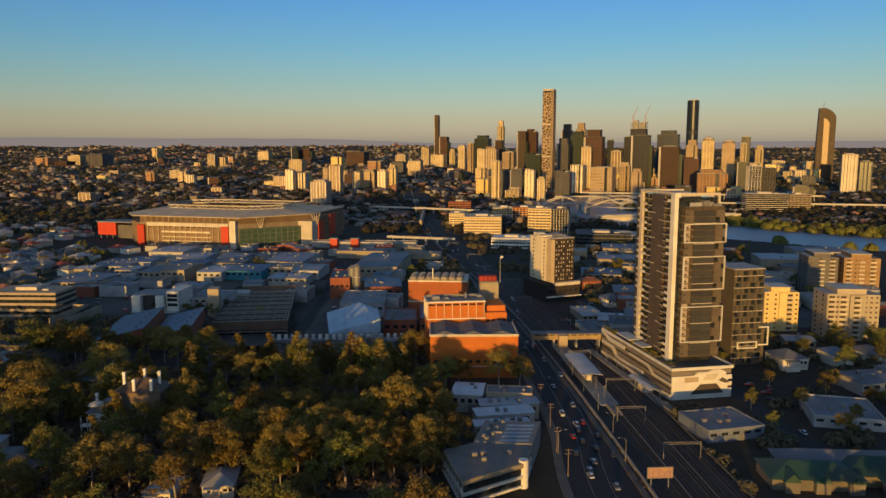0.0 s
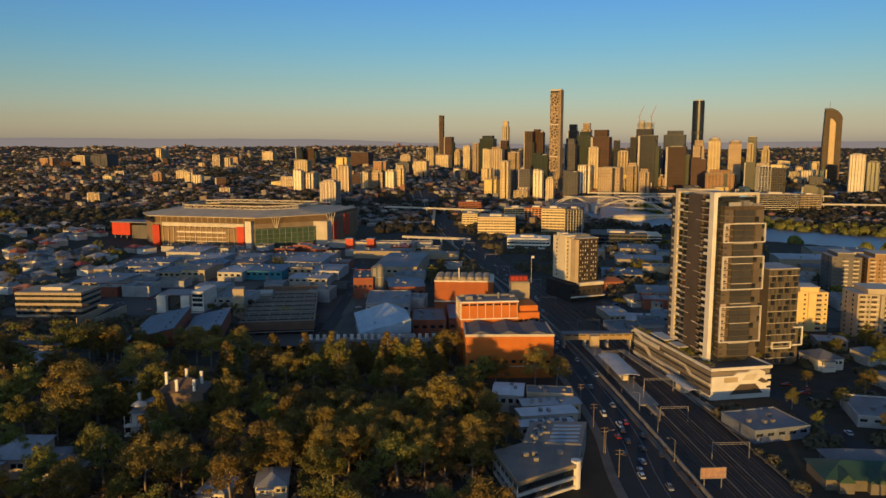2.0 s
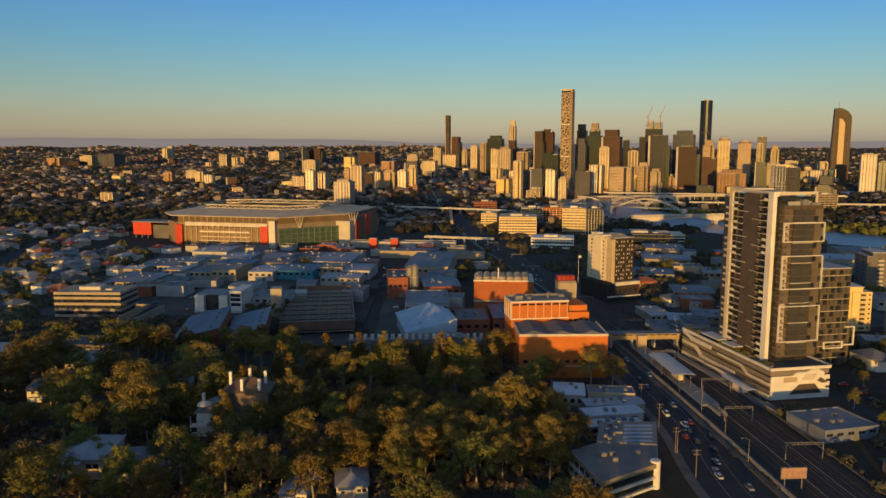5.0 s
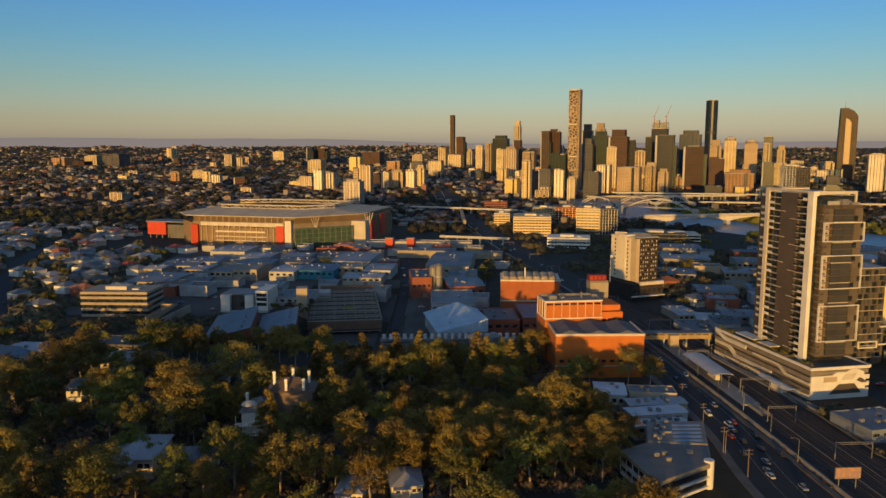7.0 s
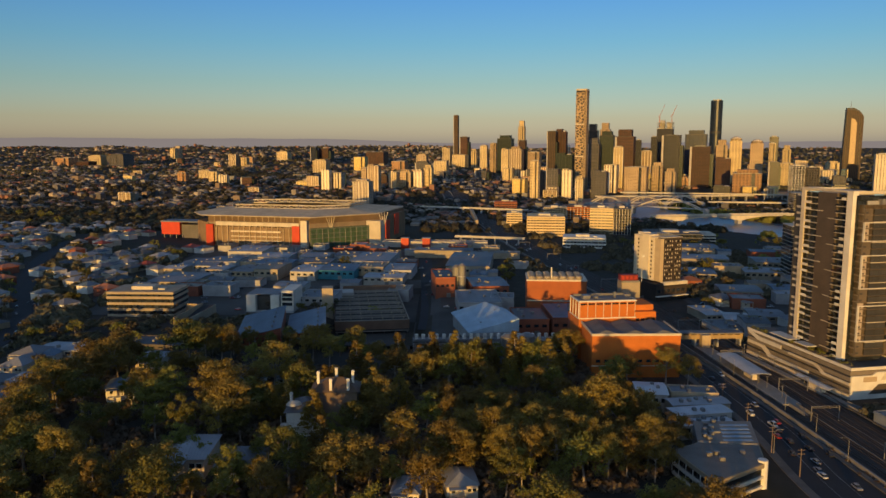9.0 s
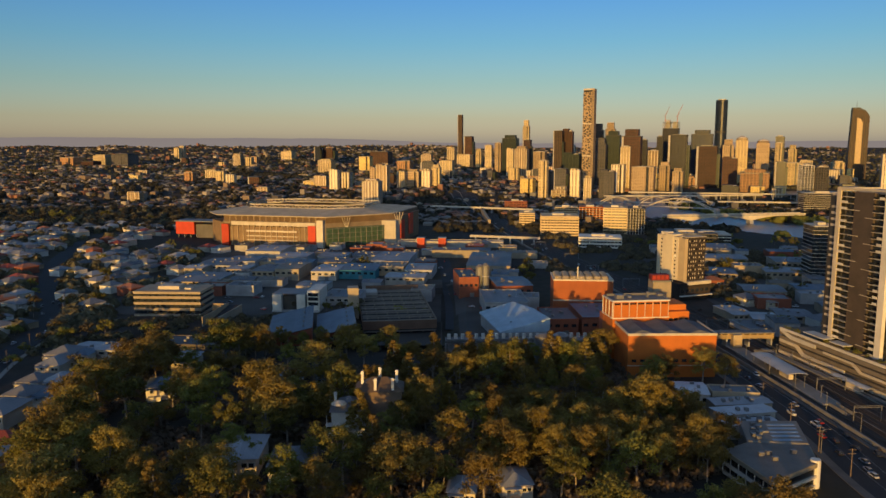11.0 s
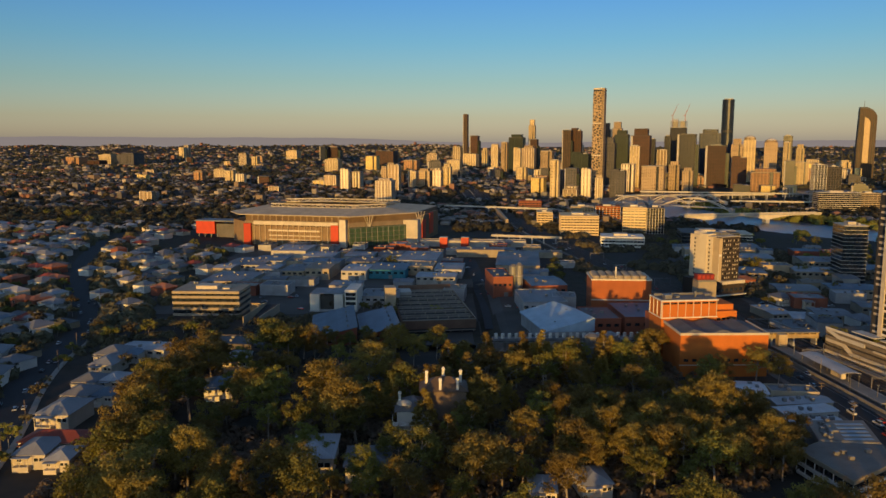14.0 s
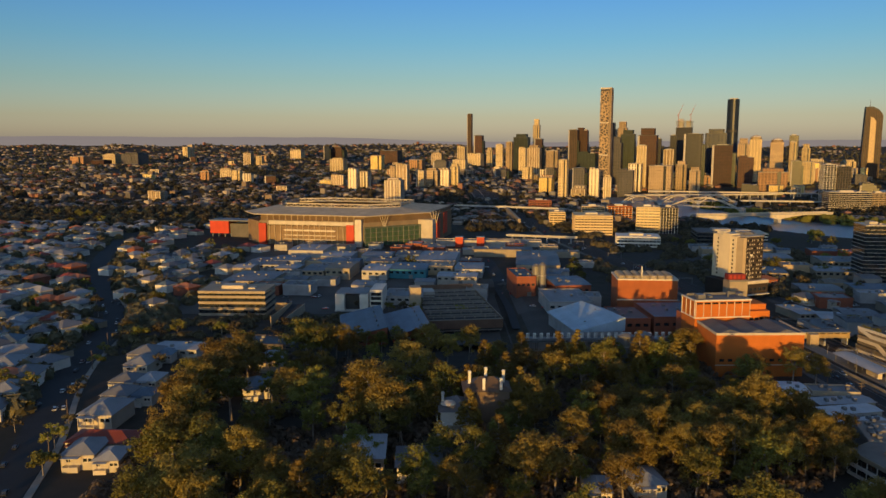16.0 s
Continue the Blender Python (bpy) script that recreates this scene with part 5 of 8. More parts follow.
def skillion(x, y, w, d, rz, low, high, label):
    """A brick shed whose one roof plane rises to one side: front-left corner at x, y."""
    FOOT.append((x + w / 2, y + d / 2, max(w, d) * 0.5 + 1, min(w, d)))
    t = thing("workshop", x, y, 0, rz, label, "building", "workshops and low commercial buildings")

    def wedge(x0, y0, x1, y1, a, b, base, thick):
        bm = bmesh.new()
        v = [bm.verts.new(p) for p in ((x0, y0, a - thick if base is None else base), (x1, y0, b - thick if base is None else base), (x1, y1, b - thick if base is None else base), (x0, y1, a - thick if base is None else base), (x0, y0, a), (x1, y0, b), (x1, y1, b), (x0, y1, a))]
        for f in ((3, 2, 1, 0), (4, 5, 6, 7), (0, 1, 5, 4), (1, 2, 6, 5), (2, 3, 7, 6), (3, 0, 4, 7)):
            bm.faces.new([v[k] for k in f])
        return bm

    part("wall", wedge(0, 0, w, d, low, high, -0.5, 0), BRICKD, t, "dark red brick wall")
    part("roof", wedge(-0.8, -0.8, w + 0.5, d + 0.5, low + 0.4, high + 0.4, None, 0.35), ROOF_SKY, t, "pale blue sheet roof")
    part("gutter", boxes((-1.1, -0.8, low - 0.2, -0.8, d + 0.5, low + 0.2)), STEEL, t)
    vent = mesh_of("roof_vent", tube(bmesh.new(), [(0, 0, 0), (0, 0, 0.9), (0, 0, 1.3)], [0.5, 0.5, 0.2], 8), STEEL)
    for k in range(5):
        place("roof_vent", vent, t, x=w * 0.8, y=6 + k * (d - 10) / 4, z=low + (high - low) * 0.8 + 0.3)
    pane = mesh_of("window", boxes((0, -0.1, 0, 2.4, 0.06, 1.5)), GLASS)
    for k in range(4):
        place("window", pane, t, x=2 + (w - 6) * k / 3, z=2.0)


skillion(-199, 421, 25, 60, 9, 4.6, 10.6, "brick shed with a pale blue sheet roof")
skillion(-171.5, 430, 22, 56, 9, 4.0, 9.2, "brick shed with a grey-blue sheet roof")


def tent_roof():
    t = thing("warehouse", -65, 424, 0, 7, "warehouse with a bright pale blue folded roof", "building", "workshops and low commercial buildings")
    t.matrix_basis = t.matrix_basis @ Matrix.Diagonal((0.96, 0.85, 1, 1))
    FOOT.append((-54, 448, 34, 30))
    low = prism(bmesh.new(), [(0, 0), (29, 0), (29, 44), (12, 60), (-3, 60)], 0, 8.4)
    part("wall", low, CONCRETE, t, "stained concrete wall")
    bm = bmesh.new()
    v = [bm.verts.new(p) for p in ((-1, -1, 8.2), (30, -1, 15.6), (30, 45, 13.0), (18, 56, 15.8), (-4, 61, 8.6), (12, 61, 9.0), (-1, -1, 7.8), (30, -1, 7.8), (30, 45, 7.8), (-4, 61, 7.8), (12, 61, 7.8))]
    for f in ((0, 1, 3), (0, 3, 4), (1, 2, 3), (2, 5, 3), (5, 4, 3), (0, 6, 7, 1), (1, 7, 8, 2), (2, 8, 10, 5), (5, 10, 9, 4), (4, 9, 6, 0), (6, 9, 10, 8, 7)):
        bm.faces.new([v[i] for i in f])
    part("roof", bm, sheet_metal("sky_blue_roof", (0.40, 0.50, 0.58), vary=0.1, rusty=0.05), t, "pale blue sheet roof")
    part("roof_vent", boxes((20, 30, 13.2, 21.5, 31.5, 15.2), (8, 12, 10.2, 9.2, 13.2, 11.6)), STEEL, t)


tent_roof()


# ---- houses on stilts with hipped roofs ----
def house(w, d, h, roof_h, roof, wall, label, porch=True, near=True):
    t = thing("house", 0, 0, 0, 0, label, "house", "timber houses of the suburb")
    part("wall", boxes((0, 0, 0, w, d, h)), wall, t)
    bm = bmesh.new()
    o = 0.7
    r = min(w, d) / 2
    if w >= d:
        rd = ((r, d / 2), (w - r, d / 2))
    else:
        rd = ((w / 2, r), (w / 2, d - r))
    v = [bm.verts.new(p) for p in ((-o, -o, h), (w + o, -o, h), (w + o, d + o, h), (-o, d + o, h), (*rd[0], h + roof_h), (*rd[1], h + roof_h))]
    fs = ((0, 1, 5, 4), (1, 2, 5), (2, 3, 4, 5), (3, 0, 4)) if w >= d else ((0, 1, 4), (1, 2, 5, 4), (2, 3, 5), (3, 0, 4, 5))
    for f in (*fs, (3, 2, 1, 0)):
        bm.faces.new([v[i] for i in f])
    part("roof", bm, roof, t)
    if porch:
        part("porch_roof", prism(bmesh.new(), [(w * 0.05, -2.8), (w * 0.6, -2.8), (w * 0.6, 0), (w * 0.05, 0)], h - 0.6, h - 0.35), roof, t)
        part("porch", boxes((w * 0.08, -2.5, 0.0, w * 0.57, 0, h * 0.35), *[(w * f, -2.5, h * 0.35, w * f + 0.2, -2.3, h - 0.6) for f in (0.08, 0.3, 0.55)]), wall, t)
    me = mesh_of("window", boxes((0, -0.08, 0, 1.5, 0.05, 1.3)), GLASS) if near else None
    trim = mesh_of("frame", boxes((-0.12, -0.14, -0.12, 0.0, -0.004, 1.42), (1.5, -0.14, -0.12, 1.62, -0.004, 1.42), (0.0, -0.14, 1.3, 1.5, -0.004, 1.42), (-0.2, -0.2, -0.24, 1.7, -0.004, -0.12)), WHITE) if near else None
    for f in (0.15, 0.66, 0.82) if near else ():
        place("frame", trim, place("window", me, t, x=w * f, z=h * 0.55))
    return t


HOUSES = [
    house(13, 15, 5.5, 3.0, ROOF_GREY, WHITE, "white timber house with a grey hipped roof"),
    house(12, 17, 6.0, 2.8, ROOF_WHITE, CREAM, "cream timber house with a pale hipped roof"),
    house(16, 12, 4.5, 2.8, ROOF_DARK, TAN, "tan house with a dark hipped roof", False),
    house(14, 14, 5.0, 3.2, ROOF_RED, CREAM, "cream house with a red hipped roof"),
    house(15, 11, 6.5, 2.6, ROOF_TILE, BRICKD, "brick house with a terracotta roof", False),
    house(12, 14, 6.0, 2.8, ROOF_BLUE, WHITE, "white house with a blue-grey hipped roof"),
]
FAR_HOUSES = [
    house(13, 15, 5.5, 3.0, ROOF_GREY, WHITE, "white timber house with a grey hipped roof", False, False),
    house(12, 17, 6.0, 2.8, ROOF_WHITE, CREAM, "cream timber house with a pale hipped roof", False, False),
    house(16, 12, 4.5, 2.8, ROOF_DARK, TAN, "tan house with a dark hipped roof", False, False),
    house(14, 14, 5.0, 3.2, ROOF_RED, CREAM, "cream house with a red hipped roof", False, False),
    house(15, 11, 6.5, 2.6, ROOF_TILE, BRICKD, "brick house with a terracotta roof", False, False),
    house(12, 14, 6.0, 2.8, ROOF_BLUE, WHITE, "white house with a blue-grey hipped roof", False, False),
]
for i, hb in enumerate(HOUSES):
    hb.matrix_basis = pose(-352 - 22 * i, 330 + 11 * i, 0, 0, 0, -20)
for i, hb in enumerate(FAR_HOUSES):
    hb.matrix_basis = pose(-620 - 24 * i, 640 + 11 * i, 0, 0, 0, -24)

def street_x(y):
    return float(np.interp(y, (150, 262, 300, 344, 391, 438, 480, 512, 600, 760, 900), (-268, -296, -308, -324, -337, -345, -357, -370, -420, -490, -530)))


rnd = random.Random(11)
ANG = radians(-24)
spots = []
count = 0
for a in range(-40, 41):
    for b in range(-30, 60):
        u, v = a * 19.0, b * 27.0 + (8 if b % 2 else 0)
        x = -640 + u * math.cos(ANG) - v * math.sin(ANG)
        y = 760 + u * math.sin(ANG) + v * math.cos(ANG)
        x += rnd.uniform(-2.5, 2.5)
        y += rnd.uniform(-3, 3)
        if not (-1000 < x < -170 and 250 < y < 1330):
            continue
        if y < 300 or abs(x - street_x(y)) < 17 or y < 520 and x > -335 or y < 900 and x > -345 or x > -460 + max(0, y - 1080) * 1.2 and 820 < y < 1110:
            continue
        if x < -160 - y * 0.66 - 10:
            continue
        if rnd.random() < 0.12:
            continue
        spots.append((x, y))
rnd.shuffle(spots)
spots.sort(key=lambda p: p[1])
house_spots = spots[:285]
for x, y in house_spots:
    k = rnd.choices(range(6), (5, 6, 3, 1.4, 1.2, 4))[0]
    s = rnd.uniform(0.85, 1.15)
    copy_thing((HOUSES if y < 530 else FAR_HOUSES)[k], pose(x, y, ground_height(x, y) - 0.1, 0, 0, -24 + rnd.choice((0, 0, 180, 90)) + rnd.uniform(-4, 4)) @ Matrix.Diagonal((s, s, rnd.uniform(0.9, 1.1), 1)))


# ---- the far suburbs: too many to count ----
def far_field(name, count, region, mats, label, seed, size, keep):
    r = random.Random(seed)
    rows = [([], []) for m in mats]
    n = 0
    while n < count:
        y = region[2] + (region[3] - region[2]) * r.random() ** 1.25
        x = r.uniform(-0.62 * y - 150, 0.62 * y + 10)
        n += 1
        if not keep(x, y):
            continue
        z = ground_height(x, y)
        w, d, h = r.uniform(*size[0]), r.uniform(*size[0]), r.uniform(*size[1]) * (1 + (1.6 if r.random() < 0.025 else 0))
        a = r.uniform(-0.5, -0.2)
        c, s = math.cos(a), math.sin(a)
        verts, faces = rows[r.randrange(len(mats))]
        i = len(verts)
        hip = r.random() < 0.75 and h < 9
        for zz in (z - 1, z + h):
            for px, py in ((-w, -d), (w, -d), (w, d), (-w, d)):
                verts.append((x + (px * c - py * s) / 2, y + (px * s + py * c) / 2, zz))
        faces += [(i, i + 1, i + 5, i + 4), (i + 1, i + 2, i + 6, i + 5), (i + 2, i + 3, i + 7, i + 6), (i + 3, i, i + 4, i + 7)]
        if hip:
            verts.append((x, y, z + h + min(w, d) * 0.2))
            faces += [(i + 4, i + 5, i + 8), (i + 5, i + 6, i + 8), (i + 6, i + 7, i + 8), (i + 7, i + 4, i + 8)]
        else:
            faces.append((i + 4, i + 5, i + 6, i + 7))
    for (verts, faces), m in zip(rows, mats):
        tagged(new(name, raw_mesh(name, verts, faces, m)), label, "houses", kind="stuff")


def island_mat(name, cols, rough=0.7):
    m, n, l, b = nodes_of(name, rough, 0.0, 0.3)
    g = n.new("ShaderNodeNewGeometry")
    q = n.new("ShaderNodeValToRGB")
    q.color_ramp.interpolation = "CONSTANT"
    while len(q.color_ramp.elements) < len(cols):
        q.color_ramp.elements.new(0.5)
    for i, c in enumerate(cols):
        q.color_ramp.elements[i].position = i / len(cols)
        q.color_ramp.elements[i].color = (*c, 1)
    l.new(g.outputs["Random Per Island"], q.inputs[0])
    f = noise_of(n, l, 0.3, 3)
    l.new(mixc(n, l, mathn(n, l, "MULTIPLY", f, 0.5), q.outputs[0], (0.12, 0.1, 0.085)), b.inputs["Base Color"])
    return m


FARM = island_mat("far_house_paint", [(0.27, 0.225, 0.18), (0.13, 0.118, 0.11), (0.23, 0.16, 0.105), (0.08, 0.072, 0.072), (0.23, 0.095, 0.055), (0.22, 0.205, 0.185), (0.16, 0.16, 0.17), (0.31, 0.255, 0.19), (0.44, 0.36, 0.27), (0.28, 0.12, 0.068), (0.2, 0.168, 0.137)])


def road_gap(x, y):
    p = Vector((x, y))
    return min((p - q).length for q in ROAD[20::2] + LINE[20::2])


def town_keep(x, y):
    if -760 < x < -400 and 2150 < y < 2420:
        return False
    if river_gap(x, y) < 100 or (-380 < x < -120 and 840 < y < 1090):
        return False
    if y < 1330 and -1000 < x < -345:
        return False
    if road_gap(x, y) < 26:
        return False
    if x > 0.2 * y and noise.noise((x / 60, y / 60, 3.0)) < 0.18:
        return False
    return True


far_field("far_houses", 3300, (0, 0, 1080, 2100), [FARM], "sunlit far houses of many colours among trees", 3, ((8, 15), (3.5, 6.5)), town_keep)
far_field("far_houses", 4300, (0, 0, 2000, 4850), [FARM], "sunlit far houses of many colours among trees", 4, ((9, 20), (3.5, 6.5)), town_keep)

# ---- mid-distance offices and flats ----
def flats(x, y, rz, w, d, floors, fh, wall, label, stacks, windows, step=0.0):
    """Front-left corner at x, y: plain walls with stacks of projecting balconies and single windows, a stepped roofline."""
    t = thing("apartment_block", x, y, 0, rz, label, "building")
    FOOT.append((x + w / 2, y + d / 2, max(w, d) * 0.5 + 1, min(w, d)))
    h = floors * fh + 0.8
    part("wall", boxes((0, 0, 0, w, d, h)), wall, t)
    part("upper_wall", boxes((w * 0.2, 1.2, h, w * 0.75, d - 1, h + fh * 0.9)), wall, t)
    part("roof_edge", boxes((w * 0.2 - 0.5, 0.7, h + fh * 0.9, w * 0.75 + 0.5, d - 0.5, h + fh * 0.9 + 0.4)), CREAM, t)
    part("roof_deck", boxes((0.3, 0.3, h, w * 0.2 - 0.6, d - 0.3, h + 0.15)), CONCRETE, t)
    if step:
        part("bay", boxes((w * 0.42, -step, 0, w * 0.72, 0.3, h - 0.4)), wall, t)
    bal = mesh_of("balcony", boxes((0, -1.5, 0, 4.2, 0.1, 0.22), (0, -1.5, 0.22, 4.2, -1.36, 1.1)), CREAM)
    dark = mesh_of("balcony_door", boxes((0.5, -0.12, 0.25, 3.6, 0.05, 2.2)), GLASSB)
    win = mesh_of("window", boxes((0, -0.1, 1.0, 1.2, 0.05, 2.1)), GLASSB)
    sill = mesh_of("sill", boxes((-0.1, -0.2, 0.86, 1.3, -0.004, 1.0)), CREAM)
    side = mesh_of("window", boxes((-0.1, 0, 0.9, 0.05, 1.6, 2.2)), GLASS)
    for k in range(floors):
        z = 0.5 + fh * k
        for f in stacks:
            yy = -step if step and 0.42 <= f < 0.7 else 0.0
            place("balcony_door", dark, place("balcony", bal, t, x=w * f, y=yy, z=z))
        for f in windows:
            place("sill", sill, place("window", win, t, x=w * f, z=z))
        for f in (0.25, 0.7):
            place("window", side, t, y=d * f, z=z)
    return t


def checker_flats(x, y, rz, w, d, floors, fh):
    t = thing("apartment_block", x, y, 0, rz, "dark bronze apartment block with staggered recessed balconies", "building")
    FOOT.append((x + w / 2, y + d / 2, max(w, d) * 0.5 + 1, min(w, d)))
    body = surface("wing_panel", (0.115, 0.09, 0.06), (0.075, 0.06, 0.042))
    part("wall", boxes((0, 0, 0, w, d, floors * fh + 1)), body, t)
    rec = mesh_of("recess", boxes((0, -0.1, 0.3, 2.4, 0.05, fh - 0.35)), GLASS)
    slim = mesh_of("recess", boxes((0, -0.1, 0.2, 1.0, 0.05, fh)), DARK)
    slab = mesh_of("slab_edge", boxes((-0.15, -0.3, 0, w + 0.15, 0.0, 0.22)), CREAM)
    for k in range(floors):
        z = 0.6 + fh * k
        for j in range(4):
            place("recess", (rec if (k * 7 + j * 5) % 3 else slim), t, x=0.7 + j * w / 4 + (0.9 if (k // 2 + j) % 2 else 0), z=z)
            if (k // 2 + j) % 2 == 0:
                place("recess", slim, t, x=3.3 + j * w / 4, z=z)
        if k % 2:
            place("slab_edge", slab, t, z=z)
    part("roof_edge", boxes((-0.2, -0.3, floors * fh + 1, w + 0.2, d + 0.2, floors * fh + 1.5)), CONCRETE, t)
    part("white_frame", boxes((w - 2, -1.2, 20, w + 3.5, -0.4, 20.6), (w + 2.9, -1.2, 11, w + 3.5, -0.4, 20), (w - 2, -1.2, 10.4, w + 3.5, -0.4, 11)), WHITE, t)
    part("white_frame", boxes((3, -1.2, 9, w - 3, -0.4, 9.5), (3, -1.2, 12.2, w - 3, -0.4, 12.7), (3, -1.2, 9.5, 3.5, -0.4, 12.2), (w - 3.5, -1.2, 9.5, w - 3, -0.4, 12.2)), WHITE, t)
    part("side_bay", boxes((w, 2, 0, w + 3, 14, 21)), body, t)



GOLDC = surface("golden_cream_render", (0.62, 0.46, 0.25), (0.5, 0.36, 0.19))
banded_building("curved_office", 27, 960, -6, 48, 50, 7, 3.5, GOLDC, GLASSB, "cream office block with long window bands", 1.9, 12)
banded_building("apartment_block", 9, 1060, -6, 22, 40, 6, 3.3, GOLDC, GLASSB, "cream apartment block with long balconies", 1.5, 4)
banded_building("brick_block", 10, 1330, -6, 40, 40, 5, 3.3, BRICKD, GLASS, "brick office block with a pale roof", 1.7, 8)
banded_building("apartment_block", 80, 1200, -10, 36, 40, 5, 3.3, GOLDC, GLASSB, "cream apartment block with balconies", 1.3, 8)
banded_building("orange_block", 104, 1120, -10, 36, 40, 7, 3.3, BRICK, GLASS, "orange brick apartment block with white piers", 1.3, 7, pier_mat=WHITE)
banded_building("glass_office", 112, 985, -14, 30, 40, 9, 3.7, GOLDC, GLASSB, "cream office with a tall dark glass bay", 1.8, 6)
banded_building("glass_office", 141, 975, -14, 22, 42, 9, 3.7, surface("dark_band", (0.12, 0.11, 0.10)), GLASS, "dark glass office with pale slab edges", 1.2, 6, pier_mat=CREAM)
banded_building("low_office", 55, 846, -10, 48, 34, 3, 3.8, WHITE, GLASS, "low white office with square windows", 2.0, 12)
banded_building("round_office", 156, 875, -10, 64, 50, 3, 4.2, surface("dark_band", (0.12, 0.11, 0.10)), GLASS, "low dark office with a pale roof edge", 1.0, 0, roof=ROOF_WHITE)
banded_building("riverside_flats", 195, 880, -8, 44, 40, 3, 3.6, CREAM, GLASS, "low cream riverside flats with balconies", 1.5, 0)
banded_building("hotel", 525, 1300, -8, 70, 30, 10, 3.3, CREAM, GLASS, "curved hotel with cream balcony bands", 0.7, 4, pier_mat=BRONZE)
banded_building("apartment_tower", 585, 1440, -10, 22, 26, 24, 3.2, WHITE, GLASS, "dark apartment tower with white vertical strips", 0.5, 4)
banded_building("apartment_tower", 607, 1432, -10, 24, 26, 23, 3.2, BRONZE, GLASS, "dark bronze apartment tower with pale piers", 0.8, 5)
banded_building("apartment_block", 620, 1340, -8, 36, 30, 9, 3.2, TAN, GLASS, "tan apartment block with balconies", 1.2, 5)
banded_building("apartment_tower", 208, 620, -8, 20, 26, 15, 3.2, CREAM, GLASS, "dark glass apartment tower with white slab edges", 0.3, 0)
checker_flats(152.5, 386, 11, 17.5, 20, 16, 3.15)
yellow = surface("yellow_render", (0.66, 0.48, 0.2), (0.52, 0.37, 0.16))
flats(202, 462, -4, 21, 17, 8, 3.0, yellow, "warm yellow rendered apartment block with balconies", (0.62,), (0.06, 0.3, 0.46, 0.9), 1.2)
flats(230, 440, -6, 30, 22, 9, 3.0, surface("sand_render", (0.42, 0.35, 0.25), (0.3, 0.25, 0.18)), "cream apartment block with stacked corner balconies", (0.02, 0.24, 0.48), (0.18, 0.72, 0.82, 0.92), 1.5)
flats(286, 580, -10, 22, 26, 9, 3.2, surface("grey_cladding", (0.15, 0.135, 0.12)), "grey apartment block with a glazed corner", (0.35, 0.7), (0.08, 0.6), 0.8)
flats(311, 574, -10, 26, 26, 9, 3.2, surface("ochre_cladding", (0.34, 0.21, 0.1)), "tan apartment block with stacked balconies", (0.05, 0.4, 0.72), (0.3,), 1.0)
shed(222, 560, 42, 46, 10, -10, ROOF_GREY, WHITE, "low white office with a grey roof", kind_of="flat")
shed(154, 298, 27, 28, 4.5, -14, ROOF_GREY, CONCRETE, "low hall with a flat grey roof", kind_of="flat")
shed(195, 336, 22, 20, 6, 10, ROOF_GREY, WHITE, "white stucco villa with a pale roof")
shed(104, 280, 25, 22, 4.8, 14, ROOF_GREY, surface("blue_grey_render", (0.16, 0.18, 0.22)), "low grey-roofed shop with posters", kind_of="flat")
for x, y, w, d, h, roof in ((180, 640, 40, 30, 7, ROOF_WHITE), (120, 640, 34, 36, 6, ROOF_BLUE), (130, 560, 30, 30, 6, ROOF_GREY), (170, 560, 36, 26, 7, ROOF_BLUE), (210, 690, 50, 36, 8, ROOF_GREY), (150, 720, 44, 34, 7, ROOF_WHITE), (120, 480, 22, 24, 5, ROOF_GREY), (100, 470, 16, 22, 5, ROOF_WHITE), (160, 500, 26, 22, 6, ROOF_GREY), (195, 415, 16, 14, 6, ROOF_WHITE), (240, 640, 40, 34, 8, ROOF_BLUE), (300, 700, 50, 40, 10, ROOF_WHITE), (360, 760, 60, 40, 9, ROOF_GREY), (170, 790, 40, 40, 8, ROOF_GREY)):
    shed(x, y, w, d, h, -10, roof, CREAM, "low commercial building with a sheet roof")


shed(-32, 764, 30, 18, 6, -4, ROOF_TAN, CREAM, "low lot building with a tan roof")
shed(-18, 700, 18, 14, 5, -4, ROOF_GREY, CONCRETE, "low lot building with a grey roof", kind_of="flat")


shed(262, 520, 40, 30, 7, -8, ROOF_GREY, WHITE, "white riverside office with a grey roof", kind_of="flat")
shed(318, 640, 36, 30, 8, -8, ROOF_WHITE, CREAM, "cream riverside office with a pale roof", kind_of="flat")


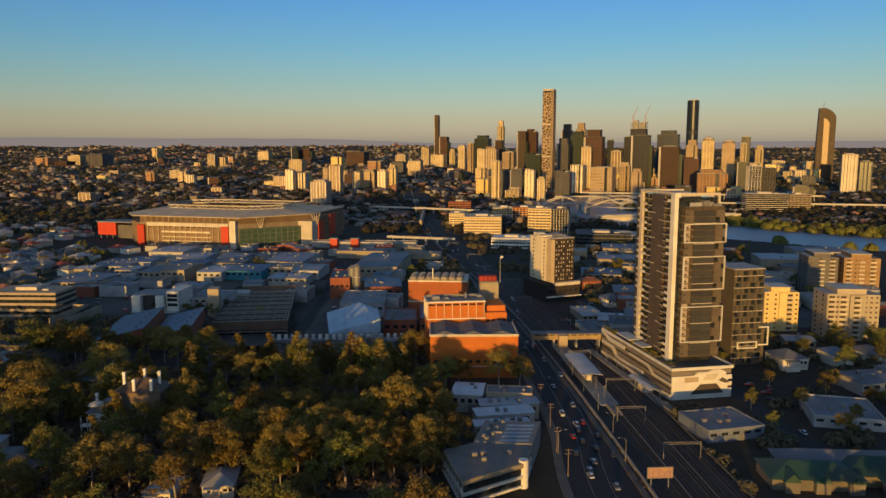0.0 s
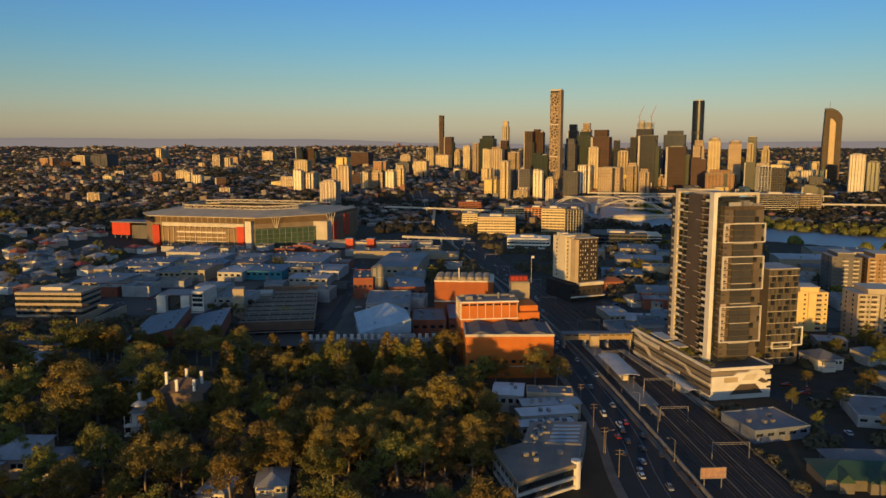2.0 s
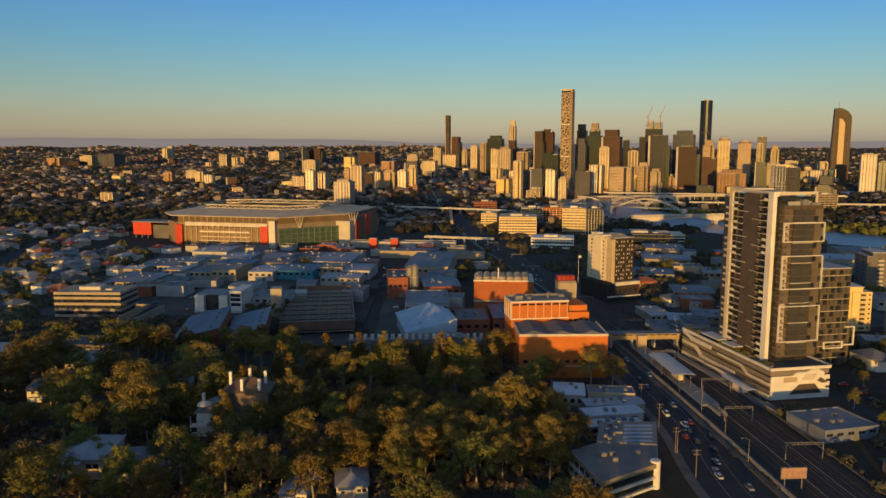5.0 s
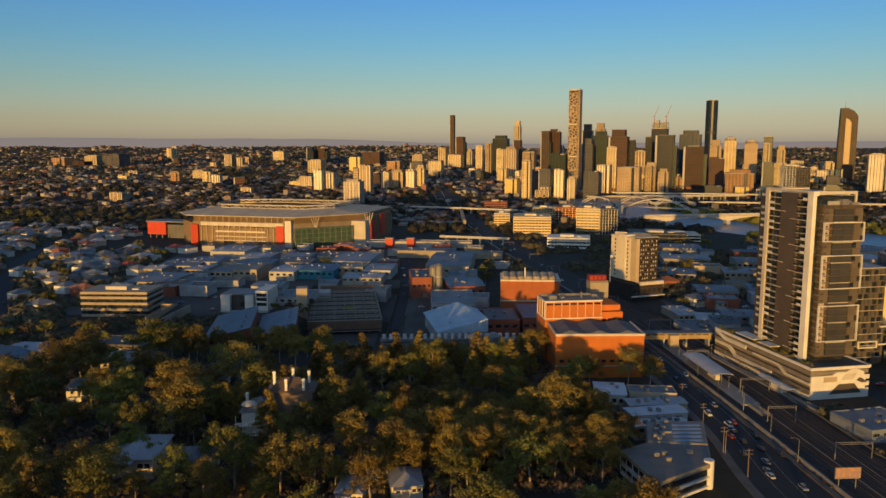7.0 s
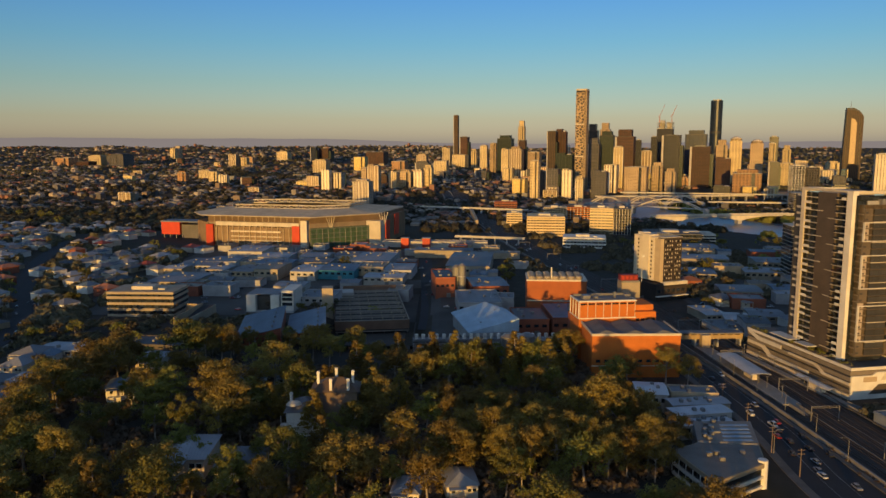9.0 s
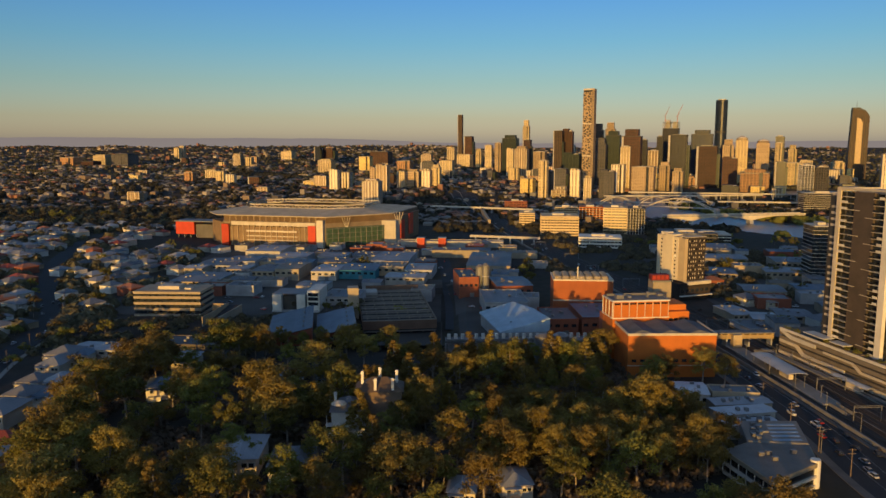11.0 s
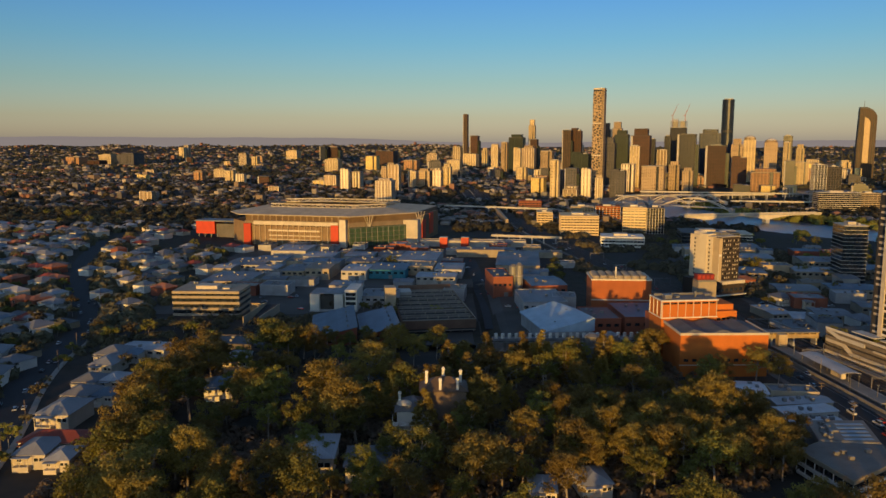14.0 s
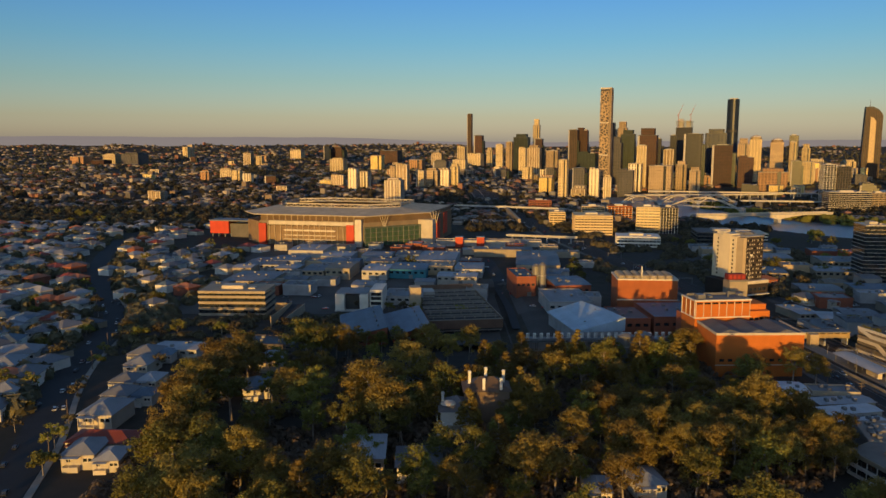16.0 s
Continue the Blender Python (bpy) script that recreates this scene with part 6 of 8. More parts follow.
# ---- foreground shops beside the road ----
def cafe():
    t = thing("corner_shop", 5, 239, 0, 0, "grey flat-roofed corner building with white window bands", "building")
    out = [(-5, 13), (1, -12.5), (23, 2), (27, 17), (6, 20)]
    inset = [(11 + (x - 11) * 0.94, 7 + (y - 7) * 0.94) for x, y in out]
    part("wall", prism(bmesh.new(), inset, 0, 8.2), GLASS, t, "dark glazed walls")
    part("floor_slab", prism(bmesh.new(), out, 3.9, 4.9), WHITE, t, "white floor band")
    part("sill_band", prism(bmesh.new(), out, 0.6, 1.5), WHITE, t, "white base band")
    part("fascia", prism(bmesh.new(), out, 7.6, 9.1), surface("tan_fascia", (0.30, 0.24, 0.16)), t, "tan roof fascia")
    part("roof", prism(bmesh.new(), [(11 + (x - 11) * 0.965, 7 + (y - 7) * 0.965) for x, y in out], 9.1, 9.2), surface("pale_membrane", (0.2, 0.175, 0.15)), t)
    part("rear_wall", prism(bmesh.new(), [(6, 20.2), (27, 17.2), (33, 40), (11, 40)], 0, 9.4), surface("grey_render", (0.22, 0.21, 0.2)), t)
    part("rear_roof", prism(bmesh.new(), [(6.3, 20.5), (26.7, 17.6), (32.6, 39.7), (11.3, 39.7)], 9.4, 9.6), surface("tan_membrane", (0.24, 0.21, 0.175), (0.17, 0.15, 0.13)), t)
    me = mesh_of("roof_stripe", boxes((0, 0, 9.6, 10.5, 1.7, 9.64)), surface("sky_stripe", (0.28, 0.36, 0.44)))
    for k in range(5):
        place("roof_stripe", me, t, x=15.6 + 1.0 * k, y=20 + 3.7 * k)
    part("white_corner", prism(bmesh.new(), [(22.4 + 1.7 * math.cos(a), 3.2 + 1.7 * math.sin(a)) for a in [k * math.tau / 14 for k in range(14)]], 0, 9.9), WHITE, t, "round white corner turret")
    me = mesh_of("air_unit", boxes((-0.9, -0.7, 0, 0.9, 0.7, 1.3, 0.08)), STEEL)
    for x, y, z in ((10, 24, 9.6), (13, 26, 9.6), (12, 30, 9.6), (15, 32, 9.6), (11, 22, 9.6), (14, 35, 9.6), (18, 38.5, 9.6), (6, 8, 9.2), (9, 9, 9.2), (9, 4, 9.2), (18, 10, 9.2)):
        place("air_unit", me, t, x=x, y=y, z=z)
    part("duct", boxes((10, 27.5, 9.6, 17, 28.2, 10.3), (14, 28.2, 9.6, 14.8, 34, 10.3)), STEEL, t)
    me = mesh_of("mullion", boxes((-0.12, -0.12, 0, 0.12, 0.12, 2.6)), WHITE)
    for k in range(7):
        a, b = Vector(out[0]).lerp(Vector(out[1]), k / 6)
        place("mullion", me, t, x=a, y=b, z=4.9)
        place("mullion", me, t, x=a, y=b, z=1.4)


cafe()
shed(13, 283, 22, 7, 6, 8, ROOF_BRIGHT, WHITE, "white shop with a pale blue roof", 0.4)
shed(14, 292, 24, 9, 7, 10, ROOF_BRIGHT, WHITE, "white shop with a white sheet roof", 0.5)
shed(16, 304, 25, 9, 7, 6, ROOF_WHITE, CREAM, "cream shop with a pale blue roof", 0.6)
shed(19, 317, 20, 10, 8, -6, ROOF_GREY, CREAM, "cream flat-roofed shop with roof units", kind_of="flat")
shed(4, 316, 13, 17, 8, -8, ROOF_BRIGHT, WHITE, "white shop with a pale blue roof", 1.2)

# ---- smaller buildings that fill the blocks ----
rnd = random.Random(77)
made = 0
for k in range(3000):
    if made >= 70:
        break
    if k % 3:
        x, y = rnd.uniform(-335, -40), rnd.uniform(505, 830)
    else:
        x, y = rnd.uniform(95, 330), rnd.uniform(430, 820)
    w, d = rnd.uniform(12, 26), rnd.uniform(12, 24)
    r = max(w, d) * 0.5
    if any(math.hypot(x + w / 2 - a, y + d / 2 - b) < r + q * 0.78 for a, b, q, e in FOOT):
        continue
    if -108 < x + w / 2 < -84 or x < -200 and y < 545 or river_gap(x, y) < 110 or (y < 480 and 140 < x < 260) or (60 < x < 125 and 540 < y < 630) or abs(x - np.interp(y, (400, 520, 640), (128, 110, 95))) < 14:
        continue
    if x < -60 and y < 560:
        continue
    shed(x, y, w, d, rnd.uniform(4.5, 9), -6 if x < 0 else -9, rnd.choice((ROOF_WHITE, ROOF_GREY, ROOF_BLUE, ROOF_DARK, ROOF_GREY, ROOF_TAN)), rnd.choice((CREAM, WHITE, CONCRETE, BRICKD, TAN)), "small commercial building with a sheet roof", rnd.uniform(0.6, 1.6), rnd.choice(("low", "flat")), False)
    made += 1


# ---- station, footbridge, railway masts ----
def station_bridge():
    t = thing("footbridge", 51, 419, 0, 2, "enclosed footbridge with ochre panels over the railway", "bridge")
    part("deck", boxes((0, 0.41, 5.2, 40, 5.59, 6.0)), CONCRETE, t)
    part("wall", boxes((0, 0, 5.2, 40, 0.4, 8.4)), surface("ochre_panel", (0.34, 0.24, 0.12), (0.22, 0.15, 0.08)), t)
    part("wall", boxes((0, 5.6, 6.0, 40, 6, 8.4)), CREAM, t)
    part("roof", boxes((-0.5, -0.5, 8.4, 40.5, 6.5, 8.9)), surface("grey_membrane", (0.16, 0.16, 0.17)), t)
    me = mesh_of("window", boxes((0, -0.1, 7.6, 3.2, 0.05, 8.2)), GLASSB)
    for k in range(9):
        place("window", me, t, x=1.6 + 4.2 * k)
    me = mesh_of("pier", boxes((-0.5, 0.5, 0, 0.5, 5.5, 5.2)), CONCRETE)
    for x in (1, 13, 26, 39):
        place("pier", me, t, x=x)
    part("lift_tower", boxes((15, -4, 0, 20, 0, 8.4)), TAN, t)


station_bridge()


def platform(x, y, rz, length, width, roof_len, label, start=8, high=4.9):
    t = thing("platform", x, y, 0, rz, label, "platform", "station platforms")
    part("slab", boxes((-width / 2, 0, 0, width / 2, length, 1.1)), KERB, t)
    bm = bmesh.new()
    n = 8
    rows = []
    for k in range(n + 1):
        f = k / n * 2 - 1
        rows.append((f * width * 0.62, high - f * f * 0.7))
    for (x0, z0), (x1, z1) in zip(rows, rows[1:]):
        v = [bm.verts.new(p) for p in ((x0, start, z0), (x1, start, z1), (x1, start + roof_len, z1), (x0, start + roof_len, z0), (x0, start, z0 - 0.2), (x1, start, z1 - 0.2), (x1, start + roof_len, z1 - 0.2), (x0, start + roof_len, z0 - 0.2))]
        for f in ((0, 1, 2, 3), (7, 6, 5, 4), (0, 4, 5, 1), (3, 2, 6, 7)):
            bm.faces.new([v[i] for i in f])
    part("canopy", bm, surface("canopy_sheet", (0.52, 0.50, 0.48), (0.4, 0.38, 0.36)), t, "pale curved canopy roof")
    me = mesh_of("post", boxes((-0.12, -0.12, 1.1, 0.12, 0.12, high - 0.3)), STEEL)
    for k in range(int(roof_len / 6)):
        place("post", me, t, y=start + 2 + 6 * k)
    bm = bmesh.new()
    v = [bm.verts.new(p) for p in ((-1.6, -13, 0.3), (1.6, -13, 0.3), (1.6, 0, 1.1), (-1.6, 0, 1.1), (-1.6, -13, 0), (1.6, -13, 0), (1.6, 0, 0), (-1.6, 0, 0))]
    for f in ((0, 1, 2, 3), (7, 6, 5, 4), (0, 4, 5, 1), (1, 5, 6, 2), (2, 6, 7, 3), (3, 7, 4, 0)):
        bm.faces.new([v[i] for i in f])
    part("end_ramp", bm, KERB, t, "pale concrete end ramp")
    for sx in (-1.75, 1.6):
        part("ramp_wall", boxes((sx, -13, 0, sx + 0.15, -0.1, 1.9)), KERB, t)
    part("edge_line", boxes((-width / 2 + 0.2, 0.2, 1.1, -width / 2 + 0.5, length - 0.2, 1.11), (width / 2 - 0.5, 0.2, 1.1, width / 2 - 0.2, length - 0.2, 1.11)), RENDER_W, t, "pale platform edge line")
    part("shelter", boxes((-1.2, start + 6, 1.1, 1.2, start + 15, 3.6)), CREAM, t)
    me = mesh_of("lamp_post", boxes((-0.09, -0.09, 1.1, 0.09, 0.09, 6.5), (-0.7, -0.08, 6.4, 0.7, 0.08, 6.6)), STEEL)
    for k in range(int((length - roof_len - 10) / 14)):
        place("lamp_post", me, t, y=(start - 6 - 14 * k) if start > 14 * k + 6 else roof_len + start + 6 + 14 * k)


platform(74.5, 322, 4, 104, 8.4, 38, "concrete station platform with a pale curved canopy", 29, 6.2)
platform(98.4, 324, 9.5, 92, 3.4, 24, "concrete station platform beside the podium")


def gantry(x, y, rz, span, h):
    t = thing("rail_gantry", x, y, 0, rz, "grey steel overhead line gantry across the tracks", "mast", "overhead line gantries")
    for sx in (-span / 2, span / 2):
        part("mast", boxes((sx - 0.16, -0.16, 0, sx + 0.16, 0.16, h)), STEEL, t)
    part("beam", boxes((-span / 2, -0.12, h - 0.9, span / 2, 0.12, h - 0.7), (-span / 2, -0.12, h - 0.2, span / 2, 0.12, h), *[(-span / 2 + k * 1.5, -0.05, h - 0.7, -span / 2 + k * 1.5 + 0.12, 0.05, h - 0.2) for k in range(1, int(span / 1.5))]), STEEL, t)
    return t


for i in range(1, len(LINE) - 30, 6):
    p, q = LINE[i], LINE[i + 1]
    if 200 < p.y < 1000:
        a = math.degrees(math.atan2(-(q - p).x, (q - p).y))
        gantry(p.x + (4 if i % 12 == 1 else -3), p.y, a, 14 if i % 12 == 1 else 12, 7.0)


def pole(x, y, rz, h=10.5):
    t = thing("power_pole", x, y, 0, rz, "weathered timber power pole with cross-arms", "pole", "street power poles")
    part("post", tube(bmesh.new(), [(0, 0, 0), (0, 0, h)], [0.22, 0.13], 6), TIMBER, t)
    for z in (h - 0.6, h - 2.0):
        part("cross_arm", boxes((-1.4, -0.09, z, 1.4, 0.09, z + 0.18)), TIMBER, t)
    return t


def street_lamp(x, y, rz):
    t = thing("street_lamp", x, y, 0, rz, "grey steel street lamp with an outreach arm", "lamp", "street lamps")
    part("post", tube(bmesh.new(), [(0, 0, 0), (0, 0, 9)], [0.14, 0.08], 6), STEEL, t)
    part("arm", tube(bmesh.new(), [(0, 0, 8.9), (1.2, 0, 9.6), (2.6, 0, 9.7)], [0.07, 0.06, 0.05], 5), STEEL, t)
    part("lantern", boxes((2.3, -0.18, 9.55, 3.2, 0.18, 9.72)), STEEL, t)
    return t


pole0 = pole(44, 250, 0)
lamp0 = street_lamp(43.6, 270, 0)
for k in range(1, 9):
    y = 245 + 26 * k
    i = min(range(len(ROAD)), key=lambda j: abs(ROAD[j].y - y))
    copy_thing(pole0, pose(ROAD[i].x - 12.6, y, 0, 0, 0, 5))
    copy_thing(lamp0, pose(ROAD[i].x + 11.3, y - 9, 0, 0, 0, 180))
for k, y in enumerate((225, 262, 300, 338, 376, 412, 450, 490, 530)):
    copy_thing(pole0, pose(street_x(y) + (10 if k % 3 else -10), y, 0, 0, 0, 70 + (k * 37 % 40)))


def car(paint, label, long=4.5, tall=1.45, near=True):
    t = thing("car", 0, 0, 0, 0, label, "car", "cars on the road")
    bm = bmesh.new()
    box(bm, -0.88, -long / 2, 0.28, 0.88, long / 2, tall * 0.58, 0.12)
    part("body", bm, paint, t)
    bm = bmesh.new()
    lo, hi = tall * 0.58, tall
    q = [(-0.82, -long * 0.40, lo), (0.82, -long * 0.40, lo), (0.82, long * 0.27, lo), (-0.82, long * 0.27, lo), (-0.66, -long * 0.30, hi), (0.66, -long * 0.30, hi), (0.66, long * 0.10, hi), (-0.66, long * 0.10, hi)]
    v = [bm.verts.new(p) for p in q]
    for f in ((0, 1, 5, 4), (1, 2, 6, 5), (2, 3, 7, 6), (3, 0, 4, 7), (4, 5, 6, 7), (3, 2, 1, 0)):
        bm.faces.new([v[i] for i in f])
    part("cabin", bm, GLASS, t, "dark glazed cabin")
    part("roof_panel", boxes((-0.64, -long * 0.29, hi, 0.64, long * 0.09, hi + 0.05)), paint, t)
    if not near:
        return t
    w = bmesh.new()
    tube(w, [(-0.11, 0, 0), (0.11, 0, 0)], [0.33, 0.33], 10)
    me = mesh_of("wheel", w, DARK)
    for x in (-0.82, 0.82):
        for y in (-long * 0.31, long * 0.31):
            place("wheel", me, t, x=x, y=y, z=0.33)
    for x in (-0.62, 0.62):
        part("tail_light", boxes((x - 0.12, -long / 2 - 0.02, 0.62, x + 0.12, -long / 2 + 0.05, 0.72)), surface("tail_glass", (0.2, 0.02, 0.015)), t)
    return t


CARS = [car(surface("car_white", (0.55, 0.55, 0.55), rough=0.3, bump=0, vary=0.1), "white hatchback car on the asphalt"),
        car(surface("car_silver", (0.35, 0.36, 0.38), rough=0.3, metal=0.4, bump=0), "silver sedan car on the asphalt", 4.7),
        car(surface("car_dark", (0.03, 0.035, 0.05), rough=0.3, bump=0), "dark blue sedan car on the asphalt", 4.7),
        car(surface("car_red", (0.4, 0.03, 0.02), rough=0.3, bump=0), "red hatchback car on the asphalt", 4.2),
        car(surface("car_white", (0.55, 0.55, 0.55)), "tall white delivery van on the asphalt", 5.4, 2.2)]
for i, c in enumerate(CARS):
    c.matrix_basis = pose(52 + 3.4 * (i % 3), 250 + 12 * i, 0.13, 0, 0, 4)
FAR_CARS = [car(surface("car_white", (0.55, 0.55, 0.55)), "white hatchback car on the asphalt", near=False), car(surface("car_silver", (0.35, 0.36, 0.38)), "silver sedan car on the asphalt", near=False), car(surface("car_dark", (0.03, 0.035, 0.05)), "dark blue sedan car on the asphalt", near=False), car(surface("car_red", (0.4, 0.03, 0.02)), "red hatchback car on the asphalt", near=False)]
for i, c in enumerate(FAR_CARS):
    c.matrix_basis = pose(36 + 3 * i, 640 + 22 * i, 0.13, 0, 0, 6)
rnd = random.Random(21)
used = []
for k in range(46):
    i = rnd.randrange(8, 70)
    p, q = ROAD[i], ROAD[i + 1]
    a = math.degrees(math.atan2(-(q - p).x, (q - p).y))
    lane = rnd.choice((-5.2, -1.7, 1.7, 5.2, 8.6))
    f = rnd.random()
    c = p.lerp(q, f) + Vector((math.cos(radians(a)), math.sin(radians(a)))) * lane
    if any((c - u).length < 8 for u in used):
        continue
    used.append(c)
    copy_thing(CARS[rnd.choices(range(5), (3, 3, 5, 1, 1))[0]] if c.y < 420 else FAR_CARS[rnd.randrange(4)], pose(c.x, c.y, 0.13, 0, 0, a + (180 if lane > 0 else 0)))
STREET = [Vector((street_x(y), y)) for y in range(180, 640, 8)]
for k in range(26):
    i = rnd.randrange(6, 50)
    p, q = STREET[i], STREET[i + 1]
    a = math.degrees(math.atan2(-(q - p).x, (q - p).y))
    c = p + Vector((math.cos(radians(a)), math.sin(radians(a)))) * rnd.choice((-5.4, 5.4, 2))
    copy_thing(FAR_CARS[rnd.choices(range(4), (5, 3, 4, 1))[0]], pose(c.x, c.y, 0.11, 0, 0, a))
for x, y in ((-94, 600), (-91, 630), (-97, 660), (-89, 585), (-101, 700), (-97, 740), (-225, 520), (-205, 528), (-240, 560), (-250, 575), (-260, 600), (-60, 520), (-70, 524), (-78, 528), (150, 330), (152, 340), (149, 352), (156, 346), (146, 290), (158, 264)):
    copy_thing(FAR_CARS[rnd.randrange(4)], pose(x, y, 0.12 + land(x, y), 0, 0, rnd.choice((0, 84, 176))))


# ---- brewery yard: silos, pipe rack ----
def silo(x, y, r, h):
    t = thing("silo", x, y, land(x, y), 0, "tall grey steel silo with a domed top", "silo", "brewery silos")
    part("shell", tube(bmesh.new(), [(0, 0, 0), (0, 0, h * 0.92), (0, 0, h)], [r, r, r * 0.35], 18), STEEL, t)
    part("ring", tube(bmesh.new(), [(0, 0, h * 0.6), (0, 0, h * 0.62)], [r * 1.04, r * 1.04], 18), CONCRETE, t)
    part("ladder", boxes((r * 0.2, -r - 0.3, 1, r * 0.2 + 0.5, -r, h * 0.9)), STEEL, t)


for x, y, r, h in ((-46, 386, 4.2, 17), (-36, 388, 4.2, 17), (-27, 390, 3.0, 14), (-66, 568, 3, 26), (-70, 574, 3.4, 24)):
    silo(x, y, r, h)


def pipe_rack():
    t = thing("pipe_rack", -96, 404, 0, 2, "long grey steel pipe rack with pale vessels", "structure")
    me = mesh_of("leg", boxes((-0.2, 0, 0, 0.2, 0.4, 8)), STEEL)
    for k in range(16):
        place("leg", me, t, x=6 * k)
        place("leg", me, t, x=6 * k, y=6)
    part("deck", boxes((-1, -0.5, 7.8, 92, 7, 8.2)), STEEL, t)
    bm = tube(bmesh.new(), [(0, 0, -1.5), (0, 0, 1.5)], [1.0, 1.0], 10)
    me = mesh_of("vessel", bm, WHITE)
    for k in range(24):
        place("vessel", me, t, x=1 + 3.8 * k, y=3.4, z=9.7)
    for y, z in ((0.4, 8.6), (1.2, 8.6), (5.8, 8.7)):
        part("pipe", tube(bmesh.new(), [(-1, y, z), (92, y, z)], [0.3, 0.3], 6), STEEL, t)
    part("skirt_wall", boxes((-1, 7.2, 0, 92, 7.6, 5)), CONCRETE, t)


pipe_rack()
shed(-70, 500, 30, 46, 9, 2, ROOF_GREY, CONCRETE, "grey loading shed of the brewery", kind_of="flat")
shed(-36, 446, 20, 34, 10, 2, ROOF_DARK, BRICKD, "low brick annex of the brewery", kind_of="flat")
shed(-14, 446, 32, 44, 11, 2, ROOF_BLUE, BRICKD, "low brick annex of the brewery", kind_of="flat")


# ---- beside the stadium: red pavilions, viaduct over the road ----
def pavilion(x, y, rz):
    t = thing("pavilion", x, y, 0, rz, "bright red box pavilion beside the stadium", "pavilion", "red stadium pavilions")
    part("body", boxes((0, 0, 0, 8.6, 9, 11.4, 0.15)), RED, t)
    part("roof", boxes((-0.4, -0.4, 11.4, 9.0, 9.4, 11.9)), STEEL, t)
    return t


pavilion(-128, 843, -4)
pavilion(-104, 842, -4)
shed(-150, 853, 120, 16, 6.5, -4, ROOF_GREY, WHITE, "long white wall building beside the stadium", kind_of="flat")


def viaduct(x0, y0, x1, y1, z, width, label, piers=6):
    a = math.degrees(math.atan2(y1 - y0, x1 - x0))
    length = math.hypot(x1 - x0, y1 - y0)
    t = thing("viaduct", x0, y0, 0, a, label, "bridge", "road and rail viaducts")
    part("deck", boxes((0, -width / 2, z - 1.2, length, width / 2, z)), CONCRETE, t)
    for s in (-1, 1):
        part("parapet", boxes((0, s * width / 2 - 0.2, z, length, s * width / 2 + 0.2, z + 1.1)), CREAM, t)
    me = mesh_of("pier", boxes((-0.7, -width * 0.3, -6, 0.7, width * 0.3, z - 1.2)), CONCRETE)
    for k in range(piers):
        place("pier", me, t, x=length * (k + 0.5) / piers)
    return t


viaduct(-66, 893, 14, 868, 8, 5, "pale concrete footbridge over the road")
viaduct(-120, 1330, 60, 1250, 9, 10, "pale road bridge over the railway")
solid("retaining_wall", boxes((-34, 1080, 0, -30, 1330, 9)), TAN, "long tan concrete retaining wall of the railway", "wall", kind="structure")


# ---- river bridges ----
def box_bridge():
    """The wide pale river bridge with haunched spans."""
    t = thing("river_bridge", 235, 1128, 0, 10, "pale concrete river bridge with haunched spans", "bridge", "river bridges")
    L, W = 230, 14
    part("deck", boxes((0, -W / 2, 8.8, L, W / 2, 10)), CONCRETE, t)
    for s in (-1, 1):
        part("parapet", boxes((0, s * W / 2 - 0.3, 10, L, s * W / 2 + 0.3, 11.6)), CREAM, t)
    bm = bmesh.new()
    xs = [k * L / 48 for k in range(49)]
    dep = []
    for x in xs:
        d = min(abs(x - 40), abs(x - 140))
        dep.append(1.2 + 6.5 * max(0, 1 - d / 48) ** 1.8)
    for y in (-W * 0.36, W * 0.36):
        top = [bm.verts.new((x, y, 8.8)) for x in xs]
        bot = [bm.verts.new((x, y, 8.8 - d)) for x, d in zip(xs, dep)]
        for k in range(48):
            bm.faces.new((top[k], top[k + 1], bot[k + 1], bot[k]))
    bm.verts.ensure_lookup_table()
    n = 98
    for k in range(48):
        bm.faces.new((bm.verts[49 + k], bm.verts[49 + k + 1], bm.verts[n + 49 + k + 1], bm.verts[n + 49 + k]))
    part("haunch", bm, CREAM, t)
    me = mesh_of("pier", boxes((-3, -5, -9, 3, 5, 2.4)), CONCRETE)
    for x in (40, 140):
        place("pier", me, t, x=x)
    me = mesh_of("lamp", boxes((-0.15, -0.15, 10, 0.15, 0.15, 17)), STEEL)
    for k in range(12):
        place("lamp", me, t, x=8 + 19 * k)


box_bridge()


def arch_bridge(x, y, rz, spans, span, rise, z, width, mat, label):
    t = thing("arch_bridge", x, y, 0, rz, label, "bridge", "river bridges")
    L = spans * span
    part("deck", boxes((0, -width / 2, z - 1.5, L, width / 2, z)), CONCRETE, t)
    for s in range(spans):
        for w in (-width / 2, width / 2):
            bm = bmesh.new()
            pts = [(s * span + span * k / 16, w, z - 6 + (rise + 6) * math.sin(math.pi * k / 16)) for k in range(17)]
            tube(bm, pts, [1.0] * 17, 6)
            part("arch", bm, mat, t)
            for k in range(4, 13, 2):
                part("hanger", tube(bmesh.new(), [pts[k], (pts[k][0], w, z)], [0.18, 0.18], 4), mat, t)
    me = mesh_of("pier", boxes((-3, -width / 2 - 1, -9, 3, width / 2 + 1, z - 1.5)), CONCRETE)
    for s in range(spans + 1):
        place("pier", me, t, x=s * span)


arch_bridge(185, 1390, 8, 3, 75, 10, 11, 16, CREAM, "cream concrete bridge with three bow arches")
arch_bridge(255, 1330, -38, 1, 130, 14, 11, 12, CREAM, "long cream rail bridge with a single bow arch")
viaduct(230, 1530, 560, 1560, 13, 14, "pale elevated motorway above the river bank", 12)
viaduct(300, 1620, 760, 1500, 16, 12, "pale elevated motorway above the river bank", 14)
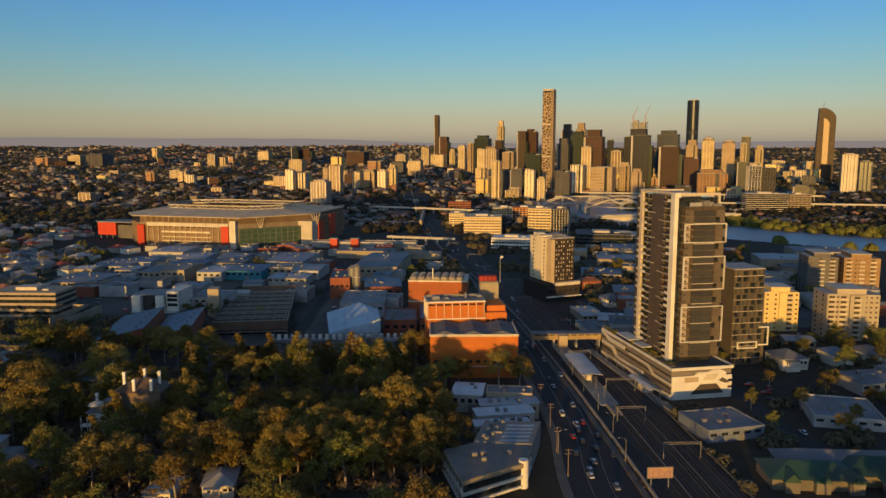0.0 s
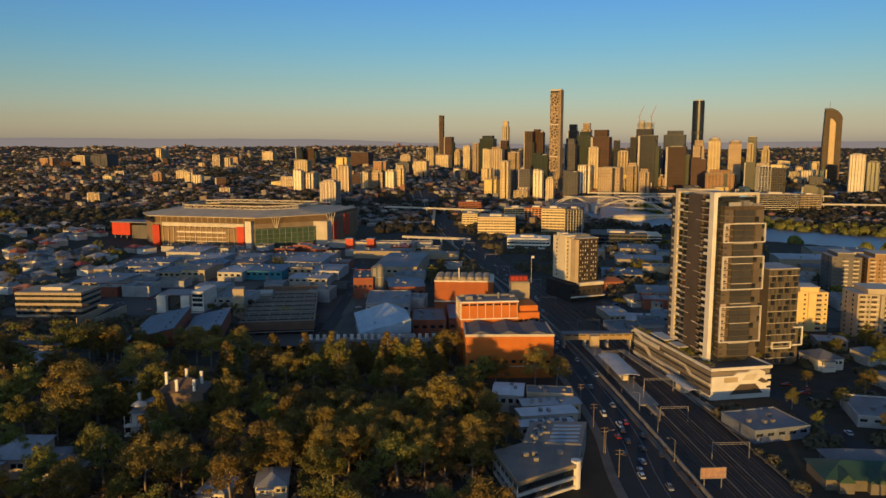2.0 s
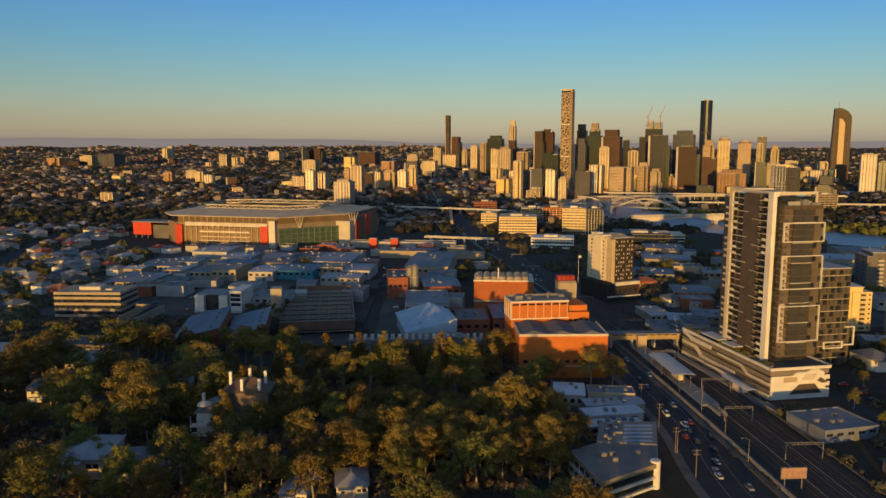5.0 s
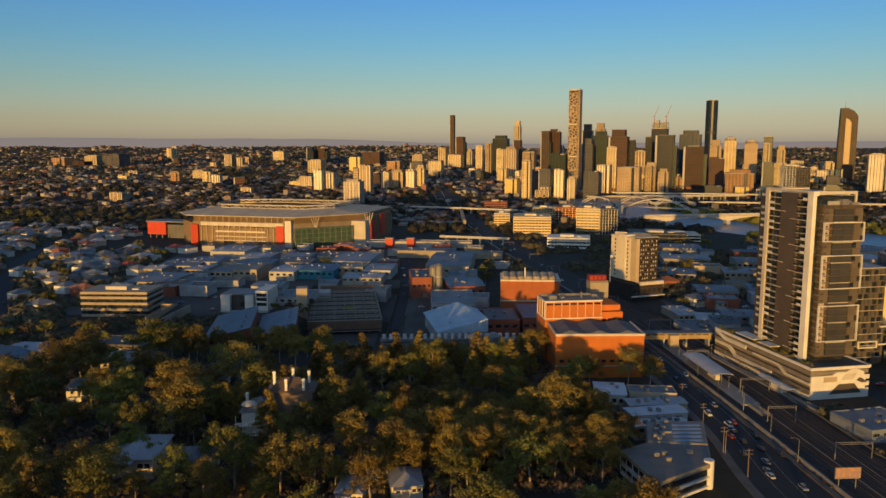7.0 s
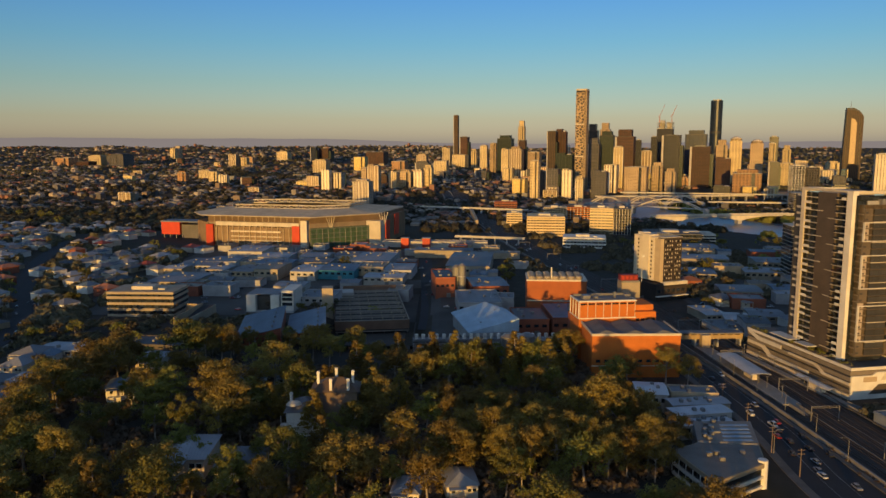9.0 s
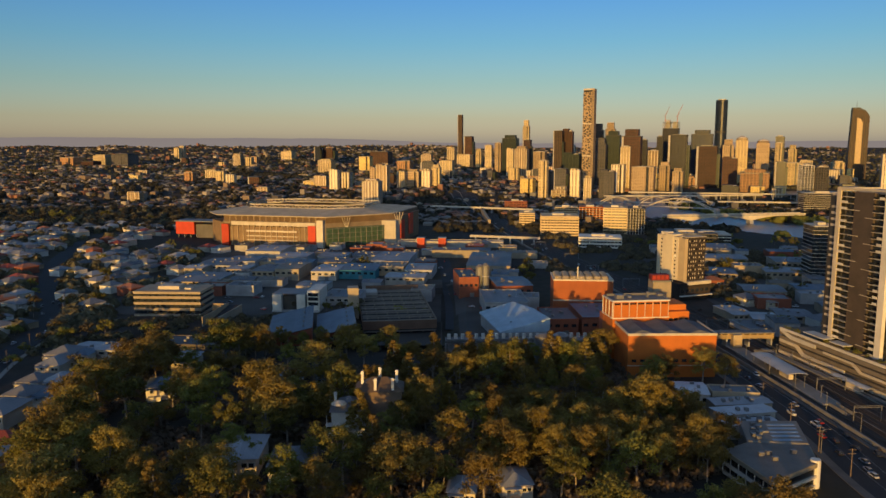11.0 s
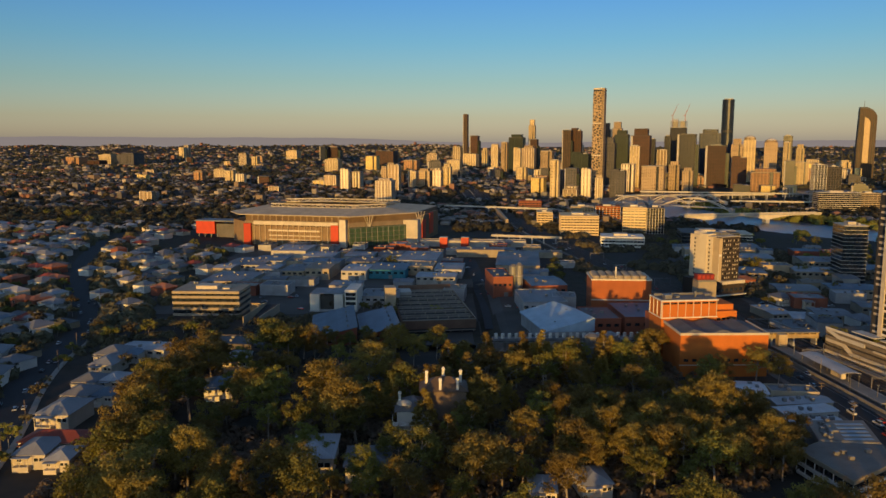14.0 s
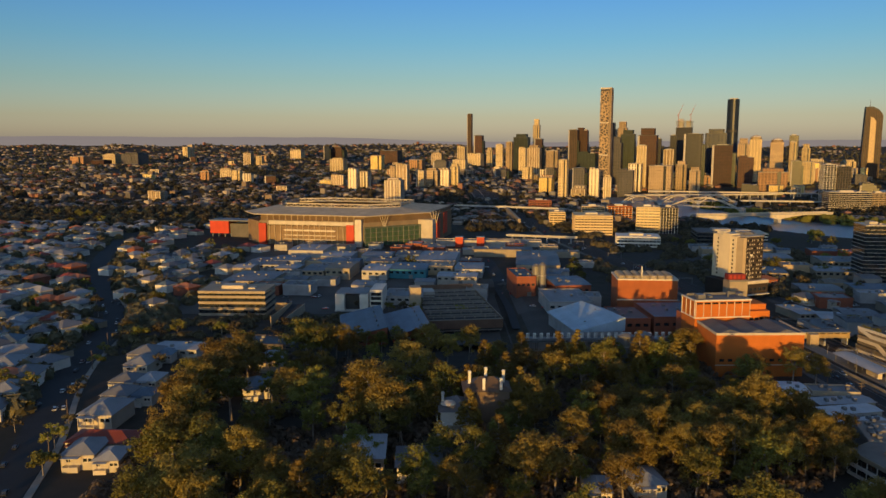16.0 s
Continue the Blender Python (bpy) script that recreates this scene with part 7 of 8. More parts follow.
viaduct(420, 1420, 900, 1330, 10, 14, "pale elevated road on the far river bank", 14)


# ---- houses in and beside the wooded park ----
def old_villa():
    t = thing("villa", -145, 288, 0, 2, "old grey villa with white verandahs and tall chimneys", "house")
    part("wall", boxes((2, 2, 0, 15, 16, 9)), WHITE, t)

    def hip(name, x0, y0, x1, y1, z, rise):
        bm = bmesh.new()
        r = min(x1 - x0, y1 - y0) / 2
        rd = ((x0 + r, y0 + r), (x1 - r, y1 - r))
        v = [bm.verts.new(p) for p in ((x0, y0, z), (x1, y0, z), (x1, y1, z), (x0, y1, z), (*rd[0], z + rise), (*rd[1], z + rise))]
        fs = ((0, 1, 5, 4), (1, 2, 5), (2, 3, 4, 5), (3, 0, 4)) if x1 - x0 > y1 - y0 else ((0, 1, 4), (1, 2, 5, 4), (2, 3, 5), (3, 0, 4, 5))
        for f in (*fs, (3, 2, 1, 0)):
            bm.faces.new([v[i] for i in f])
        part(name, bm, sheet_metal("brown_shingles", (0.13, 0.088, 0.06), pitch=0.5, vary=0.1) if "rear" in name else ROOF_GREY, t)

    hip("roof", 1, 1, 16, 17, 9, 4.2)
    part("rear_wing", boxes((12, 5, 0, 30, 17, 16.2)), surface("old_stone", (0.17, 0.12, 0.085)), t)
    hip("rear_roof", 11, 4, 31, 18, 16.2, 4.4)
    me = mesh_of("chimney", boxes((-0.55, -0.55, 0, 0.55, 0.55, 5.4, 0.1), (-0.68, -0.68, 4.6, 0.68, 0.68, 5.0)), WHITE)
    for x, y, z in ((14, 10, 18), (21, 14, 18.2), (28, 11, 18), (19.5, 5.4, 16.2), (26.5, 5.4, 16.2), (3, 9, 9.5)):
        place("chimney", me, t, x=x, y=y, z=z)
    for z in (0.4, 4.2):
        part("verandah_floor", boxes((0, -1.5, z, 16, 2, z + 0.35), (0, -1.5, z + 0.9, 16, -1.4, z + 1.05)), WHITE, t)
    me = mesh_of("verandah_post", boxes((-0.12, -1.45, 0, 0.12, -1.2, 8.6)), WHITE)
    for k in range(7):
        place("verandah_post", me, t, x=0.4 + 2.5 * k)
    part("bay_roof", tube(bmesh.new(), [(5, 3, 12), (5, 3, 12.8), (5, 3, 13.4)], [3.2, 2.4, 0.4], 12), CREAM, t)


old_villa()
for k, x, y, rz, s in ((1, -79, 232, 8, 0.85), (1, -97, 229, -6, 0.75), (3, -10, 205, 6, 1.0), (1, -178, 248, 2, 1.25), (0, -158, 244, 2, 1.15), (5, -233, 329, 12, 1.0), (1, -237, 372, 4, 1.0), (5, -176, 345, 8, 0.9), (0, -160, 348, 8, 0.9),
                       (1, -278, 255, 3, 0.95), (1, -266, 253, 3, 0.75), (1, -290, 293, -4, 1.15), (0, -294, 321, -4, 0.95), (5, -281, 322, -4, 0.8), (0, -299, 341, -4, 0.9), (1, -287, 343, -4, 0.8), (1, -302, 365, -4, 1.0), (0, -308, 384, -4, 1.1), (5, -296, 388, -4, 0.8),
                       (1, -345, 322, 10, 1.0), (0, -350, 345, 10, 1.1), (1, -368, 360, 10, 1.1), (0, -372, 384, 10, 1.1), (5, -392, 405, 10, 1.1), (0, -388, 432, 10, 1.0), (3, -400, 470, 0, 1.0), (1, -415, 452, 0, 1.0), (5, -432, 470, 0, 1.0), (0, -340, 300, 10, 1.0), (1, -412, 430, 0, 1.1)):
    copy_thing(HOUSES[k], pose(x, y, 0, 0, 0, rz) @ Matrix.Diagonal((s, s, s, 1)))
long_house = house(25, 13, 5.2, 2.6, ROOF_RED, CREAM, "long cream timber house with a red hipped roof")
long_house.matrix_basis = pose(-283, 268, 0, 0, 0, -3)
shed(-300, 397, 25, 16, 5.5, -6, ROOF_WHITE, WHITE, "low white-roofed store beside the park")
shed(-272, 416, 46, 20, 3.2, -6, ROOF_DARK, surface("dark_render", (0.12, 0.1, 0.085)), "long low dark deck building with a flat roof", kind_of="flat")


def green_house():
    t = thing("town_hall", 111.5, 240, 0, -4, "rambling white building with green hipped roofs and gables", "building")
    for x, y, w, d in ((0, 0, 30, 16), (26, 4, 34, 18), (8, 12, 50, 13)):
        # wall white is darkened to carry the shade this building stands in
        part("wall", boxes((x, y, 0, x + w, y + d, 4.2)), surface("shaded_white", (0.16, 0.14, 0.11)), t)
        bm = bmesh.new()
        r = d / 2
        v = [bm.verts.new(p) for p in ((x - 1, y - 1, 4.2), (x + w + 1, y - 1, 4.2), (x + w + 1, y + d + 1, 4.2), (x - 1, y + d + 1, 4.2), (x + r, y + r, 7.6), (x + w - r, y + r, 7.6))]
        for f in ((0, 1, 5, 4), (1, 2, 5), (2, 3, 4, 5), (3, 0, 4), (3, 2, 1, 0)):
            bm.faces.new([v[i] for i in f])
        part("roof", bm, ROOF_GREEN if y < 10 else ROOF_GREY, t)
    for x in (3, 13, 24, 36, 48):
        bm = bmesh.new()
        v = [bm.verts.new(p) for p in ((x, -2.5, 3.8), (x + 6, -2.5, 3.8), (x + 3, -2.5, 6.8), (x, 5, 3.8), (x + 6, 5, 3.8), (x + 3, 5, 6.8))]
        for f in ((0, 1, 2), (1, 4, 5, 2), (3, 0, 2, 5), (4, 3, 5), (0, 3, 4, 1)):
            bm.faces.new([v[i] for i in f])
        part("gable", bm, ROOF_GREEN, t)
        part("gable_front", boxes((x + 0.6, -2.4, 0, x + 5.4, 1, 3.8)), surface("shaded_white", (0.16, 0.14, 0.11)), t)


green_house()
for k, x, y, rz, s in ((0, 176, 376, 8, 1.1), (5, 206, 384, 8, 1.0), (0, 220, 352, 8, 1.0), (0, 226, 388, 8, 1.0), (1, 130, 520, 8, 1.0), (0, 118, 532, 8, 1.0), (4, 112, 596, 8, 1.1), (1, 160, 470, 8, 1.0), (5, 140, 440, 8, 1.0), (0, 138, 462, 8, 1.0), (1, 176, 440, 8, 1.0), (0, 180, 466, 8, 1.0)):
    copy_thing(HOUSES[k], pose(x, y, 0, 0, 0, rz) @ Matrix.Diagonal((s, s, s, 1)))


def billboard():
    t = thing("billboard", 69, 240, 0, 4, "roadside billboard with a colourful poster on posts", "sign")
    part("panel", boxes((0, 0, 4, 9, 0.4, 8)), STEEL, t)
    part("poster", boxes((0.2, -0.04, 4.2, 8.8, -0.004, 7.8)), surface("poster", (0.45, 0.25, 0.12), (0.12, 0.1, 0.2), big=0.6), t)
    for x in (1.5, 7.5):
        part("post", boxes((x - 0.2, 0.1, 0, x + 0.2, 0.3, 4)), STEEL, t)


billboard()

# ---- cars parked in the yards ----
rnd = random.Random(55)
n = 0
for k in range(2000):
    if n >= 45:
        break
    x, y = (rnd.uniform(-330, -45), rnd.uniform(510, 760)) if k % 3 else (rnd.uniform(96, 200), rnd.uniform(430, 640))
    if any(math.hypot(x - a, y - b) < q * 0.95 + 3 for a, b, q, e in FOOT):
        continue
    copy_thing(FAR_CARS[rnd.choices(range(4), (5, 3, 4, 1))[0]], pose(x, y, 0.08 + land(x, y), 0, 0, -6 + rnd.choice((0, 90))))
    n += 1
shed(88, 446, 18, 26, 4, 6, ROOF_GREY, CONCRETE, "low grey-roofed rail depot beside the tracks", kind_of="flat")
shed(92, 482, 14, 30, 5, 6, ROOF_WHITE, CREAM, "long low store beside the tracks", 0.8)


# ---- trees ----
def crown_mesh(name, clumps, leaves, size, mat, rng, flat=0.75):
    """Many small leaf blades gathered in clumps: centre and radius of each."""
    V, Fc = [], []
    for cx, cy, cz, r in clumps:
        n = int(leaves * (r / 2.4) ** 2)
        d = rng.normal(size=(n, 3))
        d /= np.linalg.norm(d, axis=1)[:, None]
        p = np.array([cx, cy, cz]) + d * (r * rng.uniform(0.25, 1.5, size=(n, 1)) ** 0.75) * np.array([1, 1, flat])
        a = rng.normal(size=(n, 3))
        a -= 0.75 * d * np.sum(a * d, axis=1)[:, None]
        a /= np.linalg.norm(a, axis=1)[:, None]
        b = np.cross(a, d + 0.3 * rng.normal(size=(n, 3)))
        b /= np.linalg.norm(b, axis=1)[:, None] + 1e-6
        s = size * rng.uniform(0.6, 1.4, size=(n, 1))
        q = np.stack([p - a * s - b * s * 0.5, p + a * s * 0.2 - b * s * 0.7, p + a * s + b * s * 0.2, p - a * s * 0.1 + b * s * 0.7], axis=1)
        i0 = len(V)
        V.extend(map(tuple, q.reshape(-1, 3)))
        Fc.extend((i0 + 4 * k, i0 + 4 * k + 1, i0 + 4 * k + 2, i0 + 4 * k + 3) for k in range(n))
    return raw_mesh(name, V, Fc, mat)


def gum_tree(seed, H, R, nclump, leaves, size, leaf, label, name="gum_tree", group="trees of the wooded park"):
    rng = np.random.default_rng(seed)
    t = thing(name, 0, 0, 0, 0, label, "tree", group)
    bm = bmesh.new()
    lean = rng.uniform(-0.06, 0.06, 2) * H
    top = (lean[0], lean[1], H * 0.62)
    tube(bm, [(0, 0, -0.5), (lean[0] * 0.3, lean[1] * 0.3, H * 0.25), top], [H * 0.022, H * 0.017, H * 0.010], 7)
    clumps = []
    for k in range(nclump):
        a = k * 2.4 + rng.uniform(-0.4, 0.4)
        rr = R * math.sqrt((k + 0.5) / nclump) * rng.uniform(0.75, 1.05)
        z = H * (0.88 - 0.30 * (rr / R) ** 2 + rng.uniform(-0.30, 0.07))
        c = (lean[0] + rr * math.cos(a), lean[1] + rr * math.sin(a), z)
        clumps.append((*c, R * rng.uniform(0.14, 0.34)))
        if k % 3 == 0:
            s = rng.uniform(0.55, 0.95)
            st = (top[0] * s, top[1] * s, top[2] * s)
            mid = ((st[0] + c[0]) / 2 * 1.05, (st[1] + c[1]) / 2 * 1.05, (st[2] + c[2]) / 2 + 0.3)
            tube(bm, [st, mid, (c[0], c[1], c[2] - 0.3)], [H * 0.008, H * 0.006, H * 0.002], 4)
    part("trunk", bm, BARK, t, "pale branching trunk")
    place("crown", crown_mesh("crown", clumps, leaves, size, leaf, rng, 0.65), t)
    return t


def pine_tree(seed, H, R, label):
    rng = np.random.default_rng(seed)
    t = thing("hoop_pine", 0, 0, 0, 0, label, "tree", "trees of the wooded park")
    bm = tube(bmesh.new(), [(0, 0, -0.5), (0, 0, H)], [H * 0.018, 0.06], 6)
    clumps = []
    tiers = 11
    for k in range(tiers):
        f = k / (tiers - 1)
        z, r = H * (0.24 + 0.74 * f), R * (1 - f) ** 0.8 + 0.3
        for j in range(6 if f < 0.7 else 3):
            a = j * math.tau / 6 + k * 0.7 + rng.uniform(-0.2, 0.2)
            e = (r * math.cos(a), r * math.sin(a), z + r * 0.12)
            tube(bm, [(0, 0, z), e], [0.11, 0.03], 4)
            clumps += [(*e, 1.05), (e[0] * 0.62, e[1] * 0.62, z, 0.9)]
    part("trunk", bm, BARK, t, "straight tapering trunk with level branches")
    place("crown", crown_mesh("crown", clumps, 230, 0.36, LEAF_EUC, rng, 0.6), t)
    return t


NEAR = [gum_tree(10 + k, 19 + (k * 7 % 5), 6.2 + (k % 3), 42, 148, 0.35, LEAF_EUC if k % 3 else LEAF_GREEN, ("tall golden-green gum tree with a pale trunk" if k % 3 else "broad green park tree with a dense crown")) for k in range(7)]
PINES = [pine_tree(40, 22, 5.6, "dark hoop pine with tiered branches"), pine_tree(41, 19, 4.8, "dark hoop pine with tiered branches")]
MID = [gum_tree(60 + k, 8.5 + k % 4, 4.8 + k % 2, 14, 80, 0.62, LEAF_GREEN if k % 2 else LEAF_DARK, "green street tree with a rounded uneven crown", "street_tree", "street and garden trees") for k in range(5)]
for i, o in enumerate(NEAR + PINES + MID):
    o.matrix_basis = pose(-60 - 9 * i, 232 + (i * 37 % 60), 0)

BIG_TREES = (
    (3, -212, 380, 1.4), (2, -172, 303, 1.2), (0, -200, 299, 1.05), (3, -239, 274, 1.25), (6, -251, 318, 1.2), (1, -258, 369, 1.0), (4, -246, 376, 1.0), (5, -203, 240, 0.85),
    (2, -159, 340, 1.1), (4, -173, 234, 0.9), (1, -224, 224, 1.1), (0, -239, 246, 1.15), (3, -161, 299, 1.1), (6, -224, 246, 1.1), (3, -231, 303, 1.15), (4, -250, 296, 1.1), (2, -243, 330, 1.1))
rnd = random.Random(5)


def wood(x, y):
    """The wooded park before the brewery: its bounds and clearings."""
    if not 150 < y < 400:
        return False
    if x > 4 + (y - 250) * -0.02 or x < -258:
        return False
    if y > 378 and x < -60 and not -226 < x < -188 or 262 < y < 345 and -240 < x < -222:
        return False
    for cx, cy, r in ((-137, 285, 13), (-122, 284, 5), (-142, 270, 15), (-188, 248, 11), (-162, 250, 12), (-100, 268, 8), (-30, 226, 13), (-74, 234, 8), (-92, 230, 6), (-225, 335, 12), (-170, 350, 12), (-230, 376, 9), (-205, 300, 8), (22, 300, 24), (20, 250, 22), (8, 320, 10), (-40, 388, 14), (-95, 300, 8), (-60, 300, 7), (-2, 236, 15)):
        if (x - cx) ** 2 + (y - cy) ** 2 < r * r:
            return False
    return True


taken = []
for k in range(4000):
    x, y = rnd.uniform(-240, 20), rnd.uniform(165, 398)
    if not wood(x, y) or any((x - a) ** 2 + (y - b) ** 2 < 74 for a, b in taken):
        continue
    taken.append((x, y))
taken = taken[:170]
for x, y in taken:
    pine = rnd.random() < (0.12 if y > 290 else 0.02)
    o = rnd.choice(PINES) if pine else NEAR[rnd.randrange(len(NEAR))]
    s = rnd.uniform(0.6, 1.0) * rnd.choice((0.9, 1.0, 1.25))
    copy_thing(o, pose(x, y, 0, 0, 0, rnd.uniform(0, 360)) @ Matrix.Diagonal((s, s, s * rnd.uniform(0.85, 1.1), 1)))

stand = [(x + rnd.uniform(-2.5, 2.5) + (4 if j % 2 else 0), 247 + 8.5 * j + rnd.uniform(-2, 2)) for j in range(7) for x in range(-74, 10, 8)]
for x, y in stand:
    if any((x - a) ** 2 + (y - b) ** 2 < 30 for a, b in taken) or x > 6 or rnd.random() < 0.12:
        continue
    taken.append((x, y))
    s = rnd.uniform(0.76, 0.96)
    copy_thing(NEAR[rnd.choice((1, 2, 4, 5))], pose(x, y, 0, 0, 0, rnd.uniform(0, 360)) @ Matrix.Diagonal((s * 0.85, s * 0.85, s, 1)))

for k, x, y, s in ((1, -207, 391, 1.15), (2, -178, 318, 1.0), (4, -240, 280, 1.15), (1, -250, 345, 1.0), (2, -246, 312, 1.1), (5, -228, 262, 1.0), (1, 27, 352, 1.0), (2, 37, 350, 0.7), (4, -14, 380, 1.0), (5, 8, 350, 0.85), (0, 1, 346, 0.9), (3, -214, 384, 1.1), (1, -200, 396, 1.05), (2, -150, 392, 0.9), (4, -128, 396, 0.9), (1, -140, 384, 0.9), (3, 158, 318, 0.55), (0, 172, 300, 0.5), (6, 134, 292, 0.45)):
    copy_thing(NEAR[k], pose(x, y, 0, 0, 0, x * 17 % 360) @ Matrix.Diagonal((s, s, s, 1)))
for k, x, y, s in BIG_TREES:
    copy_thing(NEAR[k], pose(x, y, 0, 0, 0, x * 23 % 360) @ Matrix.Diagonal((s * 1.25, s * 1.25, s, 1)))
for k, x, y, s in ((0, -114, 331, 1.0), (1, -103, 367, 1.15), (0, -86, 360, 1.1), (1, -66, 343, 1.05), (0, -41, 364, 0.95), (0, -92, 352, 0.9), (1, -48, 352, 0.9), (0, -74, 372, 1.0), (1, -57, 366, 1.0), (0, -30, 352, 1.05), (1, -20, 362, 0.95), (0, -122, 352, 1.0), (1, -132, 318, 1.05), (0, -110, 308, 1.0), (1, -152, 300, 0.95)):
    copy_thing(PINES[k], pose(x, y, 0, 0, 0, x * 17 % 360) @ Matrix.Diagonal((s, s, s, 1)))
for k in range(16):
    x, y, s = -206 + 5.2 * k + rnd.uniform(-2, 2), 402 + (k * 13 % 24), rnd.uniform(0.45, 0.75)
    copy_thing(NEAR[k % 7], pose(x, y, 0, 0, 0, k * 67) @ Matrix.Diagonal((s, s, s, 1)))
for k in range(30):
    y = 235 + 13 * k
    s = rnd.uniform(0.6, 1.0)
    copy_thing(MID[k % 5], pose(street_x(y) + (11 if k % 2 else -12) + rnd.uniform(-1.5, 1.5), y + rnd.uniform(-4, 4), 0, 0, 0, k * 67) @ Matrix.Diagonal((s, s, s, 1)))
n = 0
while n < 150:
    y = 240 + 1000 * rnd.random() ** 0.8
    x = -150 - y * 0.6 + rnd.random() * (y * 0.6 + 150 - 150) if rnd.random() < 0.6 else rnd.uniform(100, 330)
    if x > -100 and (y < 285 or y > 950 or x < 138 and y < 440 or y < 480 and 150 < x < 172) or -260 < x < -100 and y < 400 or abs(x - street_x(y)) < 9:
        continue
    if -345 < x < -40 and 420 < y < 840 and rnd.random() < 0.85 or (-460 < x < -120 and 830 < y < 1080):
        continue
    if river_gap(x, y) < 90:
        continue
    s = rnd.uniform(0.7, 1.3)
    copy_thing(rnd.choice(MID), pose(x, y, ground_height(x, y), 0, 0, rnd.uniform(0, 360)) @ Matrix.Diagonal((s, s, s, 1)))
    n += 1


def far_trees(name, count, y0, y1, label, seed, rad, blades, keep, mat, blade=0.42):
    rng = np.random.default_rng(seed)
    V, Fc = [], []
    done = 0
    while done < count:
        y = y0 + (y1 - y0) * rng.random() ** 1.2
        x = rng.uniform(-0.62 * y - 150, 0.62 * y + 10)
        done += 1
        if not keep(x, y):
            continue
        z = ground_height(x, y)
        r = rng.uniform(*rad)
        d = rng.normal(size=(blades, 3))
        d /= np.linalg.norm(d, axis=1)[:, None]
        d[:, 2] = np.abs(d[:, 2])
        p = np.array([x, y, z]) + d * r * rng.uniform(0.7, 1.1, size=(blades, 1)) * np.array([1, 1, 1.1])
        a = rng.normal(size=(blades, 3))
        a -= 0.8 * d * np.sum(a * d, axis=1)[:, None]
        a /= np.linalg.norm(a, axis=1)[:, None]
        b = np.cross(a, d)
        b /= np.linalg.norm(b, axis=1)[:, None] + 1e-6
        s = r * blade * rng.uniform(0.7, 1.3, size=(blades, 1))
        q = np.stack([p - a * s - b * s, p + a * s - b * s * 0.8, p + b * s * 1.1], axis=1)
        i0 = len(V)
        V.extend(map(tuple, q.reshape(-1, 3)))
        Fc.extend((i0 + 3 * k, i0 + 3 * k + 1, i0 + 3 * k + 2) for k in range(blades))
    tagged(new(name, raw_mesh(name, V, Fc, mat)), label, "trees", kind="stuff")


def tree_keep(x, y):
    return river_gap(x, y) > 96 and not (-470 < x < -110 and 830 < y < 1090) and road_gap(x, y) > 24 and not (-0.04 * y < x < 0.4 * y and 1550 < y < 2700 and noise.noise((x / 70, y / 70, 8.0)) < 0.1)


def far_bank(x, y):
    p = Vector((x, y))
    c = min((Vector(a).lerp(Vector(b), k / 8) for a, b in zip(RIVER, RIVER[1:]) for k in range(9)), key=lambda q: (q - p).length)
    return (p - c).dot(Vector((0.77, 0.64))) > 0


def bank_keep(x, y):
    return 80 < river_gap(x, y) < 122 and (far_bank(x, y) or river_gap(x, y) > 96 and noise.noise((x / 25, y / 25, 1.0)) > 0.32)


far_trees("far_trees", 7600, 1000, 2400, "dark green far trees between the houses", 1, (3.8, 7.4), 46, tree_keep, LEAF_FAR)
far_trees("far_trees", 8500, 2000, 4850, "dark green far trees between the houses", 2, (3.5, 8), 34, tree_keep, LEAF_FAR)


def belt_keep(x, y):
    return -780 < x < -380 and 2130 < y < 2430 and noise.noise((x / 90, y / 90, 4.0)) > -0.25


far_trees("far_trees", 16000, 2100, 2450, "dark green wooded ridge among the suburbs", 22, (6, 10), 40, belt_keep, LEAF_FAR)
far_trees("river_trees", 9000, 760, 1500, "green riverbank trees and mangroves", 6, (4, 8), 60, bank_keep, LEAF_GREEN)


def garden_keep(x, y):
    if any(abs(x - a - 5) < 9 and abs(y - b - 6) < 9 for a, b in house_spots):
        return False
    return x < -325 - max(0, y - 560) * 0.1 and abs(x - street_x(y)) > 12 and not (-480 < x and 830 < y) and x > -190 - y * 0.66


far_trees("garden_trees", 6500, 260, 1340, "dark green garden trees between the houses", 9, (3.2, 6.8), 84, garden_keep, LEAF_DARK)


far_trees("undergrowth", 9000, 165, 396, "dark shrubs and saplings under the gum trees", 12, (1.5, 3.6), 90, wood, LEAF_UNDER, 0.2)


def lot_keep(x, y):
    if any(math.hypot(x - a, y - b) < q * 0.8 + 2 for a, b, q, e in FOOT):
        return False
    if -345 < x < -205 and 402 < y < 500:
        return abs(x - street_x(y)) > 12 and not (-305 < x < -222 and y < 440) and noise.noise((x / 22, y / 22, 2.0)) > -0.1
    if 96 < x < 262 and 205 < y < 440:
        near = min((Vector((x, y)) - p).length for p in LINE[4:30])
        lane = abs(x - np.interp(y, (205, 266, 294, 335, 400, 520), (215, 152, 140, 139, 132, 114)))
        if near < 17 or lane < 7 or 104 < x < 180 and 232 < y < 276 or 98 < x < 165 and 326 < y < 425:
            return False
        return noise.noise((x / 18, y / 18, 6.0)) > 0.08
    return False


far_trees("lot_shrubs", 14000, 205, 500, "dark shrubs and small trees round the lots", 31, (1.4, 3.6), 70, lot_keep, LEAF_DARK, 0.24)


def verge_keep(x, y):
    d = min((Vector((x, y)) - p).length for p in LINE[2:60:2])
    return 15.5 < d < 20 and x < 84 and not 318 < y < 430 and noise.noise((x / 9, y / 9, 6.0)) > -0.05 and min((Vector((x, y)) - p).length for p in ROAD[2:60]) > 11.5


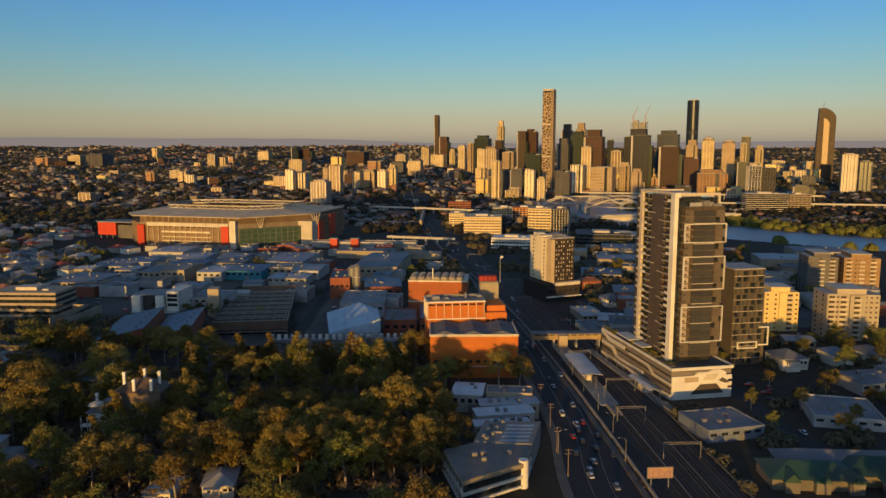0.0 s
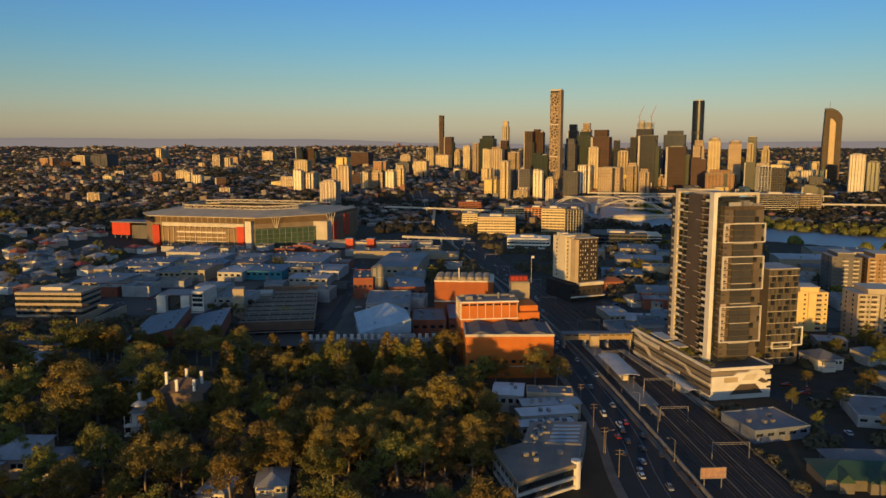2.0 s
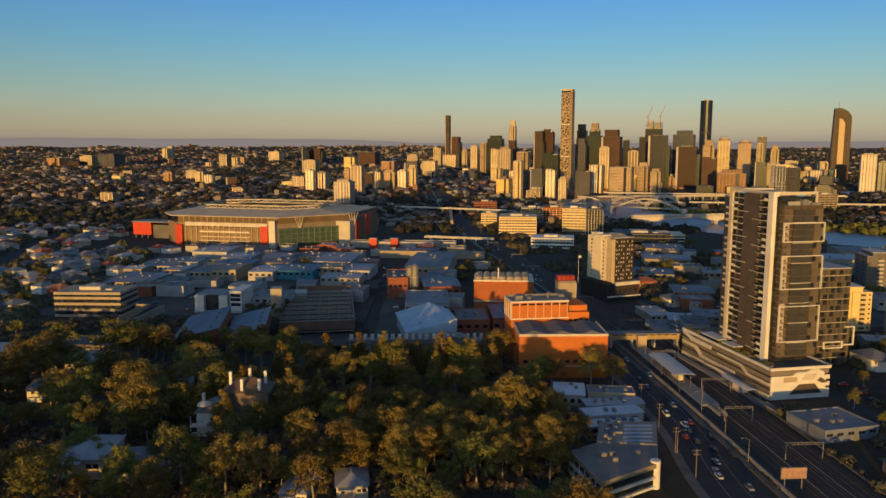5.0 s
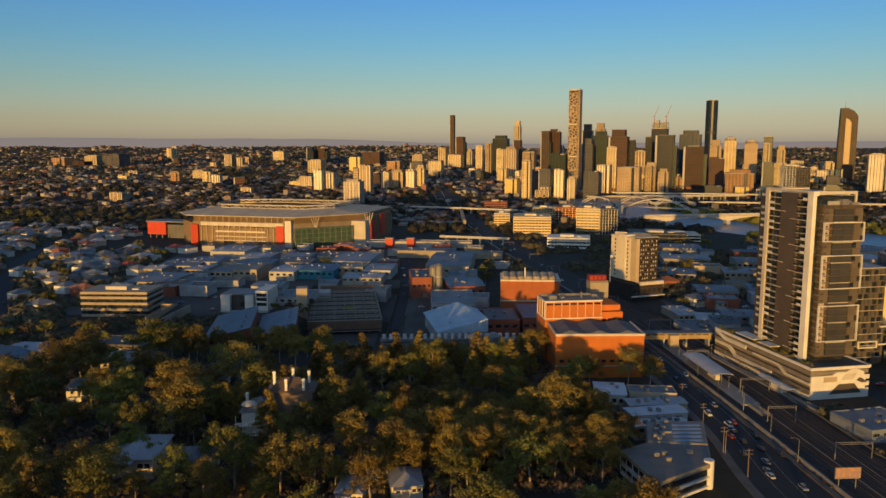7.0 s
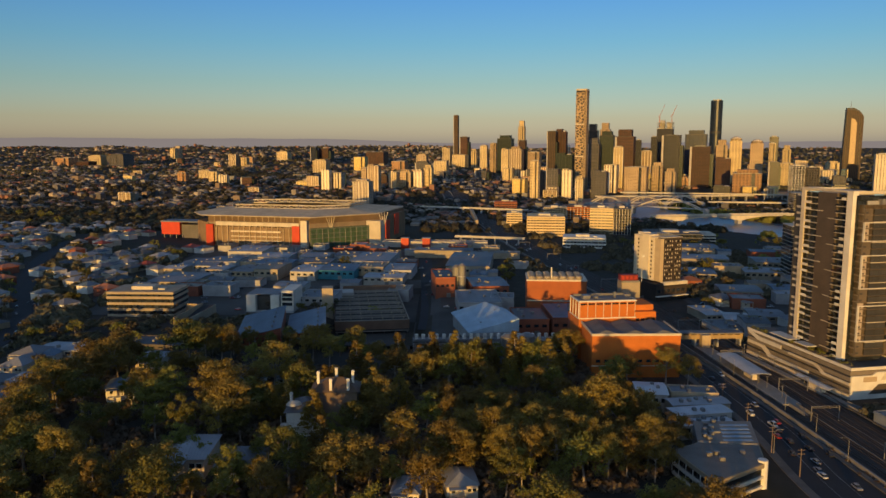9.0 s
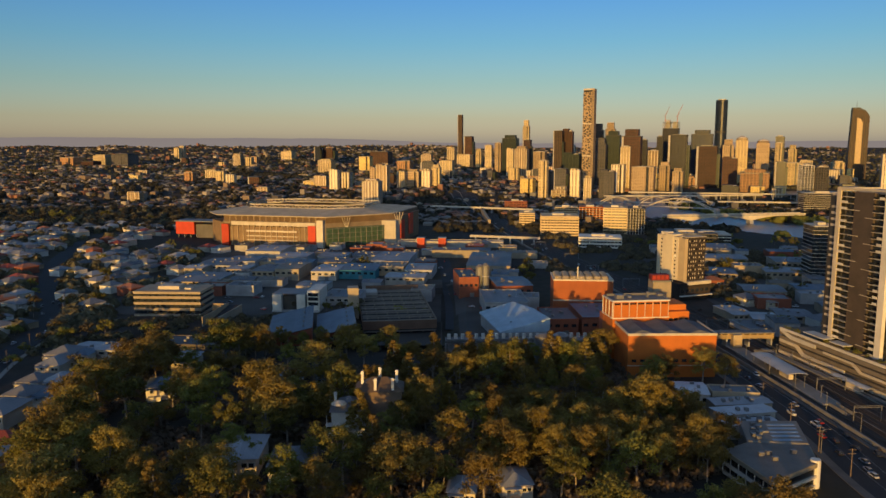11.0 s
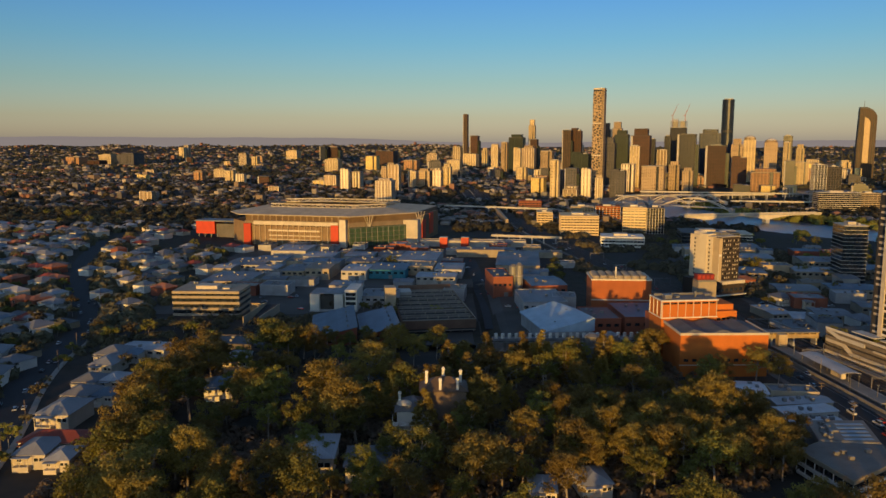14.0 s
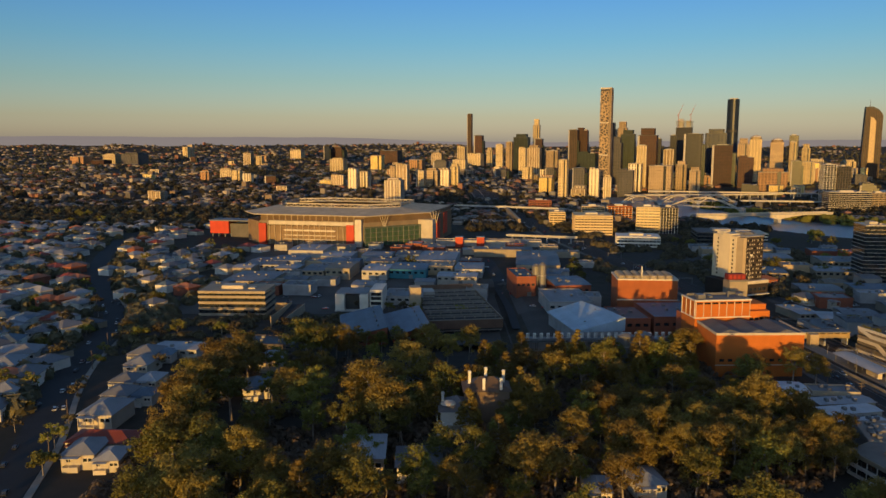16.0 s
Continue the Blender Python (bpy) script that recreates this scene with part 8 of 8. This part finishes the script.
far_trees("lot_shrubs", 22000, 150, 520, "dry shrubs on the verge of the tracks", 33, (0.7, 1.7), 44, verge_keep, LEAF_UNDER, 0.24)


def rail_keep(x, y):
    return 0 < x < 240 and math.hypot(x - 90, y - 585) > 28 and road_gap(x, y) > 19 and river_gap(x, y) > 100 and not any(math.hypot(x - a, y - b) < q * 0.85 + 3 for a, b, q, e in FOOT) and noise.noise((x / 40, y / 40, 5.0)) > -0.05


far_trees("railway_trees", 10000, 560, 1090, "dark green trees along the railway and lanes", 15, (2.6, 5), 80, rail_keep, LEAF_DARK)
# the first twelve stand out of view, added to shade the lots beyond
for k, x, y, s in ((0, 118, 196, 0.8), (1, 128, 201, 0.75), (2, 139, 195, 0.8), (4, 150, 203, 0.75), (5, 161, 197, 0.8), (3, 172, 204, 0.75), (6, 184, 198, 0.8), (1, 196, 203, 0.75), (2, 208, 199, 0.8), (0, 222, 204, 0.75), (4, 236, 200, 0.8), (5, 250, 204, 0.8), (1, 160, 286, 0.55), (2, 186, 290, 0.6), (5, 192, 322, 0.5), (4, 176, 332, 0.6), (6, 136, 318, 0.5), (3, 208, 300, 0.6), (0, 214, 330, 0.55), (2, 226, 360, 0.5), (4, 158, 350, 0.4), (1, 190, 352, 0.45), (0, 206, 372, 0.8), (3, 217, 392, 0.85), (6, 229, 378, 0.85), (0, 240, 398, 0.9), (3, 252, 384, 0.85), (6, 222, 414, 0.8), (0, 262, 404, 0.8), (3, 246, 420, 0.75), (6, 196, 398, 0.6), (0, 268, 376, 0.8)):
    copy_thing(NEAR[k], pose(x, y, 0, 0, 0, x * 17 % 360) @ Matrix.Diagonal((s, s, s, 1)))


for k in range(18):
    s = rnd.uniform(0.6, 1.1)
    x, y = rnd.uniform(170, 300), rnd.uniform(395, 435)
    copy_thing(MID[k % 5], pose(x, y, 0, 0, 0, k * 67) @ Matrix.Diagonal((s, s, s, 1)))
for k in range(34):
    x, y = ((-330 + 9 * k, 424 + 40 * rnd.random()) if k < 13 else (-28 + 4 * rnd.random() * k / 8, 620 + 8 * (k - 13)) if k < 24 else (-200 + 10 * (k - 24), 512 + 12 * rnd.random()))
    s = rnd.uniform(0.6, 1.1)
    copy_thing(MID[k % 5], pose(x, y, land(x, y), 0, 0, k * 67) @ Matrix.Diagonal((s, s, s, 1)))


# ---- planting on the podium terrace ----
rng = np.random.default_rng(5)
beds = [(rng.uniform(1.2, 4.2), rng.uniform(18, 46), 15.2 + rng.uniform(0, 0.8), rng.uniform(0.8, 1.5)) for k in range(34)] + [(rng.uniform(1, 5), rng.uniform(3, 12), 15, rng.uniform(0.7, 1.2)) for k in range(12)] + [(rng.uniform(1, 4), rng.uniform(66, 78), 15.2, rng.uniform(0.8, 1.5)) for k in range(12)]
hedge = tagged(new("terrace_planting", crown_mesh("terrace_planting", beds, 150, 0.3, LEAF_GREEN, rng)), "green shrubs planted along the podium terrace", "shrubs")
hedge.matrix_basis = pose(104.5, 331, 0, 0, 0, 11)


# ---- hazy hills on the horizon ----
def hills():
    V, Fc = [], []
    n = 240
    for k in range(n + 1):
        x = -3900 + 7800 * k / n
        V += [(x, 4870, 60), (x, 4870, 115 + float(np.interp(x, (-2600, -900, 100, 1200, 3000), (52, 46, 14, 22, 30))) + 6 * noise.noise((x / 420, 0.3, 0.0)) + 2 * noise.noise((x / 90, 2.3, 0.0)))]
    for k in range(n):
        Fc.append((2 * k, 2 * k + 2, 2 * k + 3, 2 * k + 1))
    # haze over the hills is painted in as an even glow
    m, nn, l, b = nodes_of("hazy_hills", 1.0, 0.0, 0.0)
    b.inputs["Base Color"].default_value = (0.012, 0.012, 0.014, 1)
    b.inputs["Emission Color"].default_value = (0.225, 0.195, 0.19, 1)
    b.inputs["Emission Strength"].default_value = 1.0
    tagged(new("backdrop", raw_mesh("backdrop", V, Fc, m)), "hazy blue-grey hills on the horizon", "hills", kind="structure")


hills()
